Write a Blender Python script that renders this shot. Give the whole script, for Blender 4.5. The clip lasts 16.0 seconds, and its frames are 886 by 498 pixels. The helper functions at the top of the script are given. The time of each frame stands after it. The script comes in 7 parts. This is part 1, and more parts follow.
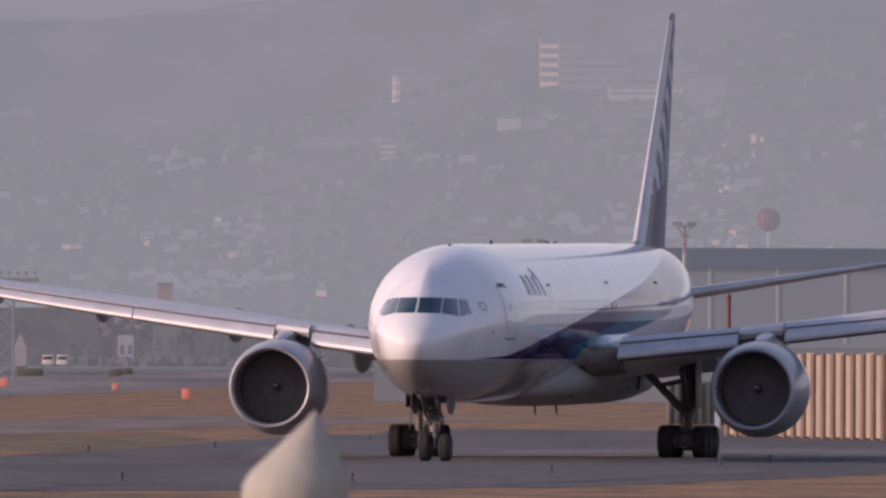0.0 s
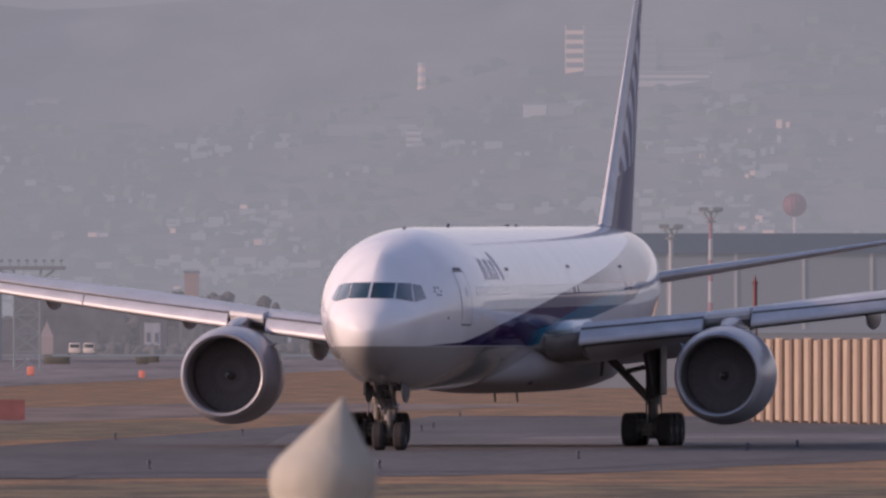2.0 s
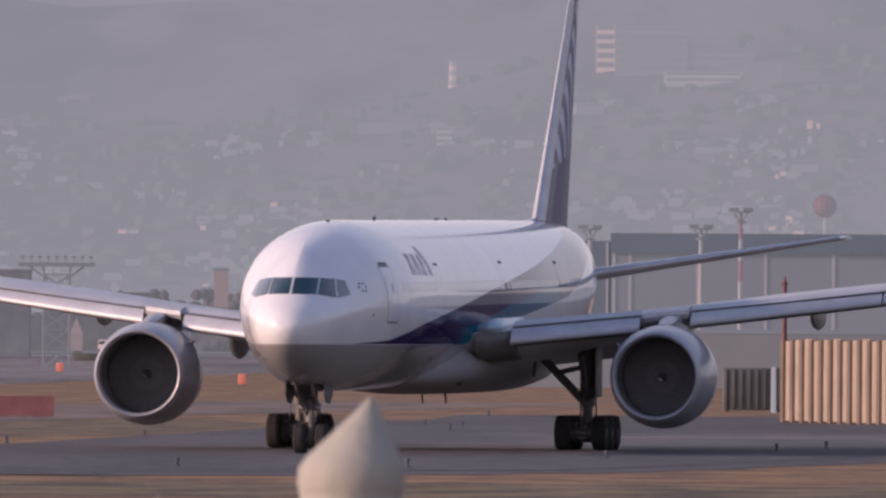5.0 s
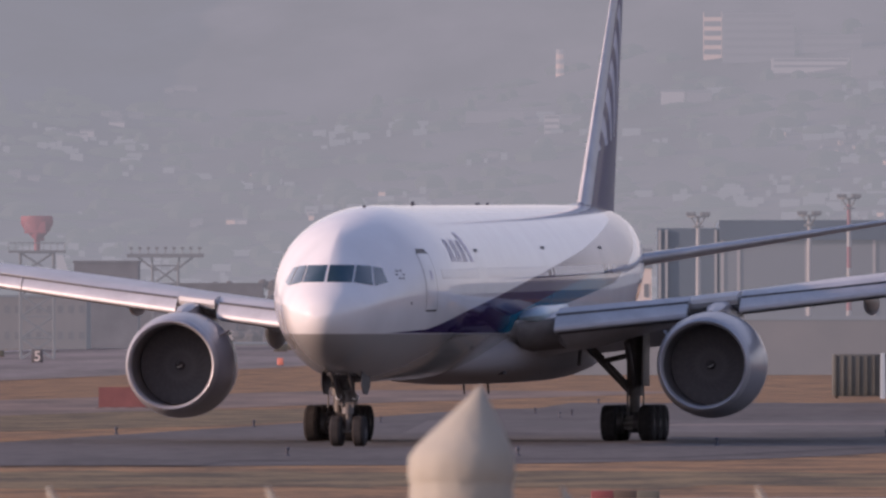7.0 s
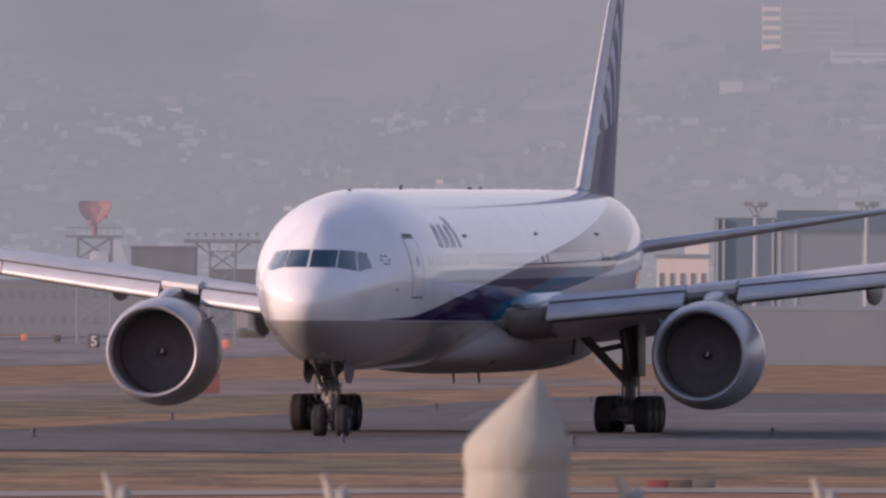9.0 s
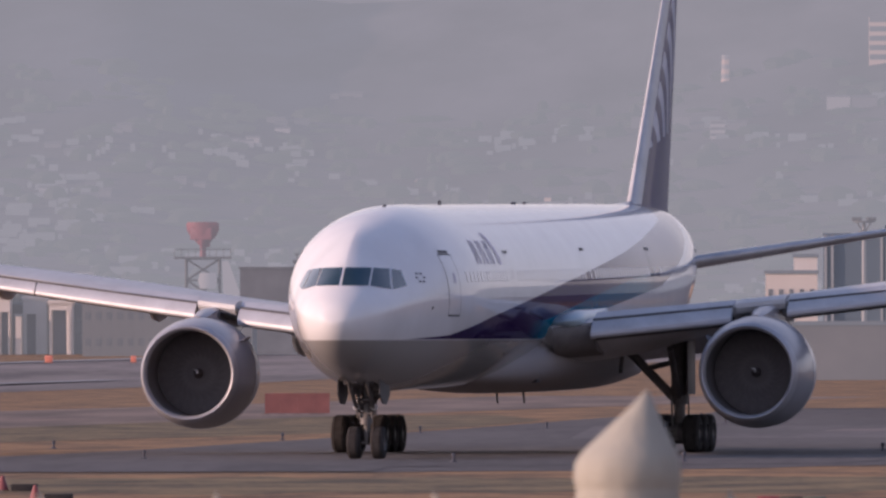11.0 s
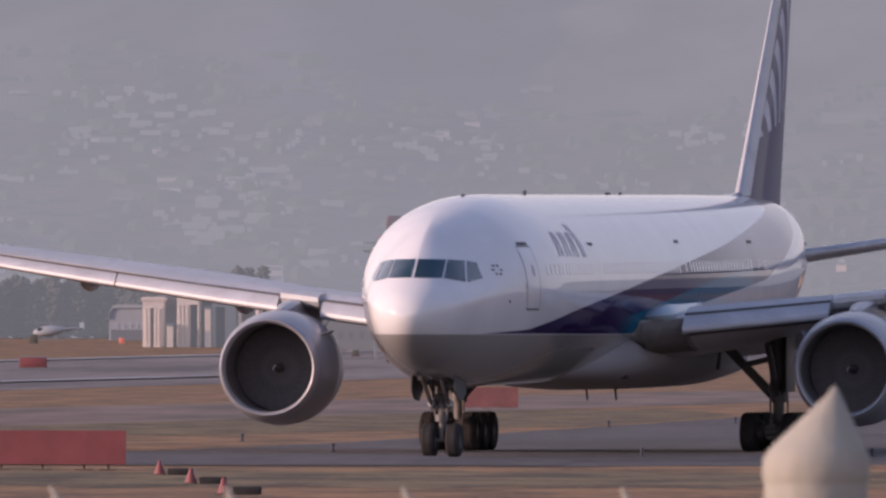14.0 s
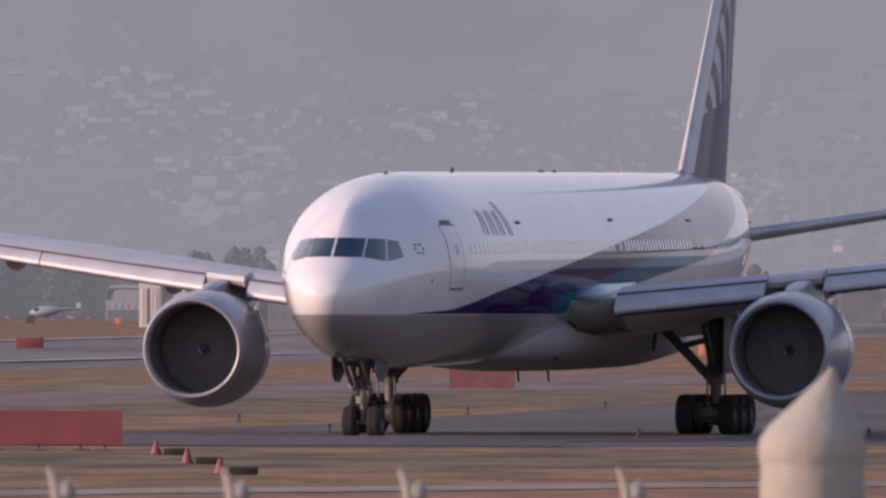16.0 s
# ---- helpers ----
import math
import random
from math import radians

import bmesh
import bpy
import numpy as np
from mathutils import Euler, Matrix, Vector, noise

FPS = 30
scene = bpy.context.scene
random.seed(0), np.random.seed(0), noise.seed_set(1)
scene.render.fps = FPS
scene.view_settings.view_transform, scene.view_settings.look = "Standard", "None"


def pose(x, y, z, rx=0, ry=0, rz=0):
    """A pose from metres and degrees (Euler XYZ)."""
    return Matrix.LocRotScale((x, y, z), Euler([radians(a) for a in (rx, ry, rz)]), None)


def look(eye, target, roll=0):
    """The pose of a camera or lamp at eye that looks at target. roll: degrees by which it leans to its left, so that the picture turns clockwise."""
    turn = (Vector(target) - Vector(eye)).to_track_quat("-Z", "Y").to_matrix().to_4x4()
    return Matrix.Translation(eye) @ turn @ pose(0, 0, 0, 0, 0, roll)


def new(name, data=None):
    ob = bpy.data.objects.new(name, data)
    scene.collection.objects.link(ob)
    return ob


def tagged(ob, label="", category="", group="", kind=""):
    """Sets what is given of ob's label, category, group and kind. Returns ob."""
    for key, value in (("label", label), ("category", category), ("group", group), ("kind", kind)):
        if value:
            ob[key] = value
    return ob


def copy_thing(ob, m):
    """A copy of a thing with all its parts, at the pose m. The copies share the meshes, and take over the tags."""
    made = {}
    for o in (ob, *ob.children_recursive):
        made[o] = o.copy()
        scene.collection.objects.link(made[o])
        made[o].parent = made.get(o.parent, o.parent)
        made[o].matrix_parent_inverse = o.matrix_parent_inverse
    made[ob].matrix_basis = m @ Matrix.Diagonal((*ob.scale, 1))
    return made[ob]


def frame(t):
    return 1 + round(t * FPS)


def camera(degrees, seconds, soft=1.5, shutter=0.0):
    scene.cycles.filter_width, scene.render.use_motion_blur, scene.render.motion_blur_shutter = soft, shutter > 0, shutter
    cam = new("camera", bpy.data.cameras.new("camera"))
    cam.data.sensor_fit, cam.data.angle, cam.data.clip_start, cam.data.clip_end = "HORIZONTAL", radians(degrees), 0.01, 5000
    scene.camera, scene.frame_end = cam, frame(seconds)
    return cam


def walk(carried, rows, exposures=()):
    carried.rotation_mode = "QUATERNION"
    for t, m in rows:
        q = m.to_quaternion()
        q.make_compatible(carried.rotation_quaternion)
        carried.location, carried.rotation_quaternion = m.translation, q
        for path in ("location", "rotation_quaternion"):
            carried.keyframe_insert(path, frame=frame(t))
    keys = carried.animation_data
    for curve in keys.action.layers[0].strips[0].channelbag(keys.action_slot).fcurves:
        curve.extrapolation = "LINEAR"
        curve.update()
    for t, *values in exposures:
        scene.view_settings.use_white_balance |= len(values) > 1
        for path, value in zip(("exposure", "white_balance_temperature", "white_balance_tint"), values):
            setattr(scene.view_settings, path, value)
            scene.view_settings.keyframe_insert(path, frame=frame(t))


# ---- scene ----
# A long-lens view over an airfield at dusk: x to the right, y away from the camera, z up.
EYE = Vector((0.0, 0.0, 4.065))

# seconds, turn to the right, tilt upwards, lean (degrees)
CAMERA_ROWS = [
    (0.0, 0.0001, 0.3679, 0.24),
    (0.5, 0.1037, 0.3537, 0.32),
    (1.0, 0.0864, 0.3122, 0.17),
    (1.5, 0.0004, 0.3317, 0.22),
    (2.0, -0.0898, 0.3215, 0.01),
    (2.5, -0.1121, 0.3608, -0.08),
    (3.0, -0.0111, 0.4709, -0.13),
    (3.5, 0.0506, 0.4423, -0.03),
    (3.7, 0.0694, 0.4165, 0.01),
    (5.8, -0.3140, 0.3053, 0.48),
    (6.0, -0.3270, 0.3295, 0.39),
    (6.5, -0.4431, 0.2807, 0.01),
    (7.0, -0.5650, 0.2774, -0.05),
    (7.5, -0.6049, 0.2679, 0.08),
    (8.0, -0.6381, 0.2362, 0.13),
    (8.5, -0.7129, 0.2383, 0.41),
    (8.7, -0.7284, 0.2343, 0.41),
    (10.8, -1.1232, 0.2816, -0.09),
    (11.0, -1.1348, 0.2979, -0.15),
    (11.5, -1.3324, 0.2709, -0.02),
    (12.0, -1.4920, 0.1737, 0.26),
    (12.5, -1.4434, 0.2122, 0.10),
    (13.0, -1.5336, 0.2337, -0.05),
    (13.5, -1.7111, 0.2371, 0.14),
    (14.0, -1.7856, 0.2782, 0.11),
    (14.5, -1.7795, 0.3081, 0.16),
    (15.0, -1.7630, 0.2489, 0.39),
    (15.5, -1.7556, 0.2063, 0.42),
    (16.0, -1.7738, 0.2107, 0.14),
]


def aim(turn, tilt, lean):
    a, e = radians(turn), radians(tilt)
    way = Vector((math.sin(a) * math.cos(e), math.cos(a) * math.cos(e), math.sin(e)))
    return look(EYE, EYE + way * 100.0, lean)


cam = camera(3.044, 16.0, soft=2.6)
cam.data.dof.use_dof, cam.data.dof.focus_distance, cam.data.dof.aperture_fstop = True, 560.0, 90.0
walk(cam, [(t, aim(a, e, r)) for t, a, e, r in CAMERA_ROWS], exposures=[(0.0, 0.37, 6300, 14), (3.7, 0.38, 6300, 14), (6.0, 0.48, 6300, 14), (13.0, 0.47, 6310, 14), (16.0, 0.46, 6310, 14)])

# seconds, nose x, nose y, heading of the tail to the right of straight away (degrees)
AIRCRAFT_ROWS = [
    (0.0, -1.20, 637.84, 9.11),
    (0.5, -1.92, 633.95, 9.17),
    (1.0, -2.60, 629.83, 9.19),
    (1.5, -3.26, 625.51, 9.19),
    (2.0, -3.92, 621.05, 9.17),
    (2.5, -4.58, 616.47, 9.13),
    (3.0, -5.23, 611.81, 9.08),
    (3.5, -5.84, 607.10, 9.03),
    (6.0, -8.77, 583.78, 8.80),
    (6.5, -9.35, 579.31, 8.78),
    (7.0, -9.92, 574.94, 8.77),
    (7.5, -10.51, 570.70, 8.76),
    (8.0, -11.03, 566.58, 8.77),
    (8.5, -11.59, 562.59, 8.80),
    (11.0, -14.36, 544.71, 9.06),
    (11.5, -14.93, 541.53, 9.14),
    (12.0, -15.48, 538.45, 9.23),
    (12.5, -16.01, 535.48, 9.32),
    (13.0, -16.57, 532.58, 9.41),
    (13.5, -17.10, 529.75, 9.50),
    (14.0, -17.61, 526.97, 9.60),
    (14.5, -18.11, 524.20, 9.69),
    (15.0, -18.62, 521.43, 9.78),
    (15.5, -19.09, 518.62, 9.86),
    (16.0, -19.65, 515.75, 9.94),
]


# ---------------------------------------------------------------- light
SUN_AZ, SUN_EL = radians(254.0), radians(12.5)     # azimuth from +y towards +x
to_sun = Vector((math.sin(SUN_AZ) * math.cos(SUN_EL), math.cos(SUN_AZ) * math.cos(SUN_EL), math.sin(SUN_EL)))
world = bpy.data.worlds.new("dusk_sky")
scene.world = world
world.use_nodes = True
wn = world.node_tree.nodes
sky = wn.new("ShaderNodeTexSky")
sky.sky_type, sky.sun_disc = "NISHITA", False
sky.sun_elevation, sky.sun_rotation = SUN_EL, SUN_AZ
sky.air_density, sky.dust_density, sky.ozone_density = 1.0, 1.5, 5.0
# a thick, even evening haze pales the clear sky
veil = wn.new("ShaderNodeMix")
veil.data_type = "RGBA"
height = wn.new("ShaderNodeSeparateXYZ")
direction = wn.new("ShaderNodeTexCoord").outputs["Generated"]
world.node_tree.links.new(direction, height.inputs[0])
thin = wn.new("ShaderNodeMath")         # the haze thins towards the zenith
thin.operation, thin.use_clamp = "MULTIPLY_ADD", True
thin.inputs[1].default_value, thin.inputs[2].default_value = -1.0, 0.88
world.node_tree.links.new(height.outputs[2], thin.inputs[0])
world.node_tree.links.new(thin.outputs[0], veil.inputs[0])
sunward = wn.new("ShaderNodeVectorMath")      # and it glows more towards the sun
sunward.operation, sunward.inputs[1].default_value = "DOT_PRODUCT", to_sun
world.node_tree.links.new(direction, sunward.inputs[0])
glow = wn.new("ShaderNodeMath")
glow.operation, glow.inputs[1].default_value, glow.inputs[2].default_value = "MULTIPLY_ADD", 0.34, 1.0
world.node_tree.links.new(sunward.outputs["Value"], glow.inputs[0])
tint = wn.new("ShaderNodeVectorMath")
tint.operation, tint.inputs[0].default_value = "SCALE", (4.42, 3.77, 3.85)
world.node_tree.links.new(glow.outputs[0], tint.inputs["Scale"])
world.node_tree.links.new(tint.outputs[0], veil.inputs[7])
world.node_tree.links.new(sky.outputs[0], veil.inputs[6])
world.node_tree.links.new(veil.outputs[2], wn["Background"].inputs[0])
wn["Background"].inputs[1].default_value = 0.15
sun = new("sun", bpy.data.lights.new("sun", "SUN"))
sun.data.energy, sun.data.angle, sun.data.color = 3.15, radians(0.9), (1.0, 0.66, 0.50)
sun.matrix_world = look(to_sun * 200.0, (0, 0, 0))


# ---------------------------------------------------------------- materials
def mat(name, color, rough=0.5, metal=0.0, vary=0.12, scale=1.0, fine=12.0, bump=0.0, coat=0.0, island=0.0, obrand=0.0, stretch=(1, 1, 1), gain=1.9, sheen=0.5, grain=0.35):
    """A surface with stains at one scale and grain at another, in metres of the object."""
    m = bpy.data.materials.new(name)
    m.use_nodes = True
    nt = m.node_tree
    n, l = nt.nodes, nt.links
    b = n["Principled BSDF"]
    b.inputs["Roughness"].default_value, b.inputs["Metallic"].default_value = rough, metal
    b.inputs["Coat Weight"].default_value, b.inputs["Coat Roughness"].default_value = coat, 0.05
    b.inputs["Specular IOR Level"].default_value = sheen
    b.inputs["Coat IOR"].default_value = 1.65
    tc, mp = n.new("ShaderNodeTexCoord"), n.new("ShaderNodeMapping")
    mp.inputs["Scale"].default_value = stretch
    l.new(tc.outputs["Object"], mp.inputs[0])
    big, small = n.new("ShaderNodeTexNoise"), n.new("ShaderNodeTexNoise")
    for k, s, d in ((big, scale, 5.0), (small, fine, 3.0)):
        k.inputs["Scale"].default_value, k.inputs["Detail"].default_value = s, d
        l.new(mp.outputs[0], k.inputs["Vector"])
    mix = n.new("ShaderNodeMix")
    mix.data_type = "RGBA"
    mix.inputs[6].default_value = (*[c * (1 - vary) for c in color], 1)
    mix.inputs[7].default_value = (*[min(1, c * (1 + vary)) for c in color], 1)
    add = n.new("ShaderNodeMath")
    add.operation = "MULTIPLY_ADD"
    add.inputs[1].default_value, add.inputs[2].default_value = grain, 0.175 - 0.5 * grain
    l.new(small.outputs[0], add.inputs[0])
    sub = n.new("ShaderNodeMath")
    sub.operation = "MULTIPLY_ADD"
    sub.inputs[1].default_value = gain
    l.new(big.outputs[0], sub.inputs[0])
    sub2 = n.new("ShaderNodeMath")
    sub2.operation = "ADD"
    sub2.inputs[1].default_value = 0.325 - 0.5 * gain
    l.new(add.outputs[0], sub2.inputs[0])
    l.new(sub2.outputs[0], sub.inputs[2])
    fac = sub.outputs[0]
    if island or obrand:
        src = n.new("ShaderNodeNewGeometry") if island else n.new("ShaderNodeObjectInfo")
        rnd = n.new("ShaderNodeMath")
        rnd.operation = "MULTIPLY_ADD"
        amount = island or obrand
        rnd.inputs[1].default_value = amount
        l.new(src.outputs["Random Per Island" if island else "Random"], rnd.inputs[0])
        off = n.new("ShaderNodeMath")
        off.operation = "ADD"
        off.inputs[1].default_value = -amount / 2
        l.new(fac, off.inputs[0])
        l.new(off.outputs[0], rnd.inputs[2])
        fac = rnd.outputs[0]
    l.new(fac, mix.inputs[0])
    l.new(mix.outputs[2], b.inputs["Base Color"])
    if bump:
        bp = n.new("ShaderNodeBump")
        bp.inputs["Strength"].default_value, bp.inputs["Distance"].default_value = bump, 0.02
        l.new(small.outputs[0], bp.inputs["Height"])
        l.new(bp.outputs[0], b.inputs["Normal"])
    return m


def math_node(nt, op, a, b=None, c=None):
    k = nt.nodes.new("ShaderNodeMath")
    k.operation = op
    for i, v in enumerate((a, b, c)):
        if v is None:
            continue
        if isinstance(v, (int, float)):
            k.inputs[i].default_value = v
        else:
            nt.links.new(v, k.inputs[i])
    return k.outputs[0]


def mixed(nt, fac, a, b):
    k = nt.nodes.new("ShaderNodeMix")
    k.data_type = "RGBA"
    nt.links.new(fac, k.inputs[0])
    for i, v in ((6, a), (7, b)):
        if isinstance(v, tuple):
            k.inputs[i].default_value = (*v, 1)
        else:
            nt.links.new(v, k.inputs[i])
    return k.outputs[2]


def ramp_height(nt, s, stops):
    """Height of a painted edge along the body, from (station, height) stops."""
    r = nt.nodes.new("ShaderNodeValToRGB")
    r.color_ramp.interpolation = "LINEAR"
    e = r.color_ramp.elements
    for i, (u, z) in enumerate(stops):
        k = e[i] if i < 2 else e.new(u / 75.0)
        k.position = u / 75.0
        k.color = (z / 10, z / 10, z / 10, 1)
    nt.links.new(math_node(nt, "DIVIDE", s, 75.0), r.inputs[0])
    return math_node(nt, "MULTIPLY", r.outputs[0], 10.0)


WHITE, NAVY, TEAL, BELLY = (0.72, 0.72, 0.735), (0.032, 0.016, 0.080), (0.0, 0.125, 0.225), (0.30, 0.292, 0.285)


def livery(name="body_paint", rough=0.5, coat=1.0, sheen=0.0, dark_from=15.2):
    """White body, grey belly, and a dark blue sweep with a lighter blue lower edge that climbs to the tail."""
    m = mat(name, WHITE, rough=rough, vary=0.05, scale=0.7, fine=4.0, coat=coat, sheen=sheen)
    nt = m.node_tree
    b = nt.nodes["Principled BSDF"]
    # slightly uneven skin over the frames
    skin, wave = nt.nodes.new("ShaderNodeBump"), nt.nodes.new("ShaderNodeTexNoise")
    wave.inputs["Scale"].default_value, wave.inputs["Detail"].default_value = 1.3, 2.0
    skin.inputs["Strength"].default_value, skin.inputs["Distance"].default_value = 0.2, 0.02
    nt.links.new(wave.outputs[0], skin.inputs["Height"])
    nt.links.new(skin.outputs[0], b.inputs["Normal"])
    nt.links.new(skin.outputs[0], b.inputs["Coat Normal"])
    base = b.inputs["Base Color"].links[0].from_socket
    tc = nt.nodes.new("ShaderNodeTexCoord")
    sep = nt.nodes.new("ShaderNodeSeparateXYZ")
    nt.links.new(tc.outputs["Object"], sep.inputs[0])
    nt.links.new(tc.outputs["Object"], wave.inputs["Vector"])
    s, z = sep.outputs[1], sep.outputs[2]
    soft = lambda v: math_node(nt, "MINIMUM", math_node(nt, "MAXIMUM", math_node(nt, "MULTIPLY", v, 30.0), 0.0), 1.0)
    up = ramp_height(nt, s, [(2.0, 3.90), (7.0, 4.10), (12.0, 4.66), (27.5, 5.95), (40.8, 7.0), (54.2, 8.25), (60.0, 9.2)])
    low = ramp_height(nt, s, [(2.0, 3.93), (24.0, 3.93), (32.0, 4.75), (46.8, 5.8), (51.5, 6.6), (56.2, 7.5), (62.0, 9.2)])
    mid = math_node(nt, "MULTIPLY_ADD", math_node(nt, "SUBTRACT", up, low), 0.42, low)
    grey = soft(math_node(nt, "SUBTRACT", 3.94, z))
    in_up, in_low, in_mid = (soft(math_node(nt, "SUBTRACT", up, z)), soft(math_node(nt, "SUBTRACT", z, low)), soft(math_node(nt, "SUBTRACT", mid, z)))
    far = soft(math_node(nt, "MULTIPLY", math_node(nt, "SUBTRACT", s, 20.5), 0.01))
    c = mixed(nt, grey, base, BELLY)
    near_tail = soft(math_node(nt, "MULTIPLY", math_node(nt, "SUBTRACT", 46.0, s), 0.012))
    band = mixed(nt, math_node(nt, "MULTIPLY", in_mid, math_node(nt, "MULTIPLY", far, near_tail)), NAVY, TEAL)
    c = mixed(nt, math_node(nt, "MULTIPLY", in_up, in_low), c, band)
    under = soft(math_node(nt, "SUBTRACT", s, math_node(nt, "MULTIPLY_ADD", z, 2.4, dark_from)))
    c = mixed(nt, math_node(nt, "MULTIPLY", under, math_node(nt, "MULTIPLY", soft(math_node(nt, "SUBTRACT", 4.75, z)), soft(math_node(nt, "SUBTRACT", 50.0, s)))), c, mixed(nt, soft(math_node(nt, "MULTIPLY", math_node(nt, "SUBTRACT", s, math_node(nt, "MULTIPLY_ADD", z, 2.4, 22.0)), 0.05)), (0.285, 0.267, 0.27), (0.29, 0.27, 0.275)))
    nt.links.new(c, b.inputs["Base Color"])
    if coat > 0.5:
        # sweep's reflections dimmed by hand: less coat ahead of the wing's trailing edge
        worn = math_node(nt, "MINIMUM", math_node(nt, "MAXIMUM", math_node(nt, "MULTIPLY", math_node(nt, "SUBTRACT", 44.0, s), 0.07), 0.0), 1.0)
        nt.links.new(math_node(nt, "MULTIPLY_ADD", math_node(nt, "MULTIPLY", math_node(nt, "MULTIPLY", in_up, in_low), worn), -0.5 * coat, coat), b.inputs["Coat Weight"])
    return m


def tail_paint():
    """Dark blue fin with a run of pale slanted stripes."""
    m = mat("tail_paint", (0.02, 0.02, 0.10), rough=0.5, vary=0.1, coat=0.35, sheen=0.1)
    nt = m.node_tree
    b = nt.nodes["Principled BSDF"]
    base = b.inputs["Base Color"].links[0].from_socket
    tc = nt.nodes.new("ShaderNodeTexCoord")
    sep = nt.nodes.new("ShaderNodeSeparateXYZ")
    nt.links.new(tc.outputs["Object"], sep.inputs[0])
    s, z = sep.outputs[1], sep.outputs[2]
    lead = math_node(nt, "SUBTRACT", s, math_node(nt, "MULTIPLY_ADD", z, 0.98, 49.76))        # metres behind the leading edge
    bow = math_node(nt, "MULTIPLY", math_node(nt, "MULTIPLY", lead, lead), 0.16)
    q = math_node(nt, "ADD", z, bow)
    wave = math_node(nt, "FRACT", math_node(nt, "MULTIPLY", q, 0.92))
    width = math_node(nt, "SUBTRACT", 0.62, math_node(nt, "MULTIPLY", lead, 0.085))
    stripe = math_node(nt, "LESS_THAN", wave, width)
    upper = math_node(nt, "GREATER_THAN", math_node(nt, "SUBTRACT", z, math_node(nt, "MULTIPLY", lead, 0.2)), 10.6)
    aft = math_node(nt, "GREATER_THAN", lead, 1.2)
    ahead = math_node(nt, "LESS_THAN", lead, 4.6)
    stripe = math_node(nt, "MULTIPLY", math_node(nt, "MULTIPLY", stripe, upper), math_node(nt, "MULTIPLY", aft, ahead))
    nt.links.new(mixed(nt, stripe, base, (0.42, 0.44, 0.55)), b.inputs["Base Color"])
    return m


M_BODY = livery()
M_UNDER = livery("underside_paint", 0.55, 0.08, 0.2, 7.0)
M_TAIL = tail_paint()
M_WHITE = mat("white_paint", WHITE, rough=0.3, vary=0.04, scale=0.8, coat=0.5)
M_GLOVE = mat("glove_blue_grey_paint", (0.40, 0.52, 0.60), rough=0.3, vary=0.1, coat=0.3)
M_WING = mat("wing_grey_paint", (0.45, 0.455, 0.47), rough=0.36, vary=0.16, scale=0.5, fine=3.0, stretch=(1.0, 0.3, 1.0), grain=0.8)
M_METAL = mat("dulled_bare_metal", (0.50, 0.505, 0.53), rough=0.42, metal=0.25, vary=0.14, scale=0.9, fine=5.0, grain=0.7)
M_SLEEVE = mat("sleeve_paint", (0.55, 0.54, 0.55), rough=0.32, vary=0.06, scale=0.9, coat=0.5)
M_LIP = mat("inlet_lip_metal", (0.40, 0.40, 0.43), rough=0.45, metal=0.4, vary=0.08, scale=1.5)
M_SEAM = mat("door_seam_grey", (0.72, 0.72, 0.74), rough=0.5, vary=0.1)
M_NACELLE = mat("nacelle_paint", (0.30, 0.30, 0.33), rough=0.32, vary=0.05, scale=0.9, coat=0.4)
M_INLET = mat("inlet_lining", (0.12, 0.114, 0.12), rough=0.6, vary=0.2, scale=2.0)
M_FAN = mat("fan_titanium", (0.12, 0.114, 0.12), rough=1.0, metal=0.0, sheen=0.0, vary=0.2, scale=3.0)
M_HUB = mat("fan_hub_paint", (0.115, 0.11, 0.115), rough=1.0, sheen=0.0, vary=0.2, scale=3.0)
M_DARK = mat("dark_gear_steel", (0.09, 0.087, 0.092), rough=0.5, metal=0.4, vary=0.25, scale=3.0)
M_GEAR = mat("gear_grey_paint", (0.13, 0.122, 0.122), rough=0.5, vary=0.2, scale=3.0)
M_TYRE = mat("tyre_rubber", (0.042, 0.040, 0.042), rough=0.95, vary=0.25, scale=5.0, bump=0.2, sheen=0.12)
M_GLASS = mat("cockpit_glass", (0.03, 0.05, 0.055), rough=0.06, vary=0.05, coat=1.0)
M_CABIN = mat("cabin_window_glass", (0.70, 0.69, 0.70), rough=0.4, vary=0.05, coat=1.0, sheen=0.0)
M_BLACK = mat("black_line_paint", (0.05, 0.05, 0.06), rough=0.5, vary=0.1)
M_MARK = mat("navy_mark_paint", (0.33, 0.31, 0.45), rough=0.3, vary=0.1)
M_CORE = mat("hot_section_metal", (0.25, 0.21, 0.18), rough=0.4, metal=0.8, vary=0.25, scale=3.0)
M_GRASS = mat("dry_grass", (0.222, 0.118, 0.046), rough=0.95, vary=0.50, scale=0.30, fine=2.2, stretch=(1.0, 0.32, 1.0), gain=3.2, grain=1.6)
M_VERGE = mat("olive_grass", (0.136, 0.094, 0.040), rough=0.95, vary=0.60, scale=0.30, fine=2.2, stretch=(1.0, 0.32, 1.0), gain=3.2, grain=1.6)
M_ASPHALT = mat("taxiway_asphalt", (0.074, 0.066, 0.065), rough=0.85, vary=0.32, scale=0.12, fine=1.2, stretch=(1.0, 0.10, 1.0), gain=3.2, grain=1.6)
M_WORN = mat("worn_asphalt", (0.108, 0.096, 0.092), rough=0.8, vary=0.30, scale=0.12, fine=1.2, stretch=(1.0, 0.10, 1.0), gain=3.2, grain=1.6)
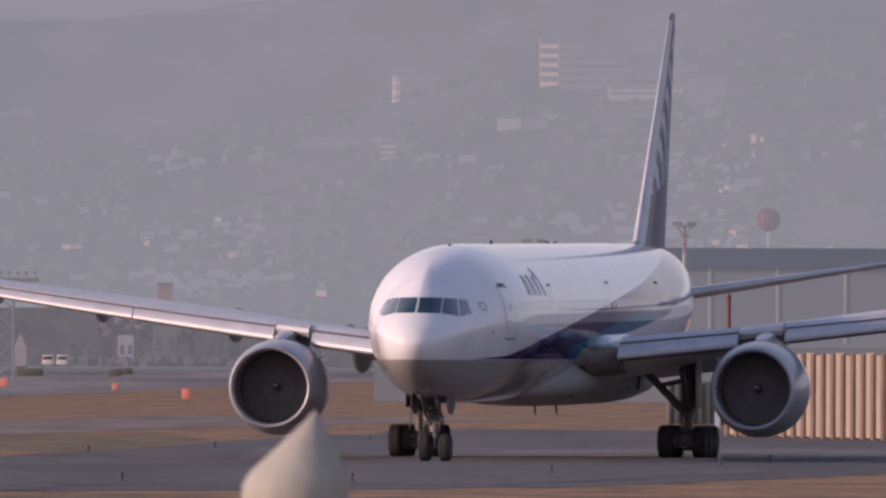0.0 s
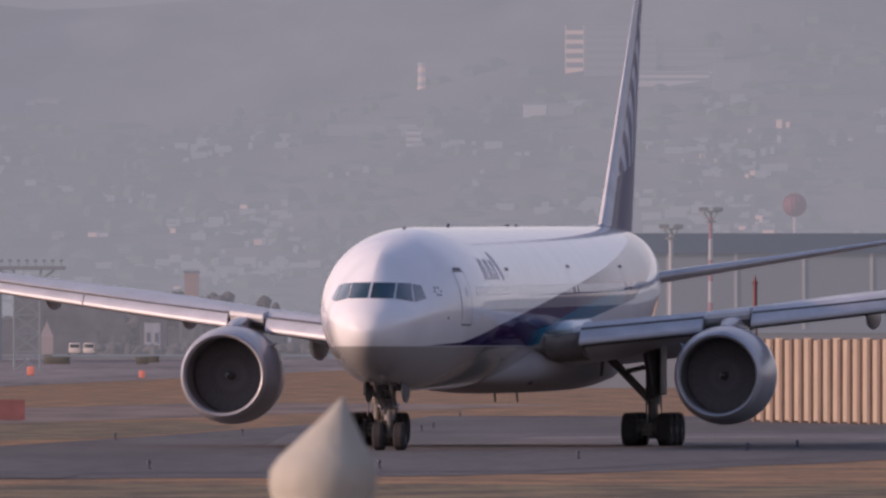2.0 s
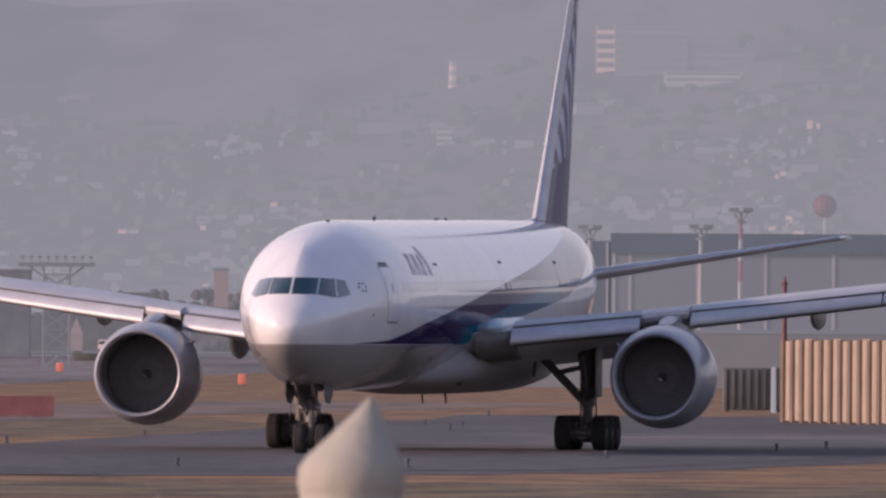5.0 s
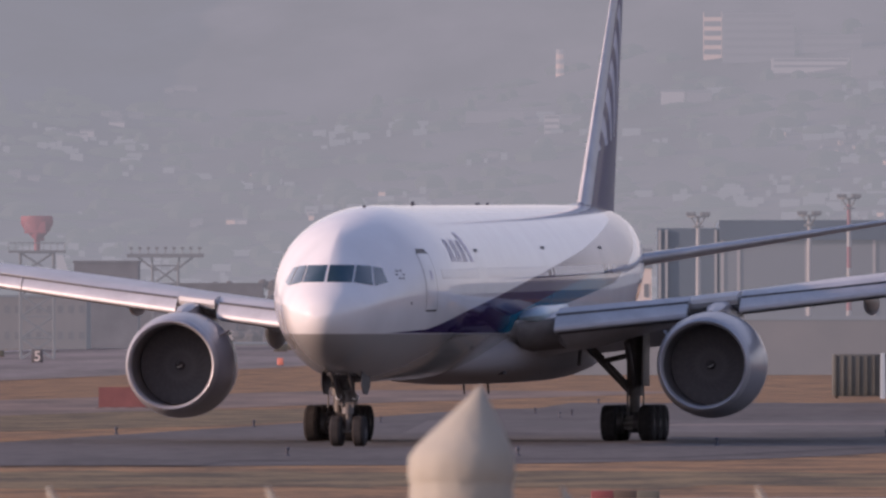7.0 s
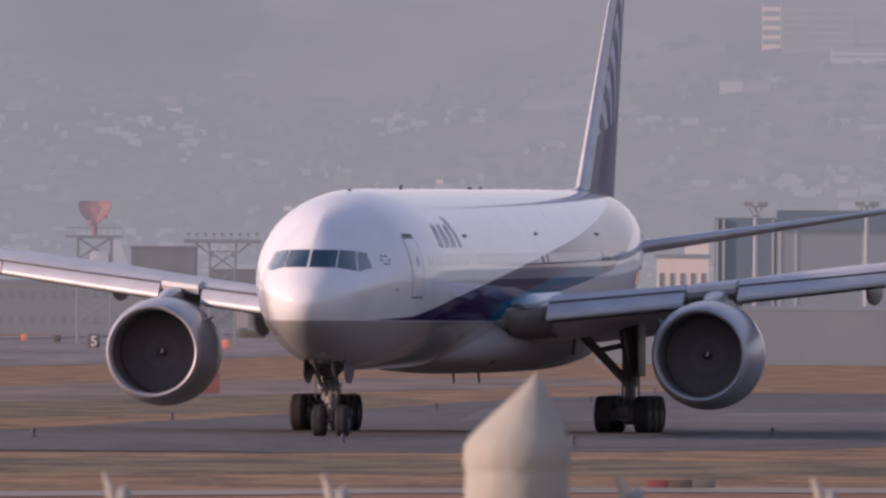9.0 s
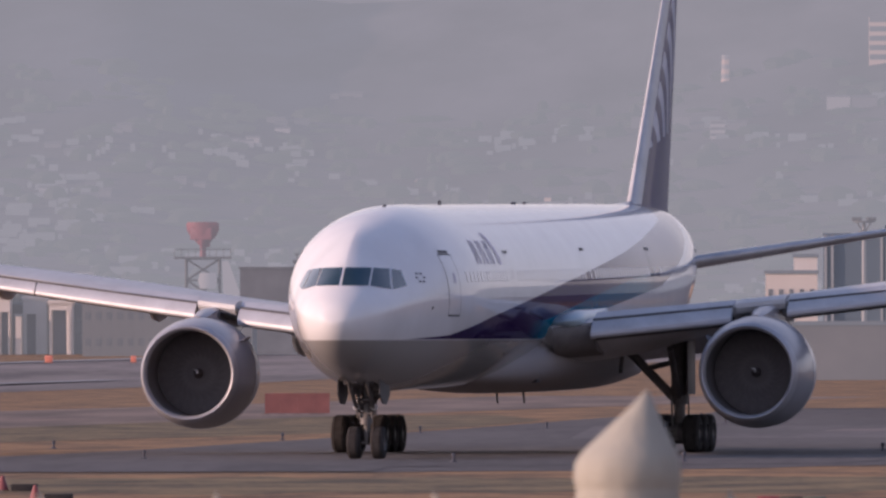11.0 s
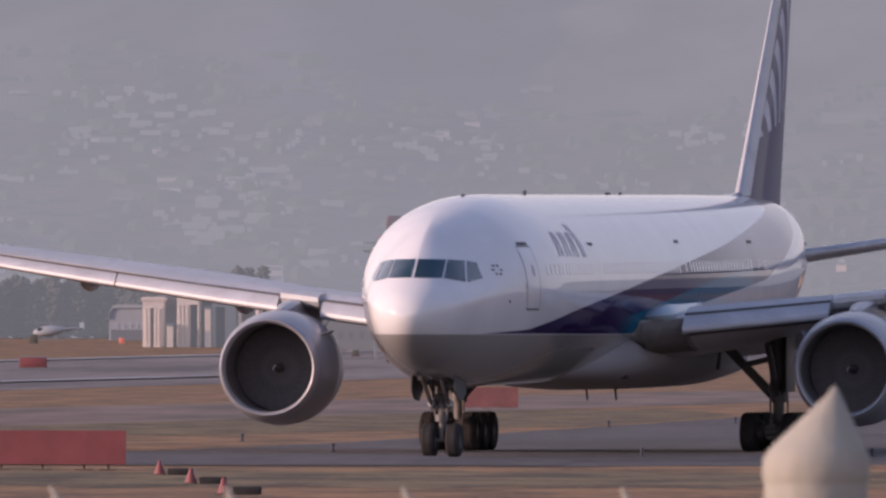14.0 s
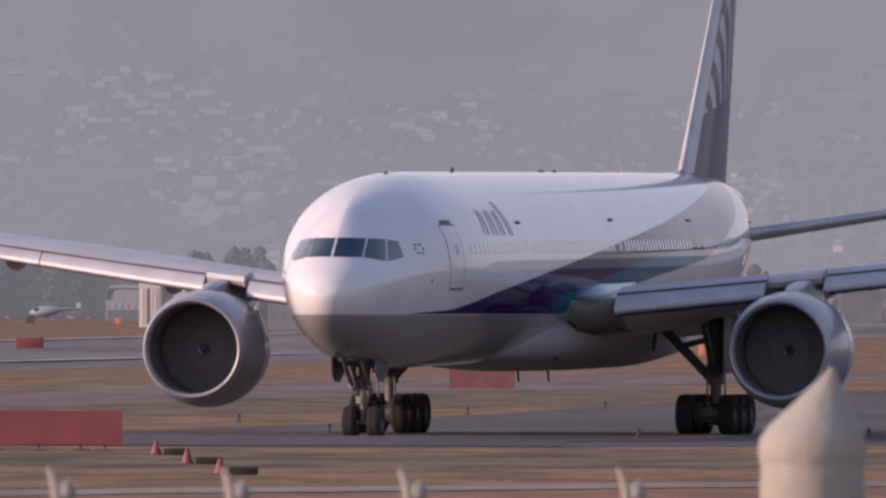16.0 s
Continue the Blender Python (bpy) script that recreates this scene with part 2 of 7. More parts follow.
M_RUNWAY = mat("runway_concrete", (0.186, 0.153, 0.136), rough=0.75, vary=0.45, scale=0.05, fine=0.6, stretch=(1.0, 0.07, 1.0), grain=1.3, gain=3.2)
M_SAND = mat("sandy_track", (0.265, 0.121, 0.058), rough=0.95, vary=0.3, scale=0.3, fine=2.0, stretch=(1.0, 0.32, 1.0), gain=3.2, grain=1.6)
M_KERB = mat("pale_path_concrete", (0.27, 0.225, 0.19), rough=0.9, vary=0.2, scale=0.3, fine=2.0, stretch=(1.0, 0.2, 1.0), gain=2.4, grain=0.8)
M_WET = mat("pale_shoulder_paint", (0.18, 0.165, 0.16), rough=0.4, vary=0.3, scale=0.15, stretch=(1.0, 0.1, 1.0))
M_STREAK = mat("dark_streak", (0.045, 0.043, 0.046), rough=0.85, vary=0.2, scale=0.08)
# muted hill, house and tree colours carry part of the distance haze
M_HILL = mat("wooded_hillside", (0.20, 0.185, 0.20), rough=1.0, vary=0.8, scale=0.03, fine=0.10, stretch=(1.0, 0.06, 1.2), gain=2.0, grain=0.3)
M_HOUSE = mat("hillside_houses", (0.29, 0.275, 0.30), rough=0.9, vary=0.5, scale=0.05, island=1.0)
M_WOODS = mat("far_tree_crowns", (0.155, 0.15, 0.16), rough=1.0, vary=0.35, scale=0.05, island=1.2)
M_FARWHITE = mat("pale_wall_paint", (0.36, 0.33, 0.33), rough=0.9, vary=0.1, scale=0.1)
M_FARRED = mat("red_mast_paint", (0.245, 0.055, 0.08), rough=0.6, vary=0.15, scale=0.5)
M_MAST = mat("mast_grey", (0.11, 0.11, 0.12), rough=0.6, vary=0.15, scale=0.5)
M_BOARD = mat("faded_black_board", (0.10, 0.10, 0.11), rough=0.6, vary=0.15)
M_PINK = mat("sunlit_pink_wall", (0.44, 0.34, 0.34), rough=0.9, vary=0.15, scale=0.3)
M_SHED = mat("dark_hangar_sheet", (0.115, 0.162, 0.215), rough=0.6, vary=0.15, scale=0.05, fine=0.5)
M_SHEDLOW = mat("hangar_door_grey", (0.158, 0.185, 0.222), rough=0.6, vary=0.12, scale=0.05, fine=0.5)
M_PALE = mat("pale_hall_wall", (0.66, 0.59, 0.56), rough=0.85, vary=0.12, scale=0.1)
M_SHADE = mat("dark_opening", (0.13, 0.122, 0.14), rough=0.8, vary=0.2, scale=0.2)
M_TAN = mat("tan_fence_sheet", (0.335, 0.268, 0.205), rough=0.7, vary=0.14, scale=0.6)
M_FRIB = mat("fence_rib_steel", (0.15, 0.105, 0.082), rough=0.6, vary=0.2, scale=0.6)
M_RIB = mat("dark_brown_steel", (0.10, 0.075, 0.06), rough=0.6, vary=0.2, scale=0.6)
M_BARRIER = mat("red_barrier_plastic", (0.225, 0.062, 0.065), rough=0.5, vary=0.16, scale=1.0, fine=8.0)
# the barrier red again, muted to paint in haze for the far row
M_HAZYRED = mat("hazy_red_plastic", (0.21, 0.085, 0.083), rough=0.6, vary=0.2, scale=1.0, fine=8.0)
M_ORANGE = mat("orange_sign_face", (0.72, 0.25, 0.18), rough=0.5, vary=0.1)
M_OLIVE = mat("olive_cabinet", (0.11, 0.11, 0.09), rough=0.6, vary=0.2)
M_POST = mat("post_concrete", (0.345, 0.33, 0.285), rough=0.8, vary=0.16, scale=9.0, fine=60.0, bump=0.15)
M_CLAMP = mat("grey_clamp_plastic", (0.27, 0.275, 0.27), rough=0.6, vary=0.2, scale=30.0)
M_LAMP = mat("lamp_housing", (0.04, 0.045, 0.07), rough=0.5, vary=0.2)
M_CONTAINER = mat("dark_container", (0.085, 0.09, 0.085), rough=0.6, vary=0.25, scale=0.5)


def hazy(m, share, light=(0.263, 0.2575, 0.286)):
    """Paints the evening's haze onto far things as a faint, flat glow."""
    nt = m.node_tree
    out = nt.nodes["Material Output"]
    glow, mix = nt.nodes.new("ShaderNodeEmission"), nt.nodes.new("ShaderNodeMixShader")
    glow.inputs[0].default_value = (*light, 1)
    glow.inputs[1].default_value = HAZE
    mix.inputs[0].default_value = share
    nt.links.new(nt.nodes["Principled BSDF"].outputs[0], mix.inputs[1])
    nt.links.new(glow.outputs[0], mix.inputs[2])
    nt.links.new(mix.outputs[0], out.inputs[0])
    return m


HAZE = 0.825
M_FARGREY = mat("far_grey_block", (0.26, 0.24, 0.26), rough=0.9, vary=0.12, scale=0.2)
M_FARROOF = mat("far_roof", (0.17, 0.16, 0.17), rough=0.9, vary=0.2, scale=0.3)
M_GREYHALL = mat("grey_hall_wall", (0.17, 0.168, 0.175), rough=0.8, vary=0.1, scale=0.1)
M_COLUMN = mat("pale_column_paint", (0.36, 0.35, 0.36), rough=0.7, vary=0.1, scale=0.3)
M_PANE = mat("dull_window_glass", (0.11, 0.11, 0.125), rough=0.3, vary=0.2)
# colour of the dust haze over the hangar's foot, put on an added wall
M_DUSTHAZE = mat("dust_haze_screen", (0.128, 0.103, 0.098), rough=0.9, vary=0.25, scale=0.15, fine=1.0)
M_BELT = mat("hazy_tree_belt", (0.085, 0.078, 0.080), rough=1.0, vary=0.4, scale=0.12, island=0.6)
M_HAZESHED = mat("hazy_shed_sheet", (0.145, 0.14, 0.155), rough=0.8, vary=0.4, scale=0.25)
M_REDMAST = mat("dark_red_mast_paint", (0.125, 0.036, 0.04), rough=0.6, vary=0.15, scale=0.5)
M_LINK = mat("dusty_link_asphalt", (0.175, 0.125, 0.098), rough=0.9, vary=0.35, scale=0.2, fine=2.0, stretch=(1.0, 0.10, 1.0), gain=3.0, grain=0.9)
M_GLOBE = mat("hazy_red_globe_paint", (0.26, 0.06, 0.09), rough=0.7, vary=0.15, scale=0.5)
M_DULLPINK = hazy(mat("dull_pink_wall", (0.24, 0.165, 0.165), rough=0.9, vary=0.15, scale=0.3), 0.55, (0.31, 0.265, 0.28))
M_STORE = mat("pale_blue_shelter_sheet", (0.36, 0.39, 0.43), rough=0.6, vary=0.1, scale=0.2)
M_LEAF = mat("dark_leaves", (0.075, 0.075, 0.07), rough=0.9, vary=0.3, scale=0.4, island=0.3)
# distance haze painted as glow into hill, town, hangars, masts and trees
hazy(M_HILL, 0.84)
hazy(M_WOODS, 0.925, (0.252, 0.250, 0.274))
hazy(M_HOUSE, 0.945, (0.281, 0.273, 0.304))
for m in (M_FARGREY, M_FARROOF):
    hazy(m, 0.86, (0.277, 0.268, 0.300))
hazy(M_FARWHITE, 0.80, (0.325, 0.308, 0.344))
for m, share in ((M_PANE, 0.35), (M_DUSTHAZE, 0.42), (M_GREYHALL, 0.3), (M_SHADE, 0.32), (M_SHED, 0.14), (M_SHEDLOW, 0.38), (M_LEAF, 0.44), (M_GLOBE, 0.64), (M_FARRED, 0.48), (M_MAST, 0.44), (M_COLUMN, 0.42)):
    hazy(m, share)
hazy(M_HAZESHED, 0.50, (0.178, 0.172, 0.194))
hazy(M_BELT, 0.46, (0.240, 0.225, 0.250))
# a warmer glow paints low sunlight into the pale and pink walls
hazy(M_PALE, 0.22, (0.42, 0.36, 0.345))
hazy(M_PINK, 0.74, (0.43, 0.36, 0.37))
M_HAZESKY = hazy(mat("hazy_sky_sheet", (0.24, 0.23, 0.25), rough=1.0, vary=0.1, scale=0.01), 0.92, (0.281, 0.268, 0.299))


# ---------------------------------------------------------------- mesh tools
def mesh_ob(name, bm, material, smooth=True, angle=40):
    me = bpy.data.meshes.new(name)
    bmesh.ops.recalc_face_normals(bm, faces=bm.faces)
    if smooth:
        lim = radians(angle)
        for f in bm.faces:
            f.smooth = True
        for e in bm.edges:
            if len(e.link_faces) == 2 and e.calc_face_angle(0) > lim:
                e.smooth = False
    bm.to_mesh(me)
    bm.free()
    for m in (material if isinstance(material, (list, tuple)) else [material]):
        me.materials.append(m)
    return new(name, me)


def part(name, bm, material, parent, label="", smooth=True):
    ob = mesh_ob(name, bm, material, smooth)
    ob.parent = parent
    return tagged(ob, label)


def thing(name, bm, material, label, category, group="", kind="", smooth=True):
    return tagged(mesh_ob(name, bm, material, smooth), label, category, group, kind)


def base(name, x, y, z, label, category, group="", rz=0.0):
    e = new(name)
    e.matrix_basis = pose(x, y, z, 0, 0, rz)
    return tagged(e, label, category, group)


def box(bm, x0, x1, y0, y1, z0, z1, bevel=0.0, mi=0):
    m = Matrix.Translation(((x0 + x1) / 2, (y0 + y1) / 2, (z0 + z1) / 2)) @ Matrix.Diagonal((x1 - x0, y1 - y0, z1 - z0, 1))
    vs = bmesh.ops.create_cube(bm, size=1.0, matrix=m)["verts"]
    fs = list({f for v in vs for f in v.link_faces})
    for f in fs:
        f.material_index = mi
    if bevel:
        es = list({e for v in vs for e in v.link_edges})
        bmesh.ops.bevel(bm, geom=es, offset=bevel, segments=2, affect="EDGES", profile=0.5)
    return bm


def tube(bm, p, q, r0, r1=None, n=12, mi=0):
    p, q = Vector(p), Vector(q)
    d = q - p
    m = Matrix.Translation((p + q) / 2) @ d.to_track_quat("Z", "Y").to_matrix().to_4x4()
    vs = bmesh.ops.create_cone(bm, cap_ends=True, segments=n, radius1=r0, radius2=r0 if r1 is None else r1, depth=d.length, matrix=m)["verts"]
    for f in {f for v in vs for f in v.link_faces}:
        f.material_index = mi
    return bm


def loft(bm, rings, closed=True, caps=True, mi=0):
    rows = [[bm.verts.new(p) for p in r] for r in rings]
    n = len(rows[0])
    for a, b in zip(rows, rows[1:]):
        for i in range(n if closed else n - 1):
            j = (i + 1) % n
            f = bm.faces.new((a[i], a[j], b[j], b[i]))
            f.material_index = mi
    if caps and closed:
        for r in (rows[0], rows[-1]):
            bm.faces.new(r).material_index = mi
    return rows


def lathe(bm, profile, n=48, axis="y", at=(0, 0, 0), mi=0, caps=False):
    rings = []
    for u, r in profile:
        ring = []
        for i in range(n):
            a = 2 * math.pi * i / n
            if axis == "y":
                ring.append((at[0] + r * math.cos(a), at[1] + u, at[2] + r * math.sin(a)))
            elif axis == "x":
                ring.append((at[0] + u, at[1] + r * math.cos(a), at[2] + r * math.sin(a)))
            else:
                ring.append((at[0] + r * math.cos(a), at[1] + r * math.sin(a), at[2] + u))
        rings.append(ring)
    return loft(bm, rings, caps=caps, mi=mi)


def smooth_table(xs, ys):
    """Monotone cubic through a few stations."""
    xs, ys = np.array(xs, float), np.array(ys, float)
    h, d = np.diff(xs), np.diff(ys) / np.diff(xs)
    m = np.zeros(len(xs))
    m[0], m[-1] = d[0], d[-1]
    for i in range(1, len(xs) - 1):
        if d[i - 1] * d[i] > 0:
            w1, w2 = 2 * h[i] + h[i - 1], h[i] + 2 * h[i - 1]
            m[i] = (w1 + w2) / (w1 / d[i - 1] + w2 / d[i])

    def at(x):
        x = min(max(x, xs[0]), xs[-1])
        i = min(int(np.searchsorted(xs, x, side="right")) - 1, len(xs) - 2)
        t = (x - xs[i]) / h[i]
        return float((1 + 2 * t) * (1 - t) ** 2 * ys[i] + t * (1 - t) ** 2 * h[i] * m[i] + t * t * (3 - 2 * t) * ys[i + 1] + t * t * (t - 1) * h[i] * m[i + 1])
    return at


# ---------------------------------------------------------------- ground
def far_rise(y):
    return 0.0 if y < 1400 else 2.4 * (y - 1400) / 1600 if y < 3000 else 2.4


def sheet(name, pts, z, material, label, category, rough_edge=0.0):
    """A flat strip of ground from its outline, lifted a little over the grass; its edge may wander."""
    line = []
    for (x0, y0), (x1, y1) in zip(pts, pts[1:] + pts[:1]):
        n = max(1, min(60, int(abs(x1 - x0) / 1.2))) if rough_edge else 1
        for i in range(n):
            x, y = x0 + (x1 - x0) * i / n, y0 + (y1 - y0) * i / n
            line.append((x, y + rough_edge * noise.noise(Vector((x * 0.6, y * 0.02, 1.7)))))
    bm = bmesh.new()
    f = bm.faces.new([bm.verts.new((x, y, z + far_rise(y))) for x, y in line])
    f.normal_update()
    if f.normal.z < 0:
        f.normal_flip()
    bmesh.ops.triangulate(bm, faces=[f])
    return thing(name, bm, material, label, category, kind="structure", smooth=False)


def build_ground():
    bm = bmesh.new()
    xs = [-1500, -600, -250, -100, -40, 0, 40, 100, 250, 600, 1500]
    ys = [-60, 100, 300, 450, 600, 800, 1000, 1200, 1400, 1800, 2200, 2600, 3000, 3600, 4400, 4950]
    grid = [[bm.verts.new((x, y, far_rise(y))) for x in xs] for y in ys]
    for a, b in zip(grid, grid[1:]):
        for i in range(len(xs) - 1):
            bm.faces.new((a[i], a[i + 1], b[i + 1], b[i]))
    thing("ground", bm, M_GRASS, "dry orange-brown winter grass of a flat airfield", "ground", kind="structure")
    # taxiway on which the aircraft rolls, with its near edge curving away
    sheet("road", [(-120, 506), (-28.6, 503), (-13.1, 496), (-4.8, 500), (4.9, 521), (15.4, 582), (30, 680), (52, 880), (8, 880), (-6.5, 852), (-13.3, 729), (-18.5, 650), (-22.7, 594), (-27.0, 557), (-120, 548)],
          0.012, M_ASPHALT, "dark asphalt taxiway with worn edges", "taxiway", 3.0)
    sheet("road", [(-8.0, 655), (13.5, 655), (22, 700), (30, 740), (-8.0, 745)], 0.020, M_WORN, "worn grey asphalt of a taxiway", "taxiway", 4.0)
    sheet("road", [(-6, 770), (60, 760), (120, 760), (120, 920), (-2, 920)], 0.016, M_ASPHALT, "grey asphalt cross taxiway", "taxiway", 5.0)
    sheet("road", [(-56, 562), (-44.1, 662), (-17.5, 883), (7.0, 1088), (-17, 1120), (-41, 918), (-68, 690), (-82, 562)], 0.014, M_LINK, "dusty brownish link taxiway between grass strips", "taxiway", 5.0)
    sheet("lawn", [(-120, 640), (-30, 640), (-17, 700), (-13.0, 745), (-11.0, 800), (-14, 850), (-25, 850), (-120, 760)], 0.008, M_VERGE, "olive-yellow grass verge between taxiways", "grass", 5.0)
    sheet("lawn", [(-60, 430), (20, 430), (20, 475), (-60, 480)], 0.006, M_VERGE, "olive patches in dry grass beside the taxiway", "grass", 12.0)
    sheet("road", [(-80.7, 800), (-46.0, 1403), (45.8, 3000), (-34, 3000), (-126.0, 1403), (-160, 800)], 0.02, M_RUNWAY, "pale concrete runway", "runway", 6.0)
    sheet("mark", [(-92.0, 900), (-57.0, 1500), (-60.5, 1500), (-96.0, 900)], 0.04, M_WET, "faded white runway edge stripe", "marking")
    sheet("mark", [(-128.0, 1300), (-60.0, 2500), (-66.0, 2500), (-133.0, 1300)], 0.04, M_WET, "faded white runway edge stripe", "marking")
    sheet("road", [(-60, 290), (60, 290), (60, 398), (20, 393), (0, 389), (-6.4, 382), (-16.8, 368), (-40, 334), (-60, 306)], 0.01, M_SAND, "pinkish sandy track along the airfield fence", "track", 3.0)
    sheet("pavement", [(-60, 304), (-40, 332), (-16.8, 366.5), (-6.4, 380.5), (0, 387.5), (20, 391.5), (60, 396.5), (60, 411), (20, 405), (0, 399.5), (-6.4, 391.5), (-16.8, 378), (-40, 344), (-60, 316)], 0.03, M_KERB, "pale concrete strip beside a sandy track", "path", 1.5)
    # out of view, added to darken the ground mirrored in the aircraft's side
    sheet("pavement", [(62, 940), (1480, 940), (1480, 2990), (140, 2990)], 0.018, M_ASPHALT, "unseen wide asphalt apron added to darken body reflections", "apron")
    sheet("mark", [(-40, 520), (-14, 514), (2, 525), (12.5, 588), (11.9, 588), (1.6, 526.5), (-14, 515.8), (-40, 521.8)], 0.024, M_STREAK, "dark tyre-worn seam along the taxiway", "marking")


def build_crown():
    """The taxiway's low crown where it bends, just high enough to hide the foot of a wheel behind it."""
    bm = bmesh.new()
    xs = [-60 + 2.0 * i for i in range(25)]
    prof = [(497.0, 0.0), (501.0, 0.05), (505.0, 0.12), (508.5, 0.175), (511.0, 0.19), (513.5, 0.165), (516.5, 0.07), (518.8, 0.0)]
    rows = []
    for x in xs:
        k = max(0.0, min(1.0, (-12.0 - x) / 5.0))
        k = k * k * (3 - 2 * k)
        rows.append([bm.verts.new((x, y, 0.026 + k * z)) for y, z in prof])
    for a, b in zip(rows, rows[1:]):
        for i in range(len(prof) - 1):
            bm.faces.new((a[i], b[i], b[i + 1], a[i + 1]))
    thing("pavement", bm, M_ASPHALT, "dark asphalt crown of a taxiway bend", "taxiway", kind="structure")


ridge_line = smooth_table([-3.0, -1.5, -1.25, -0.967, -0.642, -0.263, 0.3, 0.8, 2.0], [108.0, 106.0, 95.5, 88.3, 91.0, 98.0, 112.0, 122.0, 124.0])


def hill_height(x, y):
    u = (y - 3100.0) / 1500.0
    if u <= 0:
        return 2.4
    az = x / y * 29508.0 / 784.0            # half picture widths from straight ahead
    crest = ridge_line(max(-2.9, min(1.9, az)))
    n = noise.fractal(Vector((x * 0.006, y * 0.003, 0.0)), 1.0, 2.0, 4)
    return 2.4 + crest * min(u, 1.12) ** 0.92 + 2.4 * n * min(1.0, u * 3)


def build_hill():
    bm = bmesh.new()
    xs = [-1600, -1100, -800, -600, -450] + [-350 + 12 * i for i in range(50)] + [260, 320, 420, 600, 900, 1300, 1600]
    ys = [3080 + 40 * i for i in range(45)]
    grid = [[bm.verts.new((x, y, hill_height(x, y))) for x in xs] for y in ys]
    for a, b in zip(grid, grid[1:]):
        for i in range(len(xs) - 1):
            bm.faces.new((a[i], a[i + 1], b[i + 1], b[i]))
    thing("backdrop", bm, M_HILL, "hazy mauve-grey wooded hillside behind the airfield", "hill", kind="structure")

    # added glowing sheet, stands in for the pale hazy sky over the crest
    bm = bmesh.new()
    rows = [[bm.verts.new((x, y, 40.0 + (y - 4800) * 1.2 + 8 * math.sin(x * 0.004))) for x in range(-2000, 2001, 100)] for y in (4800, 4860, 4920)]
    for a, b in zip(rows, rows[1:]):
        for i in range(len(a) - 1):
            bm.faces.new((a[i], a[i + 1], b[i + 1], b[i]))
    thing("backdrop", bm, M_HAZESKY, "added glowing sheet standing in for pale evening sky", "hill", kind="structure")

    rnd = random.Random(5)
    bm = bmesh.new()
    for k in range(3600):
        y = 3140 + 700 * rnd.random() ** 1.5
        x = rnd.uniform(-2.6, 1.7) * y * 784 / 29508
        patch = noise.noise(Vector((x * 0.03, y * 0.008, 3.0)))
        if patch < 0.02 + 0.25 * rnd.random():
            continue
        w, h = 0.8 + 4.2 * rnd.random() ** 2.2, rnd.uniform(0.4, 1.15)
        z = hill_height(x, y)
        rings = [[(x - w / 2, y - 2, q), (x + w / 2, y - 2, q), (x + w / 2, y + 2, q), (x - w / 2, y + 2, q)] for q in (z - 2, z + h)]
        rings.append([(x - w / 2, y - 0.2, z + h + 0.35), (x + w / 2, y - 0.2, z + h + 0.35), (x + w / 2, y + 0.2, z + h + 0.35), (x - w / 2, y + 0.2, z + h + 0.35)])
        loft(bm, rings)
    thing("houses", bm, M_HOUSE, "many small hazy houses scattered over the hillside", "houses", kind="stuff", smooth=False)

    bm = bmesh.new()
    for k in range(1300):
        y = 3120 + 900 * rnd.random() ** 1.4
        x = rnd.uniform(-2.6, 1.7) * y * 784 / 29508
        z = hill_height(x, y)
        w, h = rnd.uniform(1.0, 5.0), rnd.uniform(0.6, 2.8)
        ring = lambda r, q: [(x + r * w * math.cos(a), y + r * w * math.sin(a), z + q * h) for a in (0.3, 1.3, 2.4, 3.4, 4.5, 5.6)]
        loft(bm, [ring(0.8, -0.5), ring(1.0, 0.4), ring(0.7, 0.85), ring(0.2, 1.05)])
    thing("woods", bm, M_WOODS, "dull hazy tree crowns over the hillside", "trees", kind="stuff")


build_ground()
build_crown()
sheet("mark", [(0.9, 900), (3.0, 906), (6.8, 903), (6.9, 917), (3.4, 919), (1.2, 915)], 0.03, M_STREAK, "dark strip across dry grass", "marking", 3.0)
sheet("mark", [(2, 700), (11, 706), (18, 700), (24, 712), (13, 722), (3, 716)], 0.028, M_RUNWAY, "pale worn streak on the taxiway", "marking", 3.0)
build_hill()

# ---------------------------------------------------------------- distant airfield and town
def uphill(bearing, foot):
    """Where the ray with this bearing and rise (m per km) meets the hill."""
    y = 3110.0
    while y < 4780 and hill_height(bearing * y / 1000, y) < EYE.z + foot * y / 1000:
        y += 8.0
    return bearing * y / 1000, y, hill_height(bearing * y / 1000, y)


def hill_block(bearing, foot, wide, tall, material, floors, label):
    x, y, z = uphill(bearing, foot)
    y -= 3.0 + 0.25 * wide * y
    x, z = bearing * y / 1000, EYE.z + foot * y / 1000
    w, h = wide * y / 2, tall * y
    e = base("hill_building", x, y, z, label, "building", "buildings on the hillside")
    bm = bmesh.new()
    box(bm, -w, w, -2.5, 3.0, -0.7, h)
    part("wall", bm, material, e, smooth=False)
    bm = bmesh.new()
    if floors == 1 and w < 3:
        loft(bm, [[(-w - 0.1, -2.7, h), (w + 0.1, -2.7, h), (w + 0.1, 3.2, h), (-w - 0.1, 3.2, h)], [(-w - 0.1, 0.1, h + 0.5), (w + 0.1, 0.1, h + 0.5), (w + 0.1, 0.3, h + 0.5), (-w - 0.1, 0.3, h + 0.5)]])
    else:
        box(bm, -w - 0.05, w + 0.05, -2.55, 3.05, h, h + 0.15)
    part("roof", bm, M_FARROOF, e, smooth=False)
    for k in range(floors if floors > 1 else 0):
        bm = bmesh.new()
        z0 = h * (k + 0.45) / floors
        box(bm, -w * 0.94, w * 0.94, -2.62, -2.5, z0, z0 + h / floors * (0.56 if material is M_PINK else 0.42))
        part("window_band", bm, M_FARROOF, e, smooth=False)


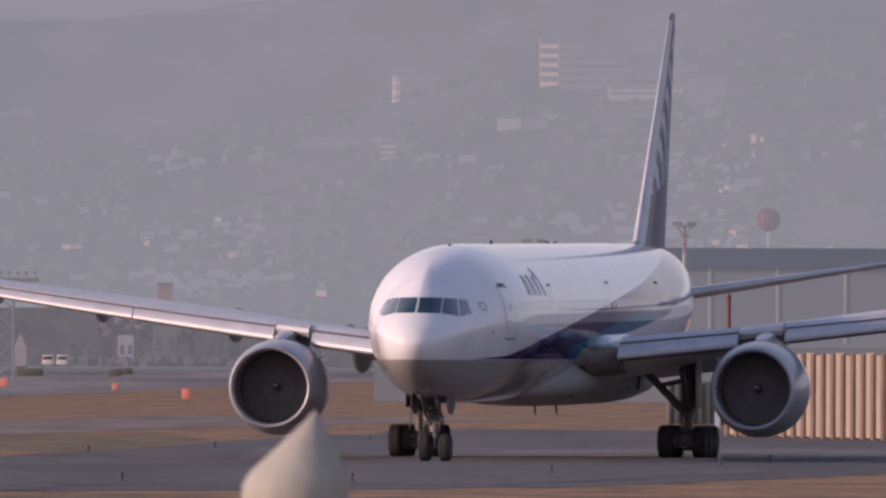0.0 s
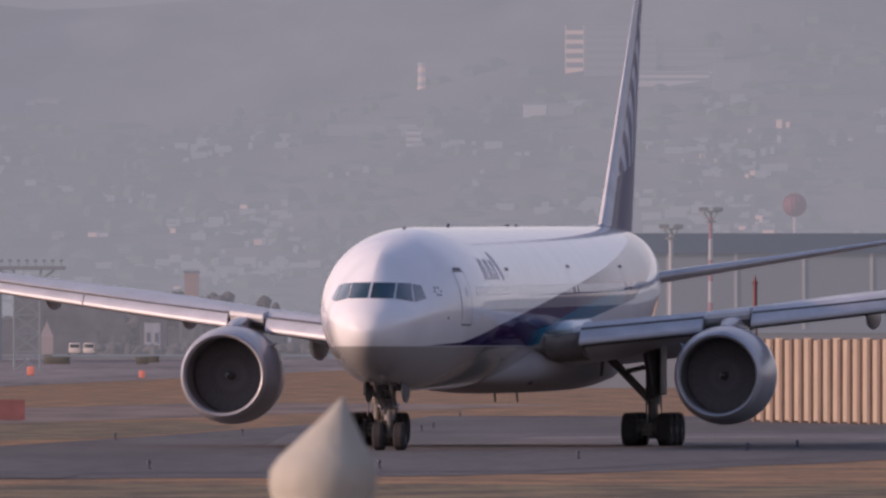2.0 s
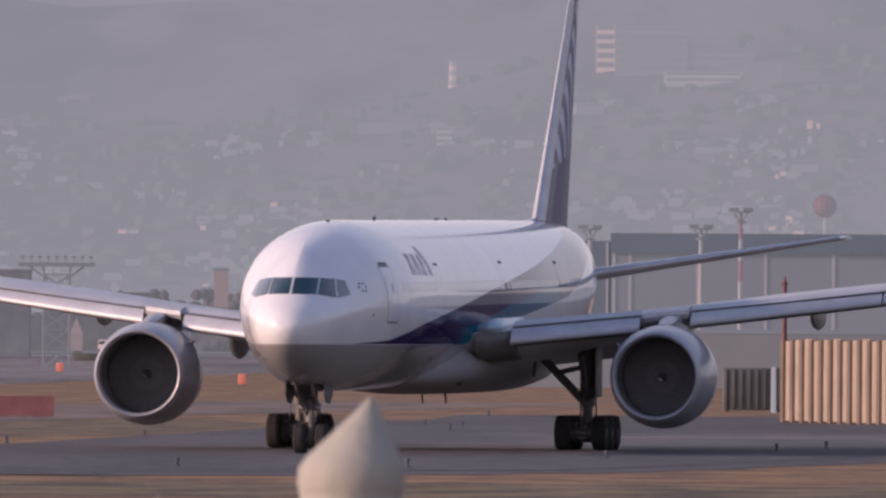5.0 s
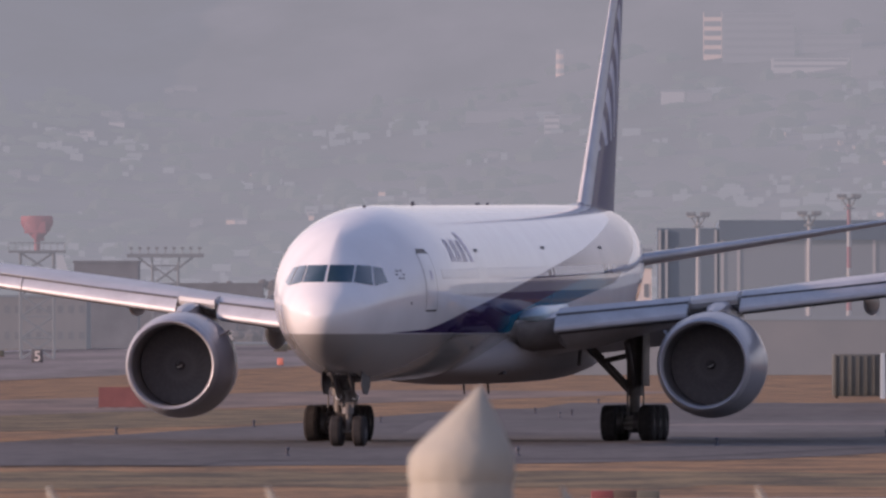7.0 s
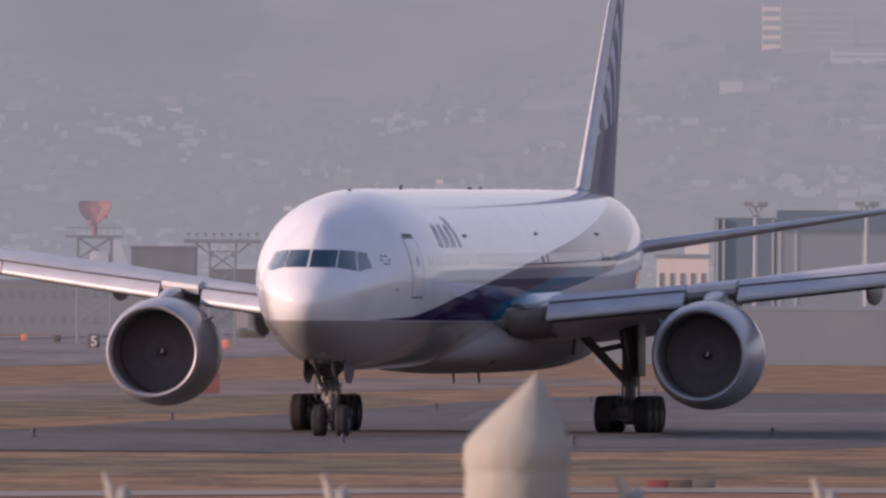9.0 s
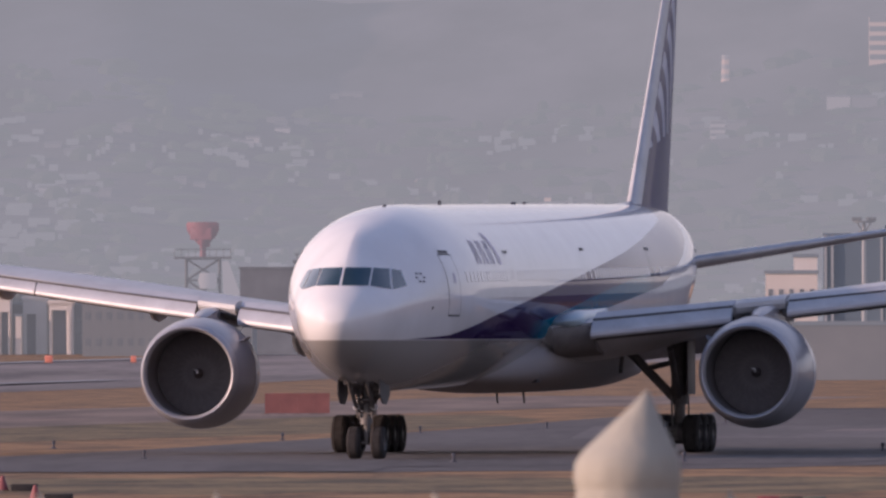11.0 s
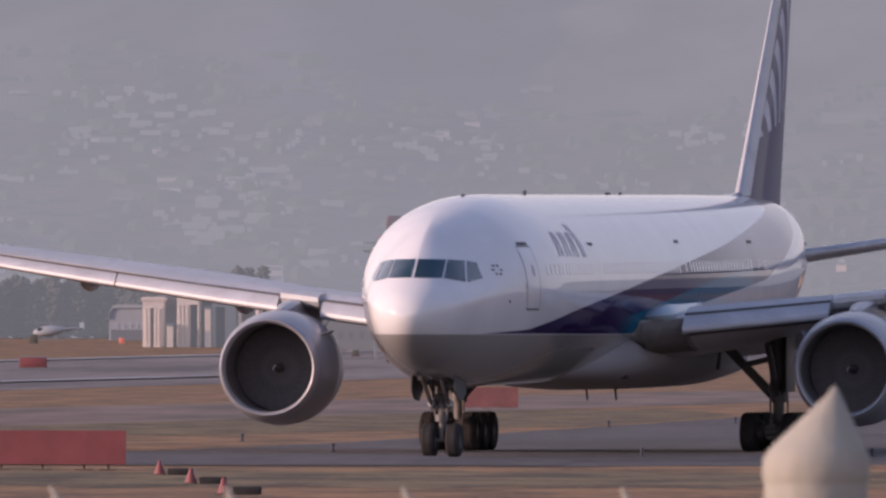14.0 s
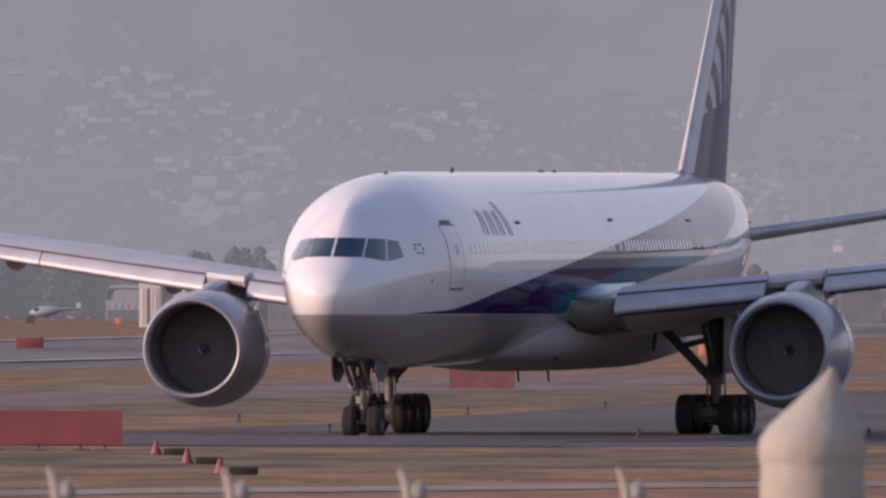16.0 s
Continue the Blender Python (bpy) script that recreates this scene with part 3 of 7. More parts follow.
def striped_chimney(bearing, foot, wide, tall):
    x, y, z = uphill(bearing, foot)
    r, h = wide * y / 2, tall * y
    e = base("chimney", x, y, z, "hazy red and white banded chimney on the hillside", "chimney")
    for i in range(6):
        bm = bmesh.new()
        tube(bm, (0, 0, -0.5 + (h + 0.5) * i / 6), (0, 0, -0.5 + (h + 0.5) * (i + 1) / 6), r * (1 - 0.03 * i), r * (0.97 - 0.03 * i), 16)
        part("band", bm, M_FARWHITE if i % 2 else M_PINK, e)


def block(name, x0, x1, y, deep, top, material, floors, cols, label, category):
    """A plain airfield building with recess-dark windows, a parapet and a plinth."""
    g = far_rise(y)
    e = base(name, x0, y, g, label, category)
    w, h = x1 - x0, top - g
    bm = bmesh.new()
    box(bm, 0, w, 0, deep, -0.3, h)
    part("wall", bm, material, e, smooth=False)
    bm = bmesh.new()
    box(bm, -0.15, w + 0.15, -0.15, deep + 0.15, h, h + 0.35)
    part("roof", bm, M_HAZESHED if name == "low_shed" else M_SHEDLOW, e, smooth=False)
    for j in range(floors):
        for i in range(cols):
            bm = bmesh.new()
            a = w * (i + 0.28) / cols
            z = h * (j + 0.4) / floors
            box(bm, a, a + w * 0.42 / cols, -0.06, 0.02, z, z + h * 0.28 / floors)
            part("window", bm, M_PANE, e, smooth=False)


def hangar(x0, x1, x2, y, low, high):
    e = base("hangar", x1, y, 0.15, "long dark blue-grey hangar with pale door columns", "hangar")
    w = x2 - x1
    h = high - 0.15
    bm = bmesh.new()
    box(bm, 0, w, 0, 60, 0, h - 1.8)
    part("wall", bm, M_SHEDLOW, e, smooth=False)
    bm = bmesh.new()
    box(bm, -0.1, w, -0.5, 60.2, h - 1.8, h)
    part("roof_band", bm, M_SHED, e, "dark fascia band", smooth=False)
    bm = bmesh.new()
    box(bm, x0 - x1, -0.1, 2, 50, 0, low - 0.15)
    part("side_bay", bm, M_SHED, e, smooth=False)
    for a in [0.05] + [1.5 + 6.1 * i for i in range(7)]:
        bm = bmesh.new()
        box(bm, a, a + 0.28, -0.10, 0.0, 0, h - 1.8)
        part("column", bm, M_COLUMN, e, smooth=False)
    for a in (x0 - x1 + 0.1, x0 - x1 + 0.7, -0.5):
        bm = bmesh.new()
        box(bm, a, a + 0.22, 1.7, 2.0, 0, low - 0.3)
        part("column", bm, M_COLUMN, e, smooth=False)


def flood_mast(x, y, top, banded):
    e = base("flood_mast", x, y, far_rise(y), "tall lighting mast with a lamp platform, " + ("red and white pole" if banded else "grey pole"), "mast", "apron lighting masts")
    h = top - far_rise(y)
    n = 8
    for i in range(n):
        bm = bmesh.new()
        tube(bm, (0, 0, h * i / n), (0, 0, h * (i + 1) / n), 0.27 - 0.012 * i, 0.258 - 0.012 * i, 12)
        part("pole_band", bm, M_FARRED if banded and i % 2 else M_COLUMN, e)
    bm = bmesh.new()
    lathe(bm, [(h + 0.42, 0.2), (h + 0.45, 0.95), (h + 0.58, 0.95), (h + 0.58, 0.2)], 16, axis="z", caps=True)
    part("platform", bm, M_MAST, e)
    bm = bmesh.new()
    lathe(bm, [(h - 0.45, 0.2), (h - 0.42, 0.5), (h - 0.3, 0.5), (h - 0.3, 0.15), (h + 0.45, 0.13)], 14, axis="z", caps=True)
    part("collar", bm, M_MAST, e)
    for i in range(4):
        a = math.pi * (0.25 + 0.5 * i)
        bm = bmesh.new()
        tube(bm, (0.2 * math.cos(a), 0.2 * math.sin(a), h - 0.3), (0.85 * math.cos(a), 0.85 * math.sin(a), h + 0.45), 0.06, n=6)
        part("strut", bm, M_MAST, e)
    for i in range(6):
        a = 2 * math.pi * i / 6
        bm = bmesh.new()
        box(bm, 0.85 * math.cos(a) - 0.22, 0.85 * math.cos(a) + 0.22, 0.85 * math.sin(a) - 0.15, 0.85 * math.sin(a) + 0.15, h + 0.56, h + 0.9, 0.04)
        part("floodlight", bm, M_MAST, e)


def globe_tower(x, y, z, r):
    e = base("globe_tower", x, y, far_rise(y), "red ribbed globe aerial on a pole", "aerial")
    c = z - far_rise(y)
    bm = bmesh.new()
    tube(bm, (0, 0, 0), (0, 0, c - r * 0.8), 0.35, 0.22)
    part("pole", bm, M_FARWHITE, e)
    bm = bmesh.new()
    prof = [(c + r * math.sin(a), r * math.cos(a) * (1.0 if abs(a) < 1.2 else 0.96)) for a in [math.pi * (-0.49 + 0.98 * i / 10) for i in range(11)]]
    lathe(bm, prof, 20, axis="z", caps=True)
    part("globe", bm, M_GLOBE, e)
    for i in range(8):
        a = math.pi * i / 8
        bm = bmesh.new()
        rings = []
        for k in range(17):
            t = 2 * math.pi * k / 16
            q = Vector((r * 1.03 * math.cos(t) * math.cos(a), r * 1.03 * math.cos(t) * math.sin(a), c + r * 1.03 * math.sin(t)))
            o = Vector((math.cos(t) * math.cos(a), math.cos(t) * math.sin(a), math.sin(t)))
            s = Vector((-math.sin(a), math.cos(a), 0))
            rings.append([q + 0.07 * (o + s), q + 0.07 * (o - s), q - 0.07 * (o + s), q - 0.07 * (o - s)])
        loft(bm, rings, caps=False)
        part("rib", bm, M_GLOBE, e)


def red_pole(x, y, top):
    e = base("marker_mast", x, y, far_rise(y), "thin red obstruction mast with a small head", "mast")
    bm = bmesh.new()
    tube(bm, (0, 0, 0), (0, 0, top), 0.2, 0.16)
    part("pole", bm, M_REDMAST, e)
    bm = bmesh.new()
    box(bm, -0.24, 0.24, -0.1, 0.1, top - 0.3, top - 0.1)
    tube(bm, (0, 0, top), (0, 0, top + 0.4), 0.1, 0.05)
    part("head", bm, M_REDMAST, e)


def blast_fence(p, q, top):
    """Tall sheet-metal panels between dark ribs, in one straight run facing the sun."""
    run = Vector((q[0] - p[0], q[1] - p[1], 0))
    e = base("blast_fence", p[0], p[1], 0.0, "tan sheet-metal blast fence with dark ribs, in low sun", "fence", rz=math.degrees(math.atan2(run.y, run.x)))
    n = 28
    w = run.length / n
    for i in range(n):
        bm = bmesh.new()
        a = i * w
        rows = []
        for k in range(9):
            v = k / 8
            yy = 0.0
            z = 0.1 + (top - 0.1 + 0.05 * ((i * 7) % 3 - 1)) * v
            rows.append([(a + 0.12 * w, yy, z), (a + 0.5 * w, yy - 0.10, z), (a + 0.9 * w, yy, z), (a + 0.9 * w, yy + 0.05, z), (a + 0.12 * w, yy + 0.05, z)])
        loft(bm, rows)
        part("panel", bm, M_TAN, e)
    for i in range(n + 1):
        bm = bmesh.new()
        a = i * w
        rows = []
        for k in range(7):
            v = k / 6
            yy = 0.0
            rows.append([(a - 0.16 * w, yy - 0.14, top * v), (a + 0.16 * w, yy - 0.14, top * v), (a + 0.16 * w, yy + 0.3, top * v), (a - 0.16 * w, yy + 0.3, top * v)])
        loft(bm, rows)
        part("rib", bm, M_FRIB, e, smooth=False)


def container(x, y, w, h):
    e = base("container", x, y, 0.0, "dark green-black ribbed steel container on grass", "container")
    bm = bmesh.new()
    box(bm, 0, w, 0, 5.0, 0.12, h, 0.05)
    part("body", bm, M_CONTAINER, e)
    for i in range(8):
        bm = bmesh.new()
        box(bm, 0.15 + i * (w - 0.3) / 7 - 0.06, 0.15 + i * (w - 0.3) / 7 + 0.06, -0.06, 0.0, 0.2, h - 0.1, 0.015)
        part("rib", bm, M_CONTAINER, e)
    for a in (0.1, w - 0.3):
        bm = bmesh.new()
        box(bm, a, a + 0.2, 0.1, 4.8, 0.0, 0.12)
        part("skid", bm, M_RIB, e)


def post(x, y, h):
    bm = bmesh.new()
    lathe(bm, [(0, 0.16), (h - 0.1, 0.14), (h, 0.05)], 16, axis="z", caps=True)
    ob = thing("marker_post", bm, M_FARWHITE, "plain white marker post beside a container", "post")
    ob.location = (x, y, 0)


def lattice(bm, w, z0, z1, n, r=0.07):
    for sx in (-1, 1):
        for sy in (-1, 1):
            tube(bm, (sx * w, sy * w, z0), (sx * w, sy * w, z1), r, n=6)
    for k in range(n):
        a, b = z0 + (z1 - z0) * k / n, z0 + (z1 - z0) * (k + 1) / n
        for sy in (-1, 1):
            tube(bm, (-w, sy * w, a), (w, sy * w, b), r * 0.7, n=6)
            tube(bm, (w, sy * w, a), (-w, sy * w, b), r * 0.7, n=6)
            tube(bm, (-w, sy * w, b), (w, sy * w, b), r * 0.7, n=6)


def radar_tower(x, y, deck, w):
    g = far_rise(y)
    e = base("radar_tower", x, y, g, "grey lattice tower carrying a red tapered radar reflector", "radar")
    h = deck - g
    bm = bmesh.new()
    lattice(bm, 1.9, 0, h, 5, 0.12)
    part("lattice", bm, M_MAST, e)
    bm = bmesh.new()
    box(bm, -3.2, 3.2, -2.2, 2.2, h, h + 0.25)
    for i in range(9):
        tube(bm, (-3.2 + 0.8 * i, -2.2, h + 0.2), (-3.2 + 0.8 * i, -2.2, h + 1.1), 0.04, n=6)
    tube(bm, (-3.2, -2.2, h + 1.1), (3.2, -2.2, h + 1.1), 0.05, n=6)
    part("deck", bm, M_MAST, e)
    bm = bmesh.new()
    tube(bm, (0, 0, h + 0.2), (0, 0, h + 1.4), 0.35)
    part("pedestal", bm, M_FARRED, e)
    bm = bmesh.new()
    rows = []
    for v, k in ((0.0, 0.12), (0.2, 0.42), (0.45, 0.8), (0.7, 1.0), (0.95, 1.0), (1.0, 0.9)):
        rows.append([(w / 2 * k * u, -0.6 + 0.75 * (u * u) - 0.4 * v, 2.9 * v) for u in (-1, -0.6, -0.2, 0.2, 0.6, 1)] + [(w / 2 * k * u, -0.4 + 0.75 * (u * u) - 0.4 * v, 2.9 * v) for u in (1, 0.6, 0.2, -0.2, -0.6, -1)])
    loft(bm, rows)
    antenna = part("antenna", bm, M_FARRED, e, "red tapered radar reflector, turning")
    antenna.location = (0, 0, h + 1.3)
    bm = bmesh.new()
    tube(bm, (0, -0.3, 0.1), (0, 1.3, 0.15), 0.13, n=8)
    box(bm, -0.3, 0.3, 1.2, 1.6, 0.05, 0.7, 0.05)
    part("feed_horn", bm, M_FARRED, antenna)
    bm = bmesh.new()
    box(bm, -1.3, 1.3, -0.75, -0.55, 0.9, 2.2, 0.05)
    part("back_frame", bm, M_FARRED, antenna)
    bm = bmesh.new()
    lathe(bm, [(h - 3.4, 0.9), (h - 2.4, 1.1), (h - 1.6, 0.9)], 20, axis="z", at=(0.6, -2.0, 0), caps=True)
    part("drum", bm, M_FARWHITE, e)
    return antenna


def lattice_platform(x, y, top, w):
    g = far_rise(y)
    e = base("light_gantry", x, y, g, "dark lattice gantry with a wide flat deck", "gantry")
    h = top - g
    for k in range(5):
        a, b = (h - 1.2) * k / 5, (h - 1.2) * (k + 1) / 5
        for yy in (-1.5, 1.5):
            bm = bmesh.new()
            for p, q in (((-1.5, a), (1.5, b)), ((1.5, a), (-1.5, b)), ((-1.5, b), (1.5, b))):
                tube(bm, (p[0], yy, p[1]), (q[0], yy, q[1]), 0.085, n=6)
            part("cross_brace", bm, M_MAST, e)
    for xx in (-1.5, 1.5):
        for yy in (-1.5, 1.5):
            bm = bmesh.new()
            tube(bm, (xx, yy, 0), (xx, yy, h - 1.2), 0.12, n=6)
            part("leg", bm, M_MAST, e)
    bm = bmesh.new()
    rows = [[(-k * w / 2, -0.8, z), (k * w / 2, -0.8, z), (k * w / 2, 0.8, z), (-k * w / 2, 0.8, z)] for z, k in ((h - 0.25, 0.98), (h - 0.1, 1.0), (h + 0.2, 1.0))]
    loft(bm, rows, mi=0)
    part("deck", bm, M_MAST, e, smooth=False)
    for a, b in ((-0.12, -0.6), (0.12, 0.6), (-0.16, -0.3), (0.16, 0.3)):
        bm = bmesh.new()
        tube(bm, (a * w, 0, h - 1.8), (b * w * 0.6, 0, h - 0.2), 0.12, n=8)
        part("brace", bm, M_MAST, e)
    for i in range(9):
        bm = bmesh.new()
        a = -w / 2 + w * (i + 0.5) / 9
        tube(bm, (a, 0, h + 0.2), (a, 0, h + 0.9), 0.06, n=6)
        box(bm, a - 0.2, a + 0.2, -0.2, 0.2, h + 0.7, h + 1.0)
        part("lamp", bm, M_MAST, e)


def tail_behind(x, y, low, top):
    g = far_rise(y)
    e = base("parked_tail", x, y, g, "white swept tail fin of a parked aircraft", "aircraft")
    bm = bmesh.new()
    h = top - low
    rows = [[(a, -0.12, low - g + h * v), (b, -0.12, low - g + h * v), (b, 0.12, low - g + h * v), (a, 0.12, low - g + h * v)] for v, a, b in ((0, -1.4, 1.5), (0.5, -1.5, 0.4), (1.0, -1.6, -0.7))]
    loft(bm, rows)
    part("fin", bm, M_FARWHITE, e)
    bm = bmesh.new()
    rows = []
    for u, r in ((-2.4, 0.25), (-1.5, 0.6), (0, 0.95), (2, 1.2), (6, 1.3), (9, 1.0), (10, 0.3)):
        rows.append([(u, r * math.cos(a), low - g - r * 0.9 + r * math.sin(a)) for a in [2 * math.pi * i / 16 for i in range(16)]])
    loft(bm, rows)
    part("fuselage", bm, M_FARWHITE, e)
    bm = bmesh.new()
    for a in (0.5, 5.0):
        tube(bm, (a, 0, low - g - 1.6), (a, 0, 0.0), 0.15)
    part("leg", bm, M_SHEDLOW, e)


def pavilion(x0, x1, y, top, door, lintel, columns=(), material=None):
    """A stone-fronted hall: piers, a lintel, a deep doorway, a stepped cornice and flat columns."""
    g = far_rise(y)
    # a grey front puts the shade into the walls of the shaded pavilion
    front = material or M_PALE
    e = base("pavilion", x0, y, g, "pale sunlit pavilion with cornice and dark doorway" if front is M_PALE else "grey pavilion in shade with a dark doorway", "building", "white pavilions")
    w, h = x1 - x0, top - g
    d0, d1, dz = door[0] - x0, door[1] - x0, h - lintel
    for a, b, lo in ((0, d0, -0.2), (d1, w, -0.2), (d0, d1, dz)):
        bm = bmesh.new()
        box(bm, a, b, 0, 7, lo, h - 0.7, 0.03)
        part("wall", bm, front, e, smooth=False)
    bm = bmesh.new()
    box(bm, d0, d1, 1.6, 4.4, -0.2, dz)
    part("doorway", bm, M_SHADE, e, smooth=False)
    for z0, z1, o in ((h - 0.7, h - 0.5, 0.14), (h - 0.5, h - 0.16, 0.26), (h - 0.16, h, 0.10)):
        bm = bmesh.new()
        box(bm, -o, w + o, -o, 7 + o, z0, z1, 0.04)
        part("cornice", bm, front, e, smooth=False)
    bm = bmesh.new()
    box(bm, d0 - 0.12, d1 + 0.12, -0.16, 0.05, dz - 0.02, dz + 0.22, 0.02)
    part("lintel", bm, front, e, smooth=False)
    for a, b in columns:
        bm = bmesh.new()
        box(bm, a - x0, b - x0, -0.22, 0.4, 0.0, dz, 0.06)
        box(bm, a - x0 - 0.06, b - x0 + 0.06, -0.30, 0.4, -0.2, 0.5, 0.03)
        box(bm, a - x0 - 0.05, b - x0 + 0.05, -0.28, 0.4, dz - 0.3, dz, 0.03)
        part("column", bm, front, e, smooth=False)


def store_tank(x0, x1, y, top):
    """A long storage shelter with a flat top that slopes down at one end."""
    g = far_rise(y)
    e = base("storage_shelter", (x0 + x1) / 2, y, g, "pale blue-grey storage shelter with a rounded end", "shelter")
    w, h = (x1 - x0) / 2, top - g
    prof = [(-w, -0.2), (-w, 0.60 * h), (-0.95 * w, 0.76 * h), (-0.84 * w, 0.88 * h), (-0.66 * w, 0.90 * h), (w, 0.90 * h), (w, -0.2)]
    bm = bmesh.new()
    loft(bm, [[(a, yy, z) for a, z in prof] for yy in (0, 8)])
    part("shell", bm, M_STORE, e, smooth=False)
    bm = bmesh.new()
    prof = [(-1.03 * w, 0.60 * h), (-0.97 * w, 0.80 * h), (-0.80 * w, 0.965 * h), (-0.6 * w, h), (1.02 * w, h), (1.02 * w, 0.905 * h), (-0.64 * w, 0.905 * h), (-0.83 * w, 0.885 * h), (-0.94 * w, 0.765 * h), (-0.99 * w, 0.60 * h)]
    loft(bm, [[(a, yy, z) for a, z in prof] for yy in (-0.3, 8.2)])
    part("roof", bm, M_COLUMN, e, smooth=False)
    # four small white plates on the front wall
    for i in range(4):
        bm = bmesh.new()
        a = -0.62 * w + 0.36 * w * i
        box(bm, a, a + 0.34, -0.10, 0.02, 0.36 * h, 0.45 * h)
        part("white_plate", bm, M_FARWHITE, e, smooth=False)
    bm = bmesh.new()
    box(bm, -0.9 * w, 0.95 * w, -0.05, 0.03, 0.0, 0.30 * h)
    part("door_band", bm, M_SHADE, e, smooth=False)


def helicopter(x, y):
    e = base("helicopter", x, y, far_rise(y), "small white helicopter parked on the apron", "helicopter")
    bm = bmesh.new()
    rows = []
    for u, r, z in ((-3.2, 0.15, 1.2), (-2.7, 0.6, 1.25), (-1.6, 0.95, 1.4), (0, 1.0, 1.5), (1.2, 0.8, 1.65), (2.2, 0.35, 1.8), (5.2, 0.16, 2.0), (5.6, 0.08, 2.05)):
        rows.append([(u, r * math.cos(a), z + r * 0.95 * math.sin(a)) for a in [2 * math.pi * i / 16 for i in range(16)]])
    loft(bm, rows)
    part("fuselage", bm, M_STORE, e)
    bm = bmesh.new()
    box(bm, 4.9, 5.7, -0.05, 0.05, 1.9, 3.0, 0.02)
    part("tail_fin", bm, M_FARWHITE, e)
    bm = bmesh.new()
    tube(bm, (-0.2, 0, 2.3), (-0.2, 0, 2.9), 0.12)
    part("mast", bm, M_SHEDLOW, e)
    for sx in (-1, 1):
        bm = bmesh.new()
        box(bm, min(-0.2, -0.2 + sx * 4.6), max(-0.2, -0.2 + sx * 4.6), -0.12, 0.12, 2.86, 2.92)
        part("rotor_blade", bm, M_SHEDLOW, e)
        bm = bmesh.new()
        tube(bm, (-2.2, sx * 0.9, 0.06), (1.6, sx * 0.9, 0.06), 0.06)
        tube(bm, (-1.3, sx * 0.9, 0.06), (-1.3, sx * 0.5, 0.8), 0.05)
        tube(bm, (0.8, sx * 0.9, 0.06), (0.8, sx * 0.5, 0.8), 0.05)
        part("skid", bm, M_SHEDLOW, e)
    bm = bmesh.new()
    box(bm, -2.5, -1.4, -0.9, 0.9, 1.45, 2.1, 0.2)
    part("windscreen", bm, M_GLASS, e)


def van(x, y):
    e = base("van", x, y, far_rise(y), "small white van on the far apron", "van", "white vans")
    bm = bmesh.new()
    box(bm, -0.95, 0.95, 0, 4.5, 0.35, 1.15, 0.1)
    box(bm, -0.85, 0.85, 0.7, 4.4, 1.1, 1.95, 0.15)
    part("body", bm, M_PALE, e)
    bm = bmesh.new()
    box(bm, -0.75, 0.75, 0.66, 0.8, 1.2, 1.75, 0.03)
    part("windscreen", bm, M_GLASS, e)
    for sx in (-0.8, 0.8):
        for yy in (0.8, 3.6):
            bm = bmesh.new()
            lathe(bm, [(-0.1, 0.2), (-0.1, 0.33), (0.1, 0.33), (0.1, 0.2)], 14, axis="x", at=(sx, yy, 0.33), caps=True)
            part("wheel", bm, M_TYRE, e)


def gable_hut(x, y, w, top):
    g = far_rise(y)
    e = base("gable_hut", x, y, g, "small pale hut with a steep pointed roof", "hut")
    h = top - g
    bm = bmesh.new()
    box(bm, -w / 2, w / 2, 0, 3, -0.1, h * 0.55)
    part("wall", bm, M_DULLPINK, e, smooth=False)
    bm = bmesh.new()
    loft(bm, [[(-w * 0.55, -0.1, h * 0.55), (w * 0.55, -0.1, h * 0.55), (w * 0.55, 3.1, h * 0.55), (-w * 0.55, 3.1, h * 0.55)], [(-0.05, 1.4, h), (0.05, 1.4, h), (0.05, 1.6, h), (-0.05, 1.6, h)]])
    part("roof", bm, M_DULLPINK, e, smooth=False)


def tree(x, y, h, r, seed):
    """A trunk with limbs and a crown of many small leaf clumps."""
    e = base("tree", x, y, far_rise(y), "dark hazy broad-leaved tree at the foot of the hill", "tree", "trees below the hill")
    rnd = random.Random(seed)
    bm = bmesh.new()
    tube(bm, (0, 0, -0.2), (0, 0, h * 0.55), 0.3, 0.16, 8)
    for i in range(5):
        a = rnd.uniform(0, 6.28)
        tube(bm, (0, 0, h * (0.3 + 0.05 * i)), (r * 0.7 * math.cos(a), r * 0.7 * math.sin(a), h * (0.55 + 0.07 * i)), 0.1, 0.04, 6)
    part("trunk", bm, M_LEAF, e)
    vs, fs = [], []
    for i in range(260):
        a, u = rnd.uniform(0, 6.28), rnd.random()
        q = rnd.random() ** 0.5
        rr = r * q * math.sin(math.pi * (0.12 + 0.80 * u)) * rnd.uniform(0.8, 1.15)
        c = Vector((rr * math.cos(a), rr * math.sin(a), h * (0.06 + 0.94 * u)))
        s = rnd.uniform(0.4, 0.95) * max(1.0, r * 0.5)
        n = len(vs)
        for d in ((1, 0, 0), (-1, 0, 0), (0, 1, 0), (0, -1, 0), (0, 0, 0.7), (0, 0, -0.7)):
            vs.append(c + Vector(d) * s * rnd.uniform(0.7, 1.3))
        for f in ((0, 2, 4), (2, 1, 4), (1, 3, 4), (3, 0, 4), (2, 0, 5), (1, 2, 5), (3, 1, 5), (0, 3, 5)):
            fs.append(tuple(n + k for k in f))
    me = bpy.data.meshes.new("crown")
    me.from_pydata(vs, [], fs)
    me.materials.append(M_LEAF)
    c = new("crown", me)
    c.parent = e


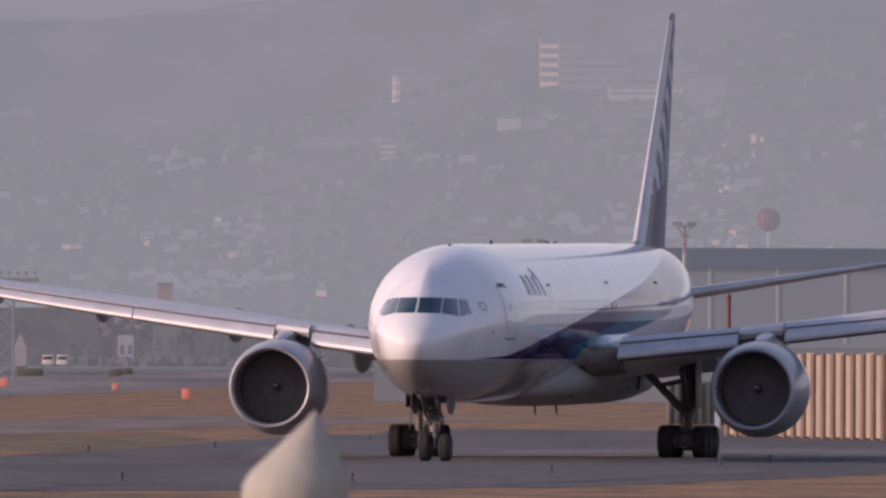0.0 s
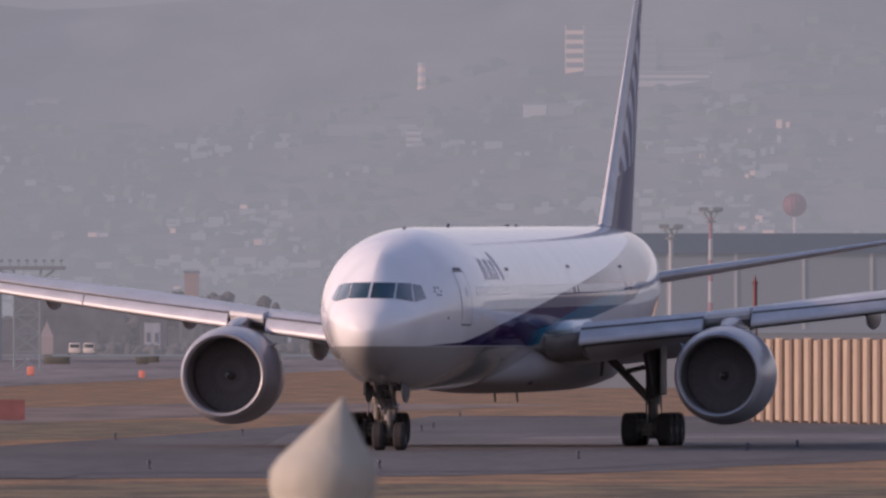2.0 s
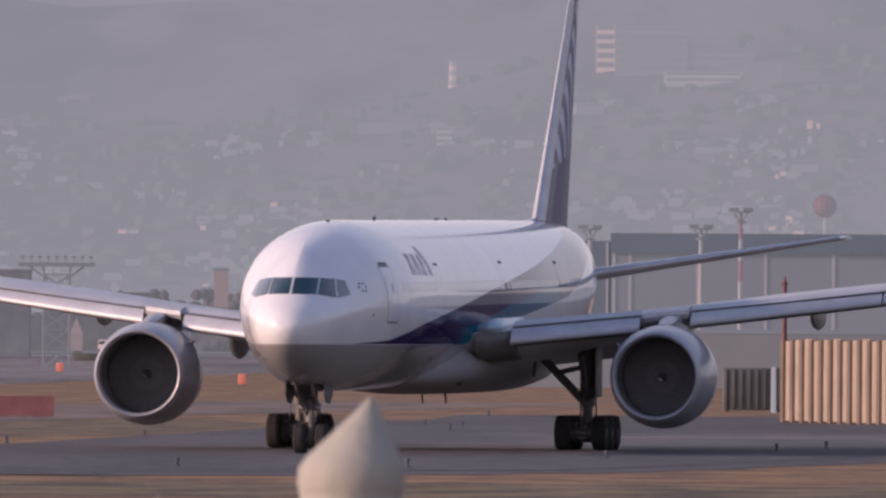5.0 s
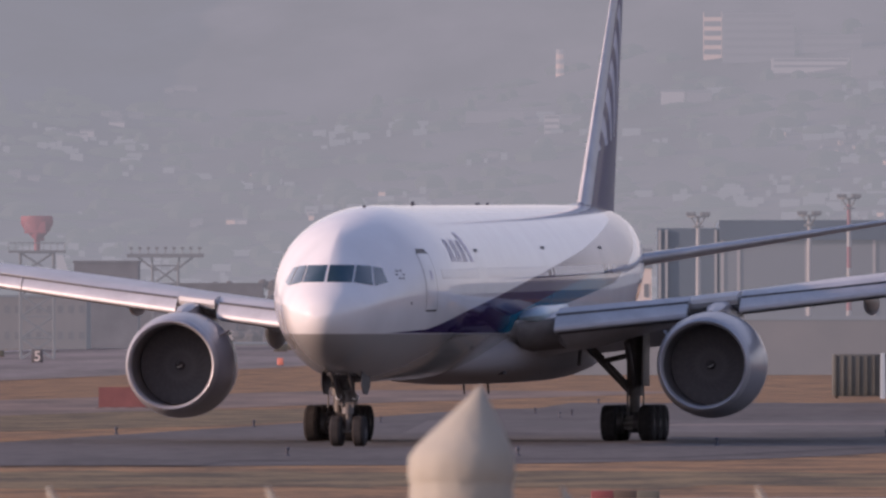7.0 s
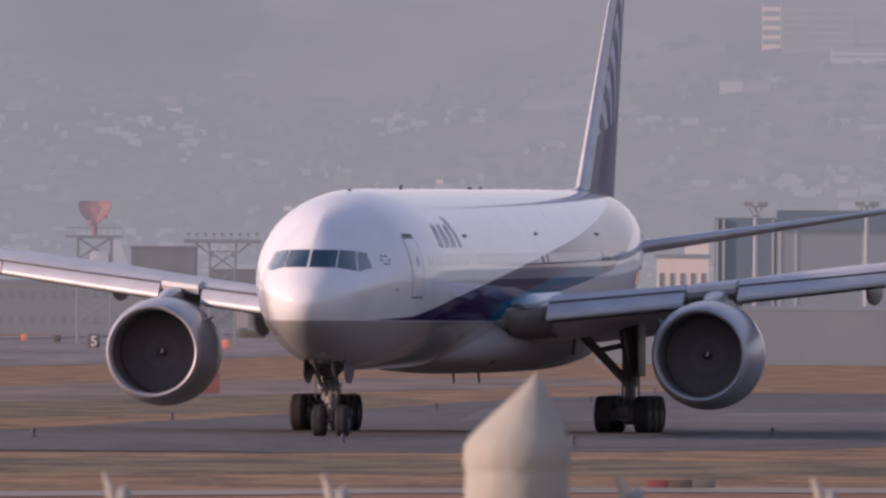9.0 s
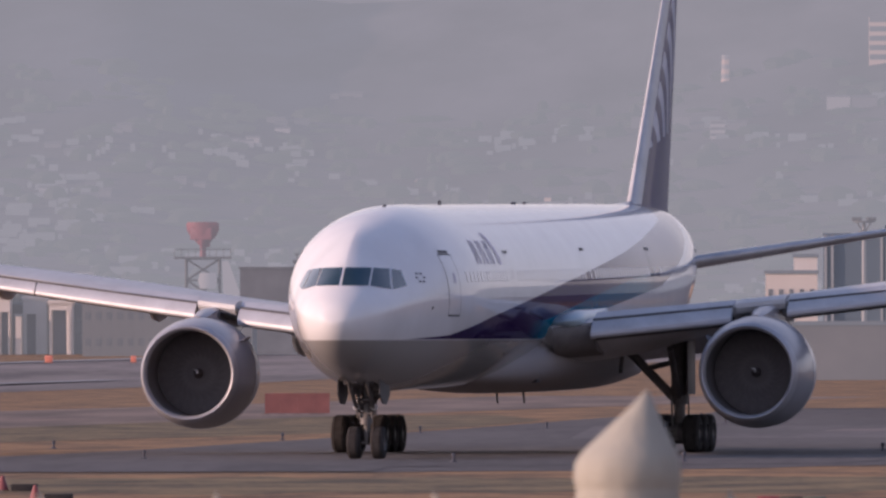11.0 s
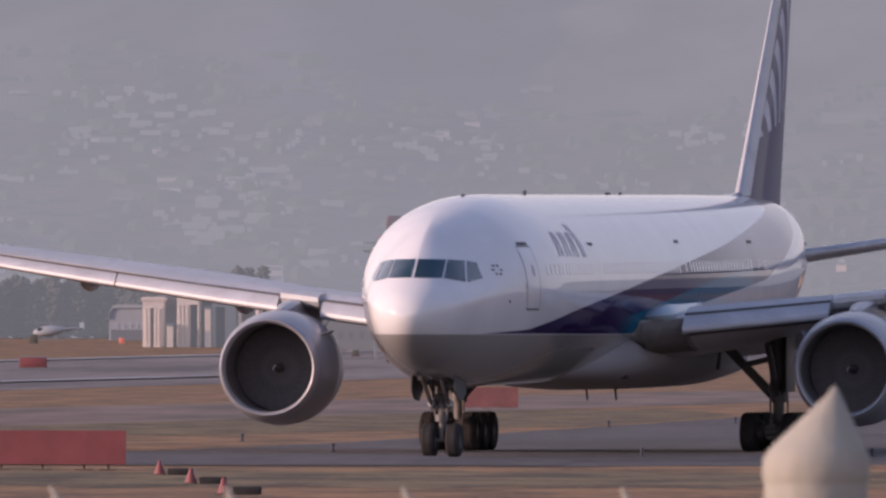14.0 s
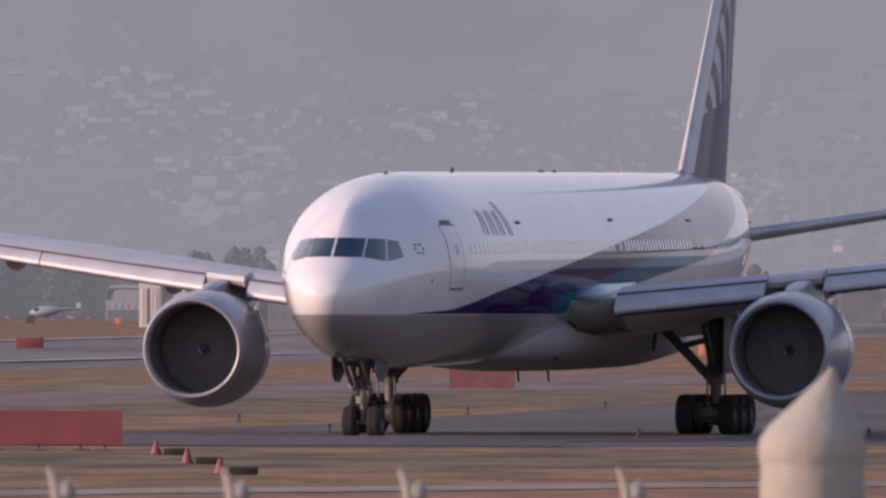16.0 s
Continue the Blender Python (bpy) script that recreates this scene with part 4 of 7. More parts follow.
def orange_board(x, y, w, h):
    g = far_rise(y)
    e = base("orange_board", x, y, g, "bright orange marker board on short legs", "sign", "orange boards")
    bm = bmesh.new()
    box(bm, -w / 2, w / 2, -0.05, 0.05, 0.15, h, 0.02)
    part("face", bm, M_ORANGE, e)
    for sx in (-0.35, 0.35):
        bm = bmesh.new()
        tube(bm, (sx * w, 0, 0), (sx * w, 0, 0.2), 0.04, n=8)
        part("leg", bm, M_RIB, e)


def distance_board(x, y):
    """Black board with the white figure that tells the runway left."""
    g = far_rise(y)
    e = base("distance_board", x, y, g, "black runway distance board with a white figure five", "sign")
    bm = bmesh.new()
    box(bm, -0.62, 0.62, 0, 0.3, 0.12, 1.5, 0.03)
    part("board", bm, M_BOARD, e)
    cu = bpy.data.curves.new("figure", "FONT")
    cu.body, cu.size, cu.align_x, cu.extrude, cu.offset = "5", 1.5, "CENTER", 0.01, 0.03
    tmp = bpy.data.objects.new("figure", cu)
    me = bpy.data.meshes.new_from_object(tmp)
    me.materials.append(M_PALE)
    f = new("figure", me)
    f.parent, f.matrix_basis = e, pose(0, -0.02, 0.28, 90, 0, 0)
    for sx in (-0.45, 0.45):
        bm = bmesh.new()
        tube(bm, (sx, 0.15, 0), (sx, 0.15, 0.15), 0.05, n=8)
        part("leg", bm, M_RIB, e)


def cabinet(x, y, w, h, material):
    g = far_rise(y)
    e = base("cabinet", x, y, g, "low dull airfield equipment cabinet on a plinth", "cabinet", "equipment cabinets")
    bm = bmesh.new()
    box(bm, -w / 2, w / 2, 0, 0.8, 0.12, h, 0.04)
    part("body", bm, material, e)
    bm = bmesh.new()
    box(bm, -w / 2 - 0.05, w / 2 + 0.05, -0.05, 0.85, h, h + 0.07, 0.02)
    part("lid", bm, M_SHEDLOW, e)
    bm = bmesh.new()
    box(bm, -w / 2 - 0.1, w / 2 + 0.1, -0.1, 0.9, 0.0, 0.12)
    part("plinth", bm, M_RUNWAY, e)


# hillside blocks: bearing (m sideways per km), foot (m up per km), width and height in metres
hill_block(-41.40, 2.75, 0.0012, 0.0011, M_FARWHITE, 2, 'pale low building behind dark trees')
hill_block(6.32, 16.23, 0.0011, 0.0028, M_PINK, 5, 'tall hazy apartment tower with sunlit pink balconies')
hill_block(9.07, 16.17, 0.0043, 0.0028, M_FARGREY, 6, 'broad hazy grey apartment block on the hillside')
hill_block(13.40, 16.75, 0.0037, 0.0009, M_FARGREY, 2, 'long hazy grey block on the hillside')
hill_block(12.20, 15.55, 0.0047, 0.0007, M_FARWHITE, 2, 'low pale block on the hillside')
hill_block(15.76, 15.28, 0.0022, 0.0015, M_FARGREY, 1, 'pale plain block on the hillside')
hill_block(-6.74, 12.57, 0.0035, 0.0005, M_FARGREY, 1, 'long low pale building on the hillside')
hill_block(-3.32, 11.76, 0.0009, 0.0011, M_FARWHITE, 3, 'pale building with dark bands on the hillside')
hill_block(-2.17, 12.23, 0.0012, 0.0005, M_FARGREY, 1, 'low grey building on the hillside')
hill_block(3.93, 13.66, 0.0014, 0.0006, M_FARWHITE, 1, 'small pale block on the hillside')
hill_block(5.51, 13.73, 0.0015, 0.0005, M_FARGREY, 1, 'small grey block on the hillside')
hill_block(14.00, 11.12, 0.0003, 0.0002, M_PINK, 1, 'small sunlit pinkish house on the hillside')
hill_block(14.56, 11.45, 0.0002, 0.0002, M_FARGREY, 1, 'small sunlit pinkish house on the hillside')
hill_block(14.03, 11.07, 0.0003, 0.0003, M_FARGREY, 1, 'small sunlit pinkish house on the hillside')
hill_block(15.60, 12.25, 0.0003, 0.0002, M_FARGREY, 1, 'small sunlit pinkish house on the hillside')
hill_block(16.59, 11.79, 0.0002, 0.0003, M_FARWHITE, 1, 'small sunlit pinkish house on the hillside')
hill_block(16.59, 11.79, 0.0002, 0.0002, M_FARWHITE, 1, 'small sunlit pinkish house on the hillside')
hill_block(17.08, 12.77, 0.0002, 0.0003, M_FARGREY, 1, 'small sunlit pinkish house on the hillside')
hill_block(16.84, 12.53, 0.0002, 0.0003, M_FARWHITE, 1, 'small sunlit pinkish house on the hillside')
hill_block(17.42, 12.19, 0.0001, 0.0002, M_FARGREY, 1, 'small sunlit pinkish house on the hillside')
hill_block(18.60, 11.93, 0.0002, 0.0005, M_FARWHITE, 1, 'small sunlit pinkish house on the hillside')
hill_block(19.10, 12.94, 0.0002, 0.0003, M_PINK, 1, 'small sunlit pinkish house on the hillside')
hill_block(18.60, 12.88, 0.0003, 0.0005, M_PINK, 1, 'small sunlit pinkish house on the hillside')
hill_block(16.08, 11.14, 0.0003, 0.0002, M_FARGREY, 1, 'small sunlit pinkish house on the hillside')
hill_block(15.74, 10.91, 0.0003, 0.0002, M_PINK, 1, 'small sunlit pinkish house on the hillside')
hill_block(16.08, 11.21, 0.0003, 0.0002, M_FARGREY, 1, 'small sunlit pinkish house on the hillside')
hill_block(16.13, 10.05, 0.0003, 0.0002, M_FARGREY, 1, 'small sunlit pinkish house on the hillside')
hill_block(16.65, 9.91, 0.0002, 0.0002, M_PINK, 1, 'small sunlit pinkish house on the hillside')
hill_block(17.00, 10.12, 0.0003, 0.0002, M_PINK, 1, 'small sunlit pinkish house on the hillside')
hill_block(15.11, 10.98, 0.0002, 0.0002, M_FARGREY, 1, 'small sunlit pinkish house on the hillside')
hill_block(14.80, 10.81, 0.0002, 0.0002, M_FARWHITE, 1, 'small sunlit pinkish house on the hillside')
hill_block(14.86, 10.78, 0.0002, 0.0002, M_PINK, 1, 'small sunlit pinkish house on the hillside')
hill_block(14.36, 10.58, 0.0001, 0.0002, M_FARGREY, 1, 'small sunlit pinkish house on the hillside')
hill_block(13.73, 10.52, 0.0002, 0.0002, M_PINK, 1, 'small sunlit pinkish house on the hillside')
hill_block(13.99, 10.45, 0.0003, 0.0002, M_FARWHITE, 1, 'small sunlit pinkish house on the hillside')
hill_block(13.20, 10.47, 0.0001, 0.0002, M_PINK, 1, 'small sunlit pinkish house on the hillside')
hill_block(12.88, 10.43, 0.0001, 0.0003, M_PINK, 1, 'small sunlit pinkish house on the hillside')
hill_block(12.81, 10.81, 0.0001, 0.0002, M_FARWHITE, 1, 'small sunlit pinkish house on the hillside')
hill_block(22.87, 12.05, 0.0003, 0.0002, M_FARWHITE, 1, 'small sunlit pinkish house on the hillside')
hill_block(21.75, 11.86, 0.0004, 0.0002, M_FARGREY, 1, 'small sunlit pinkish house on the hillside')
hill_block(21.83, 11.85, 0.0003, 0.0003, M_FARWHITE, 1, 'small sunlit pinkish house on the hillside')
hill_block(10.51, 11.55, 0.0002, 0.0002, M_FARGREY, 1, 'small sunlit pinkish house on the hillside')
hill_block(10.03, 11.64, 0.0002, 0.0002, M_FARGREY, 1, 'small sunlit pinkish house on the hillside')
hill_block(10.64, 11.60, 0.0001, 0.0002, M_PINK, 1, 'small sunlit pinkish house on the hillside')
hill_block(17.75, 6.75, 0.0009, 0.0002, M_FARGREY, 1, 'small sunlit pinkish house on the hillside')
hill_block(17.77, 6.53, 0.0006, 0.0002, M_FARGREY, 1, 'small sunlit pinkish house on the hillside')
hill_block(18.07, 6.75, 0.0005, 0.0003, M_FARWHITE, 1, 'small sunlit pinkish house on the hillside')
hill_block(17.94, 6.56, 0.0007, 0.0002, M_PINK, 1, 'small sunlit pinkish house on the hillside')
hill_block(17.48, 7.33, 0.0002, 0.0003, M_PINK, 1, 'small sunlit pinkish house on the hillside')
hill_block(17.29, 7.05, 0.0002, 0.0002, M_FARWHITE, 1, 'small sunlit pinkish house on the hillside')
hill_block(17.28, 7.35, 0.0002, 0.0003, M_PINK, 1, 'small sunlit pinkish house on the hillside')
hill_block(16.72, 6.47, 0.0005, 0.0002, M_FARGREY, 1, 'small sunlit pinkish house on the hillside')
hill_block(16.36, 6.80, 0.0004, 0.0002, M_PINK, 1, 'small sunlit pinkish house on the hillside')
hill_block(15.34, 6.75, 0.0005, 0.0002, M_FARGREY, 1, 'small sunlit pinkish house on the hillside')
hill_block(15.27, 6.53, 0.0005, 0.0002, M_FARGREY, 1, 'small sunlit pinkish house on the hillside')
hill_block(23.21, 6.45, 0.0003, 0.0002, M_FARWHITE, 1, 'small sunlit pinkish house on the hillside')
hill_block(23.01, 6.18, 0.0002, 0.0002, M_FARWHITE, 1, 'small sunlit pinkish house on the hillside')
hill_block(22.74, 6.49, 0.0003, 0.0002, M_PINK, 1, 'small sunlit pinkish house on the hillside')
hill_block(-12.93, 6.38, 0.0003, 0.0003, M_FARGREY, 1, 'small warm-lit house on the hillside')
hill_block(-11.70, 6.03, 0.0006, 0.0004, M_FARGREY, 1, 'small warm-lit house on the hillside')
hill_block(-12.98, 6.50, 0.0003, 0.0005, M_FARGREY, 1, 'small warm-lit house on the hillside')
hill_block(-12.65, 5.89, 0.0005, 0.0003, M_PINK, 1, 'small warm-lit house on the hillside')
hill_block(-9.86, 5.64, 0.0002, 0.0002, M_FARWHITE, 1, 'small warm-lit house on the hillside')
hill_block(-10.79, 5.72, 0.0003, 0.0002, M_FARWHITE, 1, 'small warm-lit house on the hillside')
hill_block(-10.46, 5.44, 0.0002, 0.0002, M_FARWHITE, 1, 'small warm-lit house on the hillside')
hill_block(-7.28, 3.64, 0.0006, 0.0003, M_PINK, 1, 'small warm-lit house on the hillside')
hill_block(-8.38, 4.10, 0.0003, 0.0003, M_FARGREY, 1, 'small warm-lit house on the hillside')
hill_block(-8.42, 4.18, 0.0004, 0.0003, M_FARWHITE, 1, 'small warm-lit house on the hillside')
hill_block(-7.27, 4.00, 0.0004, 0.0003, M_FARWHITE, 1, 'small warm-lit house on the hillside')
hill_block(-11.46, 4.12, 0.0002, 0.0002, M_FARGREY, 1, 'small warm-lit house on the hillside')
hill_block(-11.42, 3.75, 0.0002, 0.0002, M_FARGREY, 1, 'small warm-lit house on the hillside')
hill_block(-10.69, 3.90, 0.0002, 0.0003, M_FARGREY, 1, 'small warm-lit house on the hillside')
hill_block(-16.67, 3.56, 0.0004, 0.0003, M_PINK, 1, 'small warm-lit house on the hillside')
hill_block(-17.17, 3.16, 0.0004, 0.0004, M_FARGREY, 1, 'small warm-lit house on the hillside')
hill_block(-17.53, 2.96, 0.0004, 0.0004, M_PINK, 1, 'small warm-lit house on the hillside')
hill_block(-11.99, 3.65, 0.0002, 0.0002, M_PINK, 1, 'small warm-lit house on the hillside')
hill_block(-12.49, 3.35, 0.0002, 0.0002, M_FARWHITE, 1, 'small warm-lit house on the hillside')
hill_block(-12.03, 3.46, 0.0003, 0.0002, M_PINK, 1, 'small warm-lit house on the hillside')
hill_block(-21.99, 6.38, 0.0007, 0.0002, M_FARWHITE, 1, 'small warm-lit house on the hillside')
hill_block(-22.50, 6.39, 0.0007, 0.0002, M_PINK, 1, 'small warm-lit house on the hillside')
hill_block(-24.81, 6.26, 0.0004, 0.0002, M_FARGREY, 1, 'small warm-lit house on the hillside')
hill_block(-24.59, 6.35, 0.0006, 0.0002, M_FARGREY, 1, 'small warm-lit house on the hillside')
hill_block(-18.76, 6.80, 0.0004, 0.0002, M_FARGREY, 1, 'small warm-lit house on the hillside')
hill_block(-19.09, 6.82, 0.0005, 0.0002, M_FARWHITE, 1, 'small warm-lit house on the hillside')
hill_block(-17.76, 6.64, 0.0003, 0.0002, M_PINK, 1, 'small warm-lit house on the hillside')
hill_block(-17.81, 6.89, 0.0004, 0.0002, M_FARWHITE, 1, 'small warm-lit house on the hillside')
hill_block(-21.30, 9.07, 0.0002, 0.0002, M_FARGREY, 1, 'small warm-lit house on the hillside')
hill_block(-21.28, 9.02, 0.0003, 0.0003, M_PINK, 1, 'small warm-lit house on the hillside')
hill_block(-21.11, 9.06, 0.0002, 0.0003, M_FARGREY, 1, 'small warm-lit house on the hillside')
hill_block(-13.52, 8.06, 0.0004, 0.0002, M_PINK, 1, 'small warm-lit house on the hillside')
hill_block(-14.34, 8.21, 0.0004, 0.0002, M_FARGREY, 1, 'small warm-lit house on the hillside')
hill_block(-13.50, 8.19, 0.0002, 0.0002, M_FARGREY, 1, 'small warm-lit house on the hillside')
hill_block(-47.80, 8.28, 0.0010, 0.0004, M_FARGREY, 1, 'low pale building on the hillside')
hill_block(-43.38, 8.63, 0.0013, 0.0003, M_FARWHITE, 1, 'low pale building on the hillside')
hill_block(-47.53, 8.19, 0.0011, 0.0003, M_FARWHITE, 1, 'low pale building on the hillside')
hill_block(-47.72, 8.72, 0.0012, 0.0004, M_FARWHITE, 1, 'low pale building on the hillside')
hill_block(-40.98, 8.12, 0.0010, 0.0004, M_FARGREY, 1, 'low pale building on the hillside')
hill_block(-40.07, 8.39, 0.0007, 0.0004, M_FARGREY, 1, 'low pale building on the hillside')
hill_block(-42.80, 8.47, 0.0005, 0.0005, M_FARGREY, 1, 'low pale building on the hillside')
hill_block(-40.98, 8.77, 0.0006, 0.0004, M_FARGREY, 1, 'low pale building on the hillside')
hill_block(-42.15, 11.01, 0.0007, 0.0002, M_FARGREY, 1, 'low pale building on the hillside')
hill_block(-41.77, 11.13, 0.0007, 0.0002, M_FARGREY, 1, 'low pale building on the hillside')
hill_block(-43.39, 11.39, 0.0006, 0.0002, M_FARGREY, 1, 'low pale building on the hillside')
hill_block(-43.12, 11.39, 0.0008, 0.0002, M_FARGREY, 1, 'low pale building on the hillside')
hill_block(-38.91, 12.41, 0.0009, 0.0003, M_FARGREY, 1, 'low pale building on the hillside')
hill_block(-37.77, 12.72, 0.0008, 0.0002, M_FARWHITE, 1, 'low pale building on the hillside')
hill_block(-39.31, 12.26, 0.0006, 0.0002, M_FARGREY, 1, 'low pale building on the hillside')
hill_block(-37.68, 12.76, 0.0007, 0.0002, M_FARGREY, 1, 'low pale building on the hillside')
hill_block(-48.37, 10.62, 0.0005, 0.0002, M_FARWHITE, 1, 'low pale building on the hillside')
hill_block(-47.91, 10.45, 0.0005, 0.0002, M_FARGREY, 1, 'low pale building on the hillside')
hill_block(-46.62, 10.70, 0.0005, 0.0002, M_FARGREY, 1, 'low pale building on the hillside')
hill_block(-48.10, 10.39, 0.0005, 0.0002, M_FARGREY, 1, 'low pale building on the hillside')
hill_block(-33.00, 11.66, 0.0006, 0.0003, M_FARGREY, 1, 'low pale building on the hillside')
hill_block(-32.39, 11.59, 0.0008, 0.0002, M_FARWHITE, 1, 'low pale building on the hillside')
hill_block(-31.63, 11.40, 0.0009, 0.0003, M_FARWHITE, 1, 'low pale building on the hillside')
hill_block(-31.21, 11.61, 0.0008, 0.0003, M_FARWHITE, 1, 'low pale building on the hillside')
hill_block(-29.49, 12.64, 0.0007, 0.0002, M_FARGREY, 1, 'low pale building on the hillside')
hill_block(-29.81, 12.73, 0.0011, 0.0003, M_FARGREY, 1, 'low pale building on the hillside')
hill_block(-28.26, 12.74, 0.0009, 0.0002, M_FARGREY, 1, 'low pale building on the hillside')
hill_block(-29.43, 12.25, 0.0009, 0.0002, M_FARWHITE, 1, 'low pale building on the hillside')
hill_block(-25.15, 14.35, 0.0007, 0.0002, M_FARGREY, 1, 'low pale building on the hillside')
hill_block(-25.69, 14.36, 0.0005, 0.0002, M_FARGREY, 1, 'low pale building on the hillside')
hill_block(-24.86, 14.34, 0.0005, 0.0002, M_FARGREY, 1, 'low pale building on the hillside')
hill_block(-26.29, 14.23, 0.0005, 0.0002, M_FARGREY, 1, 'low pale building on the hillside')
hill_block(-52.95, 11.04, 0.0007, 0.0002, M_FARGREY, 1, 'low pale building on the hillside')
hill_block(-53.69, 10.93, 0.0006, 0.0003, M_FARGREY, 1, 'low pale building on the hillside')
hill_block(-52.06, 11.19, 0.0005, 0.0003, M_FARWHITE, 1, 'low pale building on the hillside')
hill_block(-53.32, 11.09, 0.0007, 0.0002, M_FARWHITE, 1, 'low pale building on the hillside')
hill_block(-50.62, 7.78, 0.0012, 0.0002, M_FARGREY, 1, 'low pale building on the hillside')
hill_block(-49.57, 7.84, 0.0006, 0.0002, M_FARGREY, 1, 'low pale building on the hillside')
hill_block(-50.36, 7.98, 0.0013, 0.0003, M_FARGREY, 1, 'low pale building on the hillside')
hill_block(-50.39, 7.82, 0.0013, 0.0002, M_FARGREY, 1, 'low pale building on the hillside')
hill_block(-8.58, 10.15, 0.0007, 0.0002, M_FARGREY, 1, 'low pale building on the hillside')
hill_block(-6.84, 10.40, 0.0007, 0.0002, M_FARGREY, 1, 'low pale building on the hillside')
hill_block(-7.89, 10.18, 0.0004, 0.0002, M_FARWHITE, 1, 'low pale building on the hillside')
hill_block(-8.52, 10.40, 0.0004, 0.0002, M_FARWHITE, 1, 'low pale building on the hillside')
hill_block(-35.56, 9.19, 0.0007, 0.0003, M_FARGREY, 1, 'low pale building on the hillside')
hill_block(-35.84, 8.97, 0.0007, 0.0002, M_FARGREY, 1, 'low pale building on the hillside')
hill_block(-34.41, 8.98, 0.0007, 0.0002, M_FARGREY, 1, 'low pale building on the hillside')
hill_block(-35.77, 9.06, 0.0006, 0.0002, M_FARGREY, 1, 'low pale building on the hillside')
hill_block(-37.64, 10.23, 0.0008, 0.0002, M_FARGREY, 1, 'low pale building on the hillside')
hill_block(-38.05, 10.39, 0.0008, 0.0002, M_FARGREY, 1, 'low pale building on the hillside')
hill_block(-38.72, 10.43, 0.0009, 0.0002, M_FARGREY, 1, 'low pale building on the hillside')
hill_block(-38.90, 10.38, 0.0006, 0.0002, M_FARGREY, 1, 'low pale building on the hillside')
striped_chimney(-2.847, 15.148, 0.00051, 0.00159)

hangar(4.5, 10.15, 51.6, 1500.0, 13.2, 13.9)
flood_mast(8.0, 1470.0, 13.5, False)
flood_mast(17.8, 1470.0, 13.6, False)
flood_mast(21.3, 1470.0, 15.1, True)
# added wall, stands in for the dust that veils the hangar's foot
block('low_wall', -6.0, 52.0, 1455.0, 0.8, 4.9, M_DUSTHAZE, 0, 0, 'added grey-brown wall standing in for dust haze before a hangar', 'wall')
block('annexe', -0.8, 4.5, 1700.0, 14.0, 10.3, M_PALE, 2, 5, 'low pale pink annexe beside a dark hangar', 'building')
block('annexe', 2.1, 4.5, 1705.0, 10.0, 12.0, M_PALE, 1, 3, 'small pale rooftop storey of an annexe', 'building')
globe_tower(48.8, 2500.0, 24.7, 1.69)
red_pole(22.3, 1300.0, 8.9)
blast_fence((14.7, 857.0), (27.0, 790.0), 4.24)
container(13.3, 983.0, 3.5, 2.6)
post(16.1, 975.0, 2.7)
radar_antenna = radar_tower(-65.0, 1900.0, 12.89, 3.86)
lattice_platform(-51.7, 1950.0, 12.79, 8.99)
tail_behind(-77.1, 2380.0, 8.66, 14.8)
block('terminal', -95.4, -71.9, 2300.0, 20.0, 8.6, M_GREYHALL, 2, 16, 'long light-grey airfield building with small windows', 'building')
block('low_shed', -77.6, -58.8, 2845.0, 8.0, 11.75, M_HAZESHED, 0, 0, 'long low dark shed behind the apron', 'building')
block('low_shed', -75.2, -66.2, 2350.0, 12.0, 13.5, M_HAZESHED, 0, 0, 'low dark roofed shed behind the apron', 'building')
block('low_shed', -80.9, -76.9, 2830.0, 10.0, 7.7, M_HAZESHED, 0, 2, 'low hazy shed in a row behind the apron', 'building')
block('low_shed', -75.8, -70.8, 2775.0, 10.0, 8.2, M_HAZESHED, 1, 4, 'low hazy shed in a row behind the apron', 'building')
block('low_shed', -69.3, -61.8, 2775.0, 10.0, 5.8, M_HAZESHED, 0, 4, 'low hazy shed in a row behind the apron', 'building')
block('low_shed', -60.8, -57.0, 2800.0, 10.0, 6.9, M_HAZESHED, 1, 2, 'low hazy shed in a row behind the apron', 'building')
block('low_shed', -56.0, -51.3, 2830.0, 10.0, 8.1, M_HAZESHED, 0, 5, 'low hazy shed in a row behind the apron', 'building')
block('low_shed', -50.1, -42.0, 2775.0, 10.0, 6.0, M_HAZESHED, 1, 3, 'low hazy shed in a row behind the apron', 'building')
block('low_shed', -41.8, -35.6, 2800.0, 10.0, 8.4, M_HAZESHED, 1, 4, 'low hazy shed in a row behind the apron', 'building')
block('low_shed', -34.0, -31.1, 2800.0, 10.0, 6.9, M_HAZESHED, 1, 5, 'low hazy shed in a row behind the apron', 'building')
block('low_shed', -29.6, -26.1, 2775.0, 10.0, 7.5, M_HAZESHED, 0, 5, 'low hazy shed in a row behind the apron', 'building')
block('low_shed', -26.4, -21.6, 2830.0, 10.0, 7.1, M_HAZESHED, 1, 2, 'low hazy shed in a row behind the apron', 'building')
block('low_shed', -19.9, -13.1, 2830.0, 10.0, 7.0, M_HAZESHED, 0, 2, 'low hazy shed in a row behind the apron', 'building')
gable_hut(-65.9, 2600.0, 1.94, 7.33)
pavilion(-118.1, -115.1, 2400.0, 8.75, (-116.95, -116.5), 1.6, ((-117.75, -117.45), (-117.3, -117.0), (-116.45, -116.1), (-115.95, -115.6)))
pavilion(-113.1, -109.9, 2399.0, 10.15, (-111.2, -110.15), 2.5, ((-113.0, -112.6), (-112.4, -112.05), (-111.85, -111.45)))
pavilion(-108.2, -104.8, 2402.5, 9.95, (-107.7, -106.35), 2.6, ((-106.25, -105.95),), M_COLUMN)
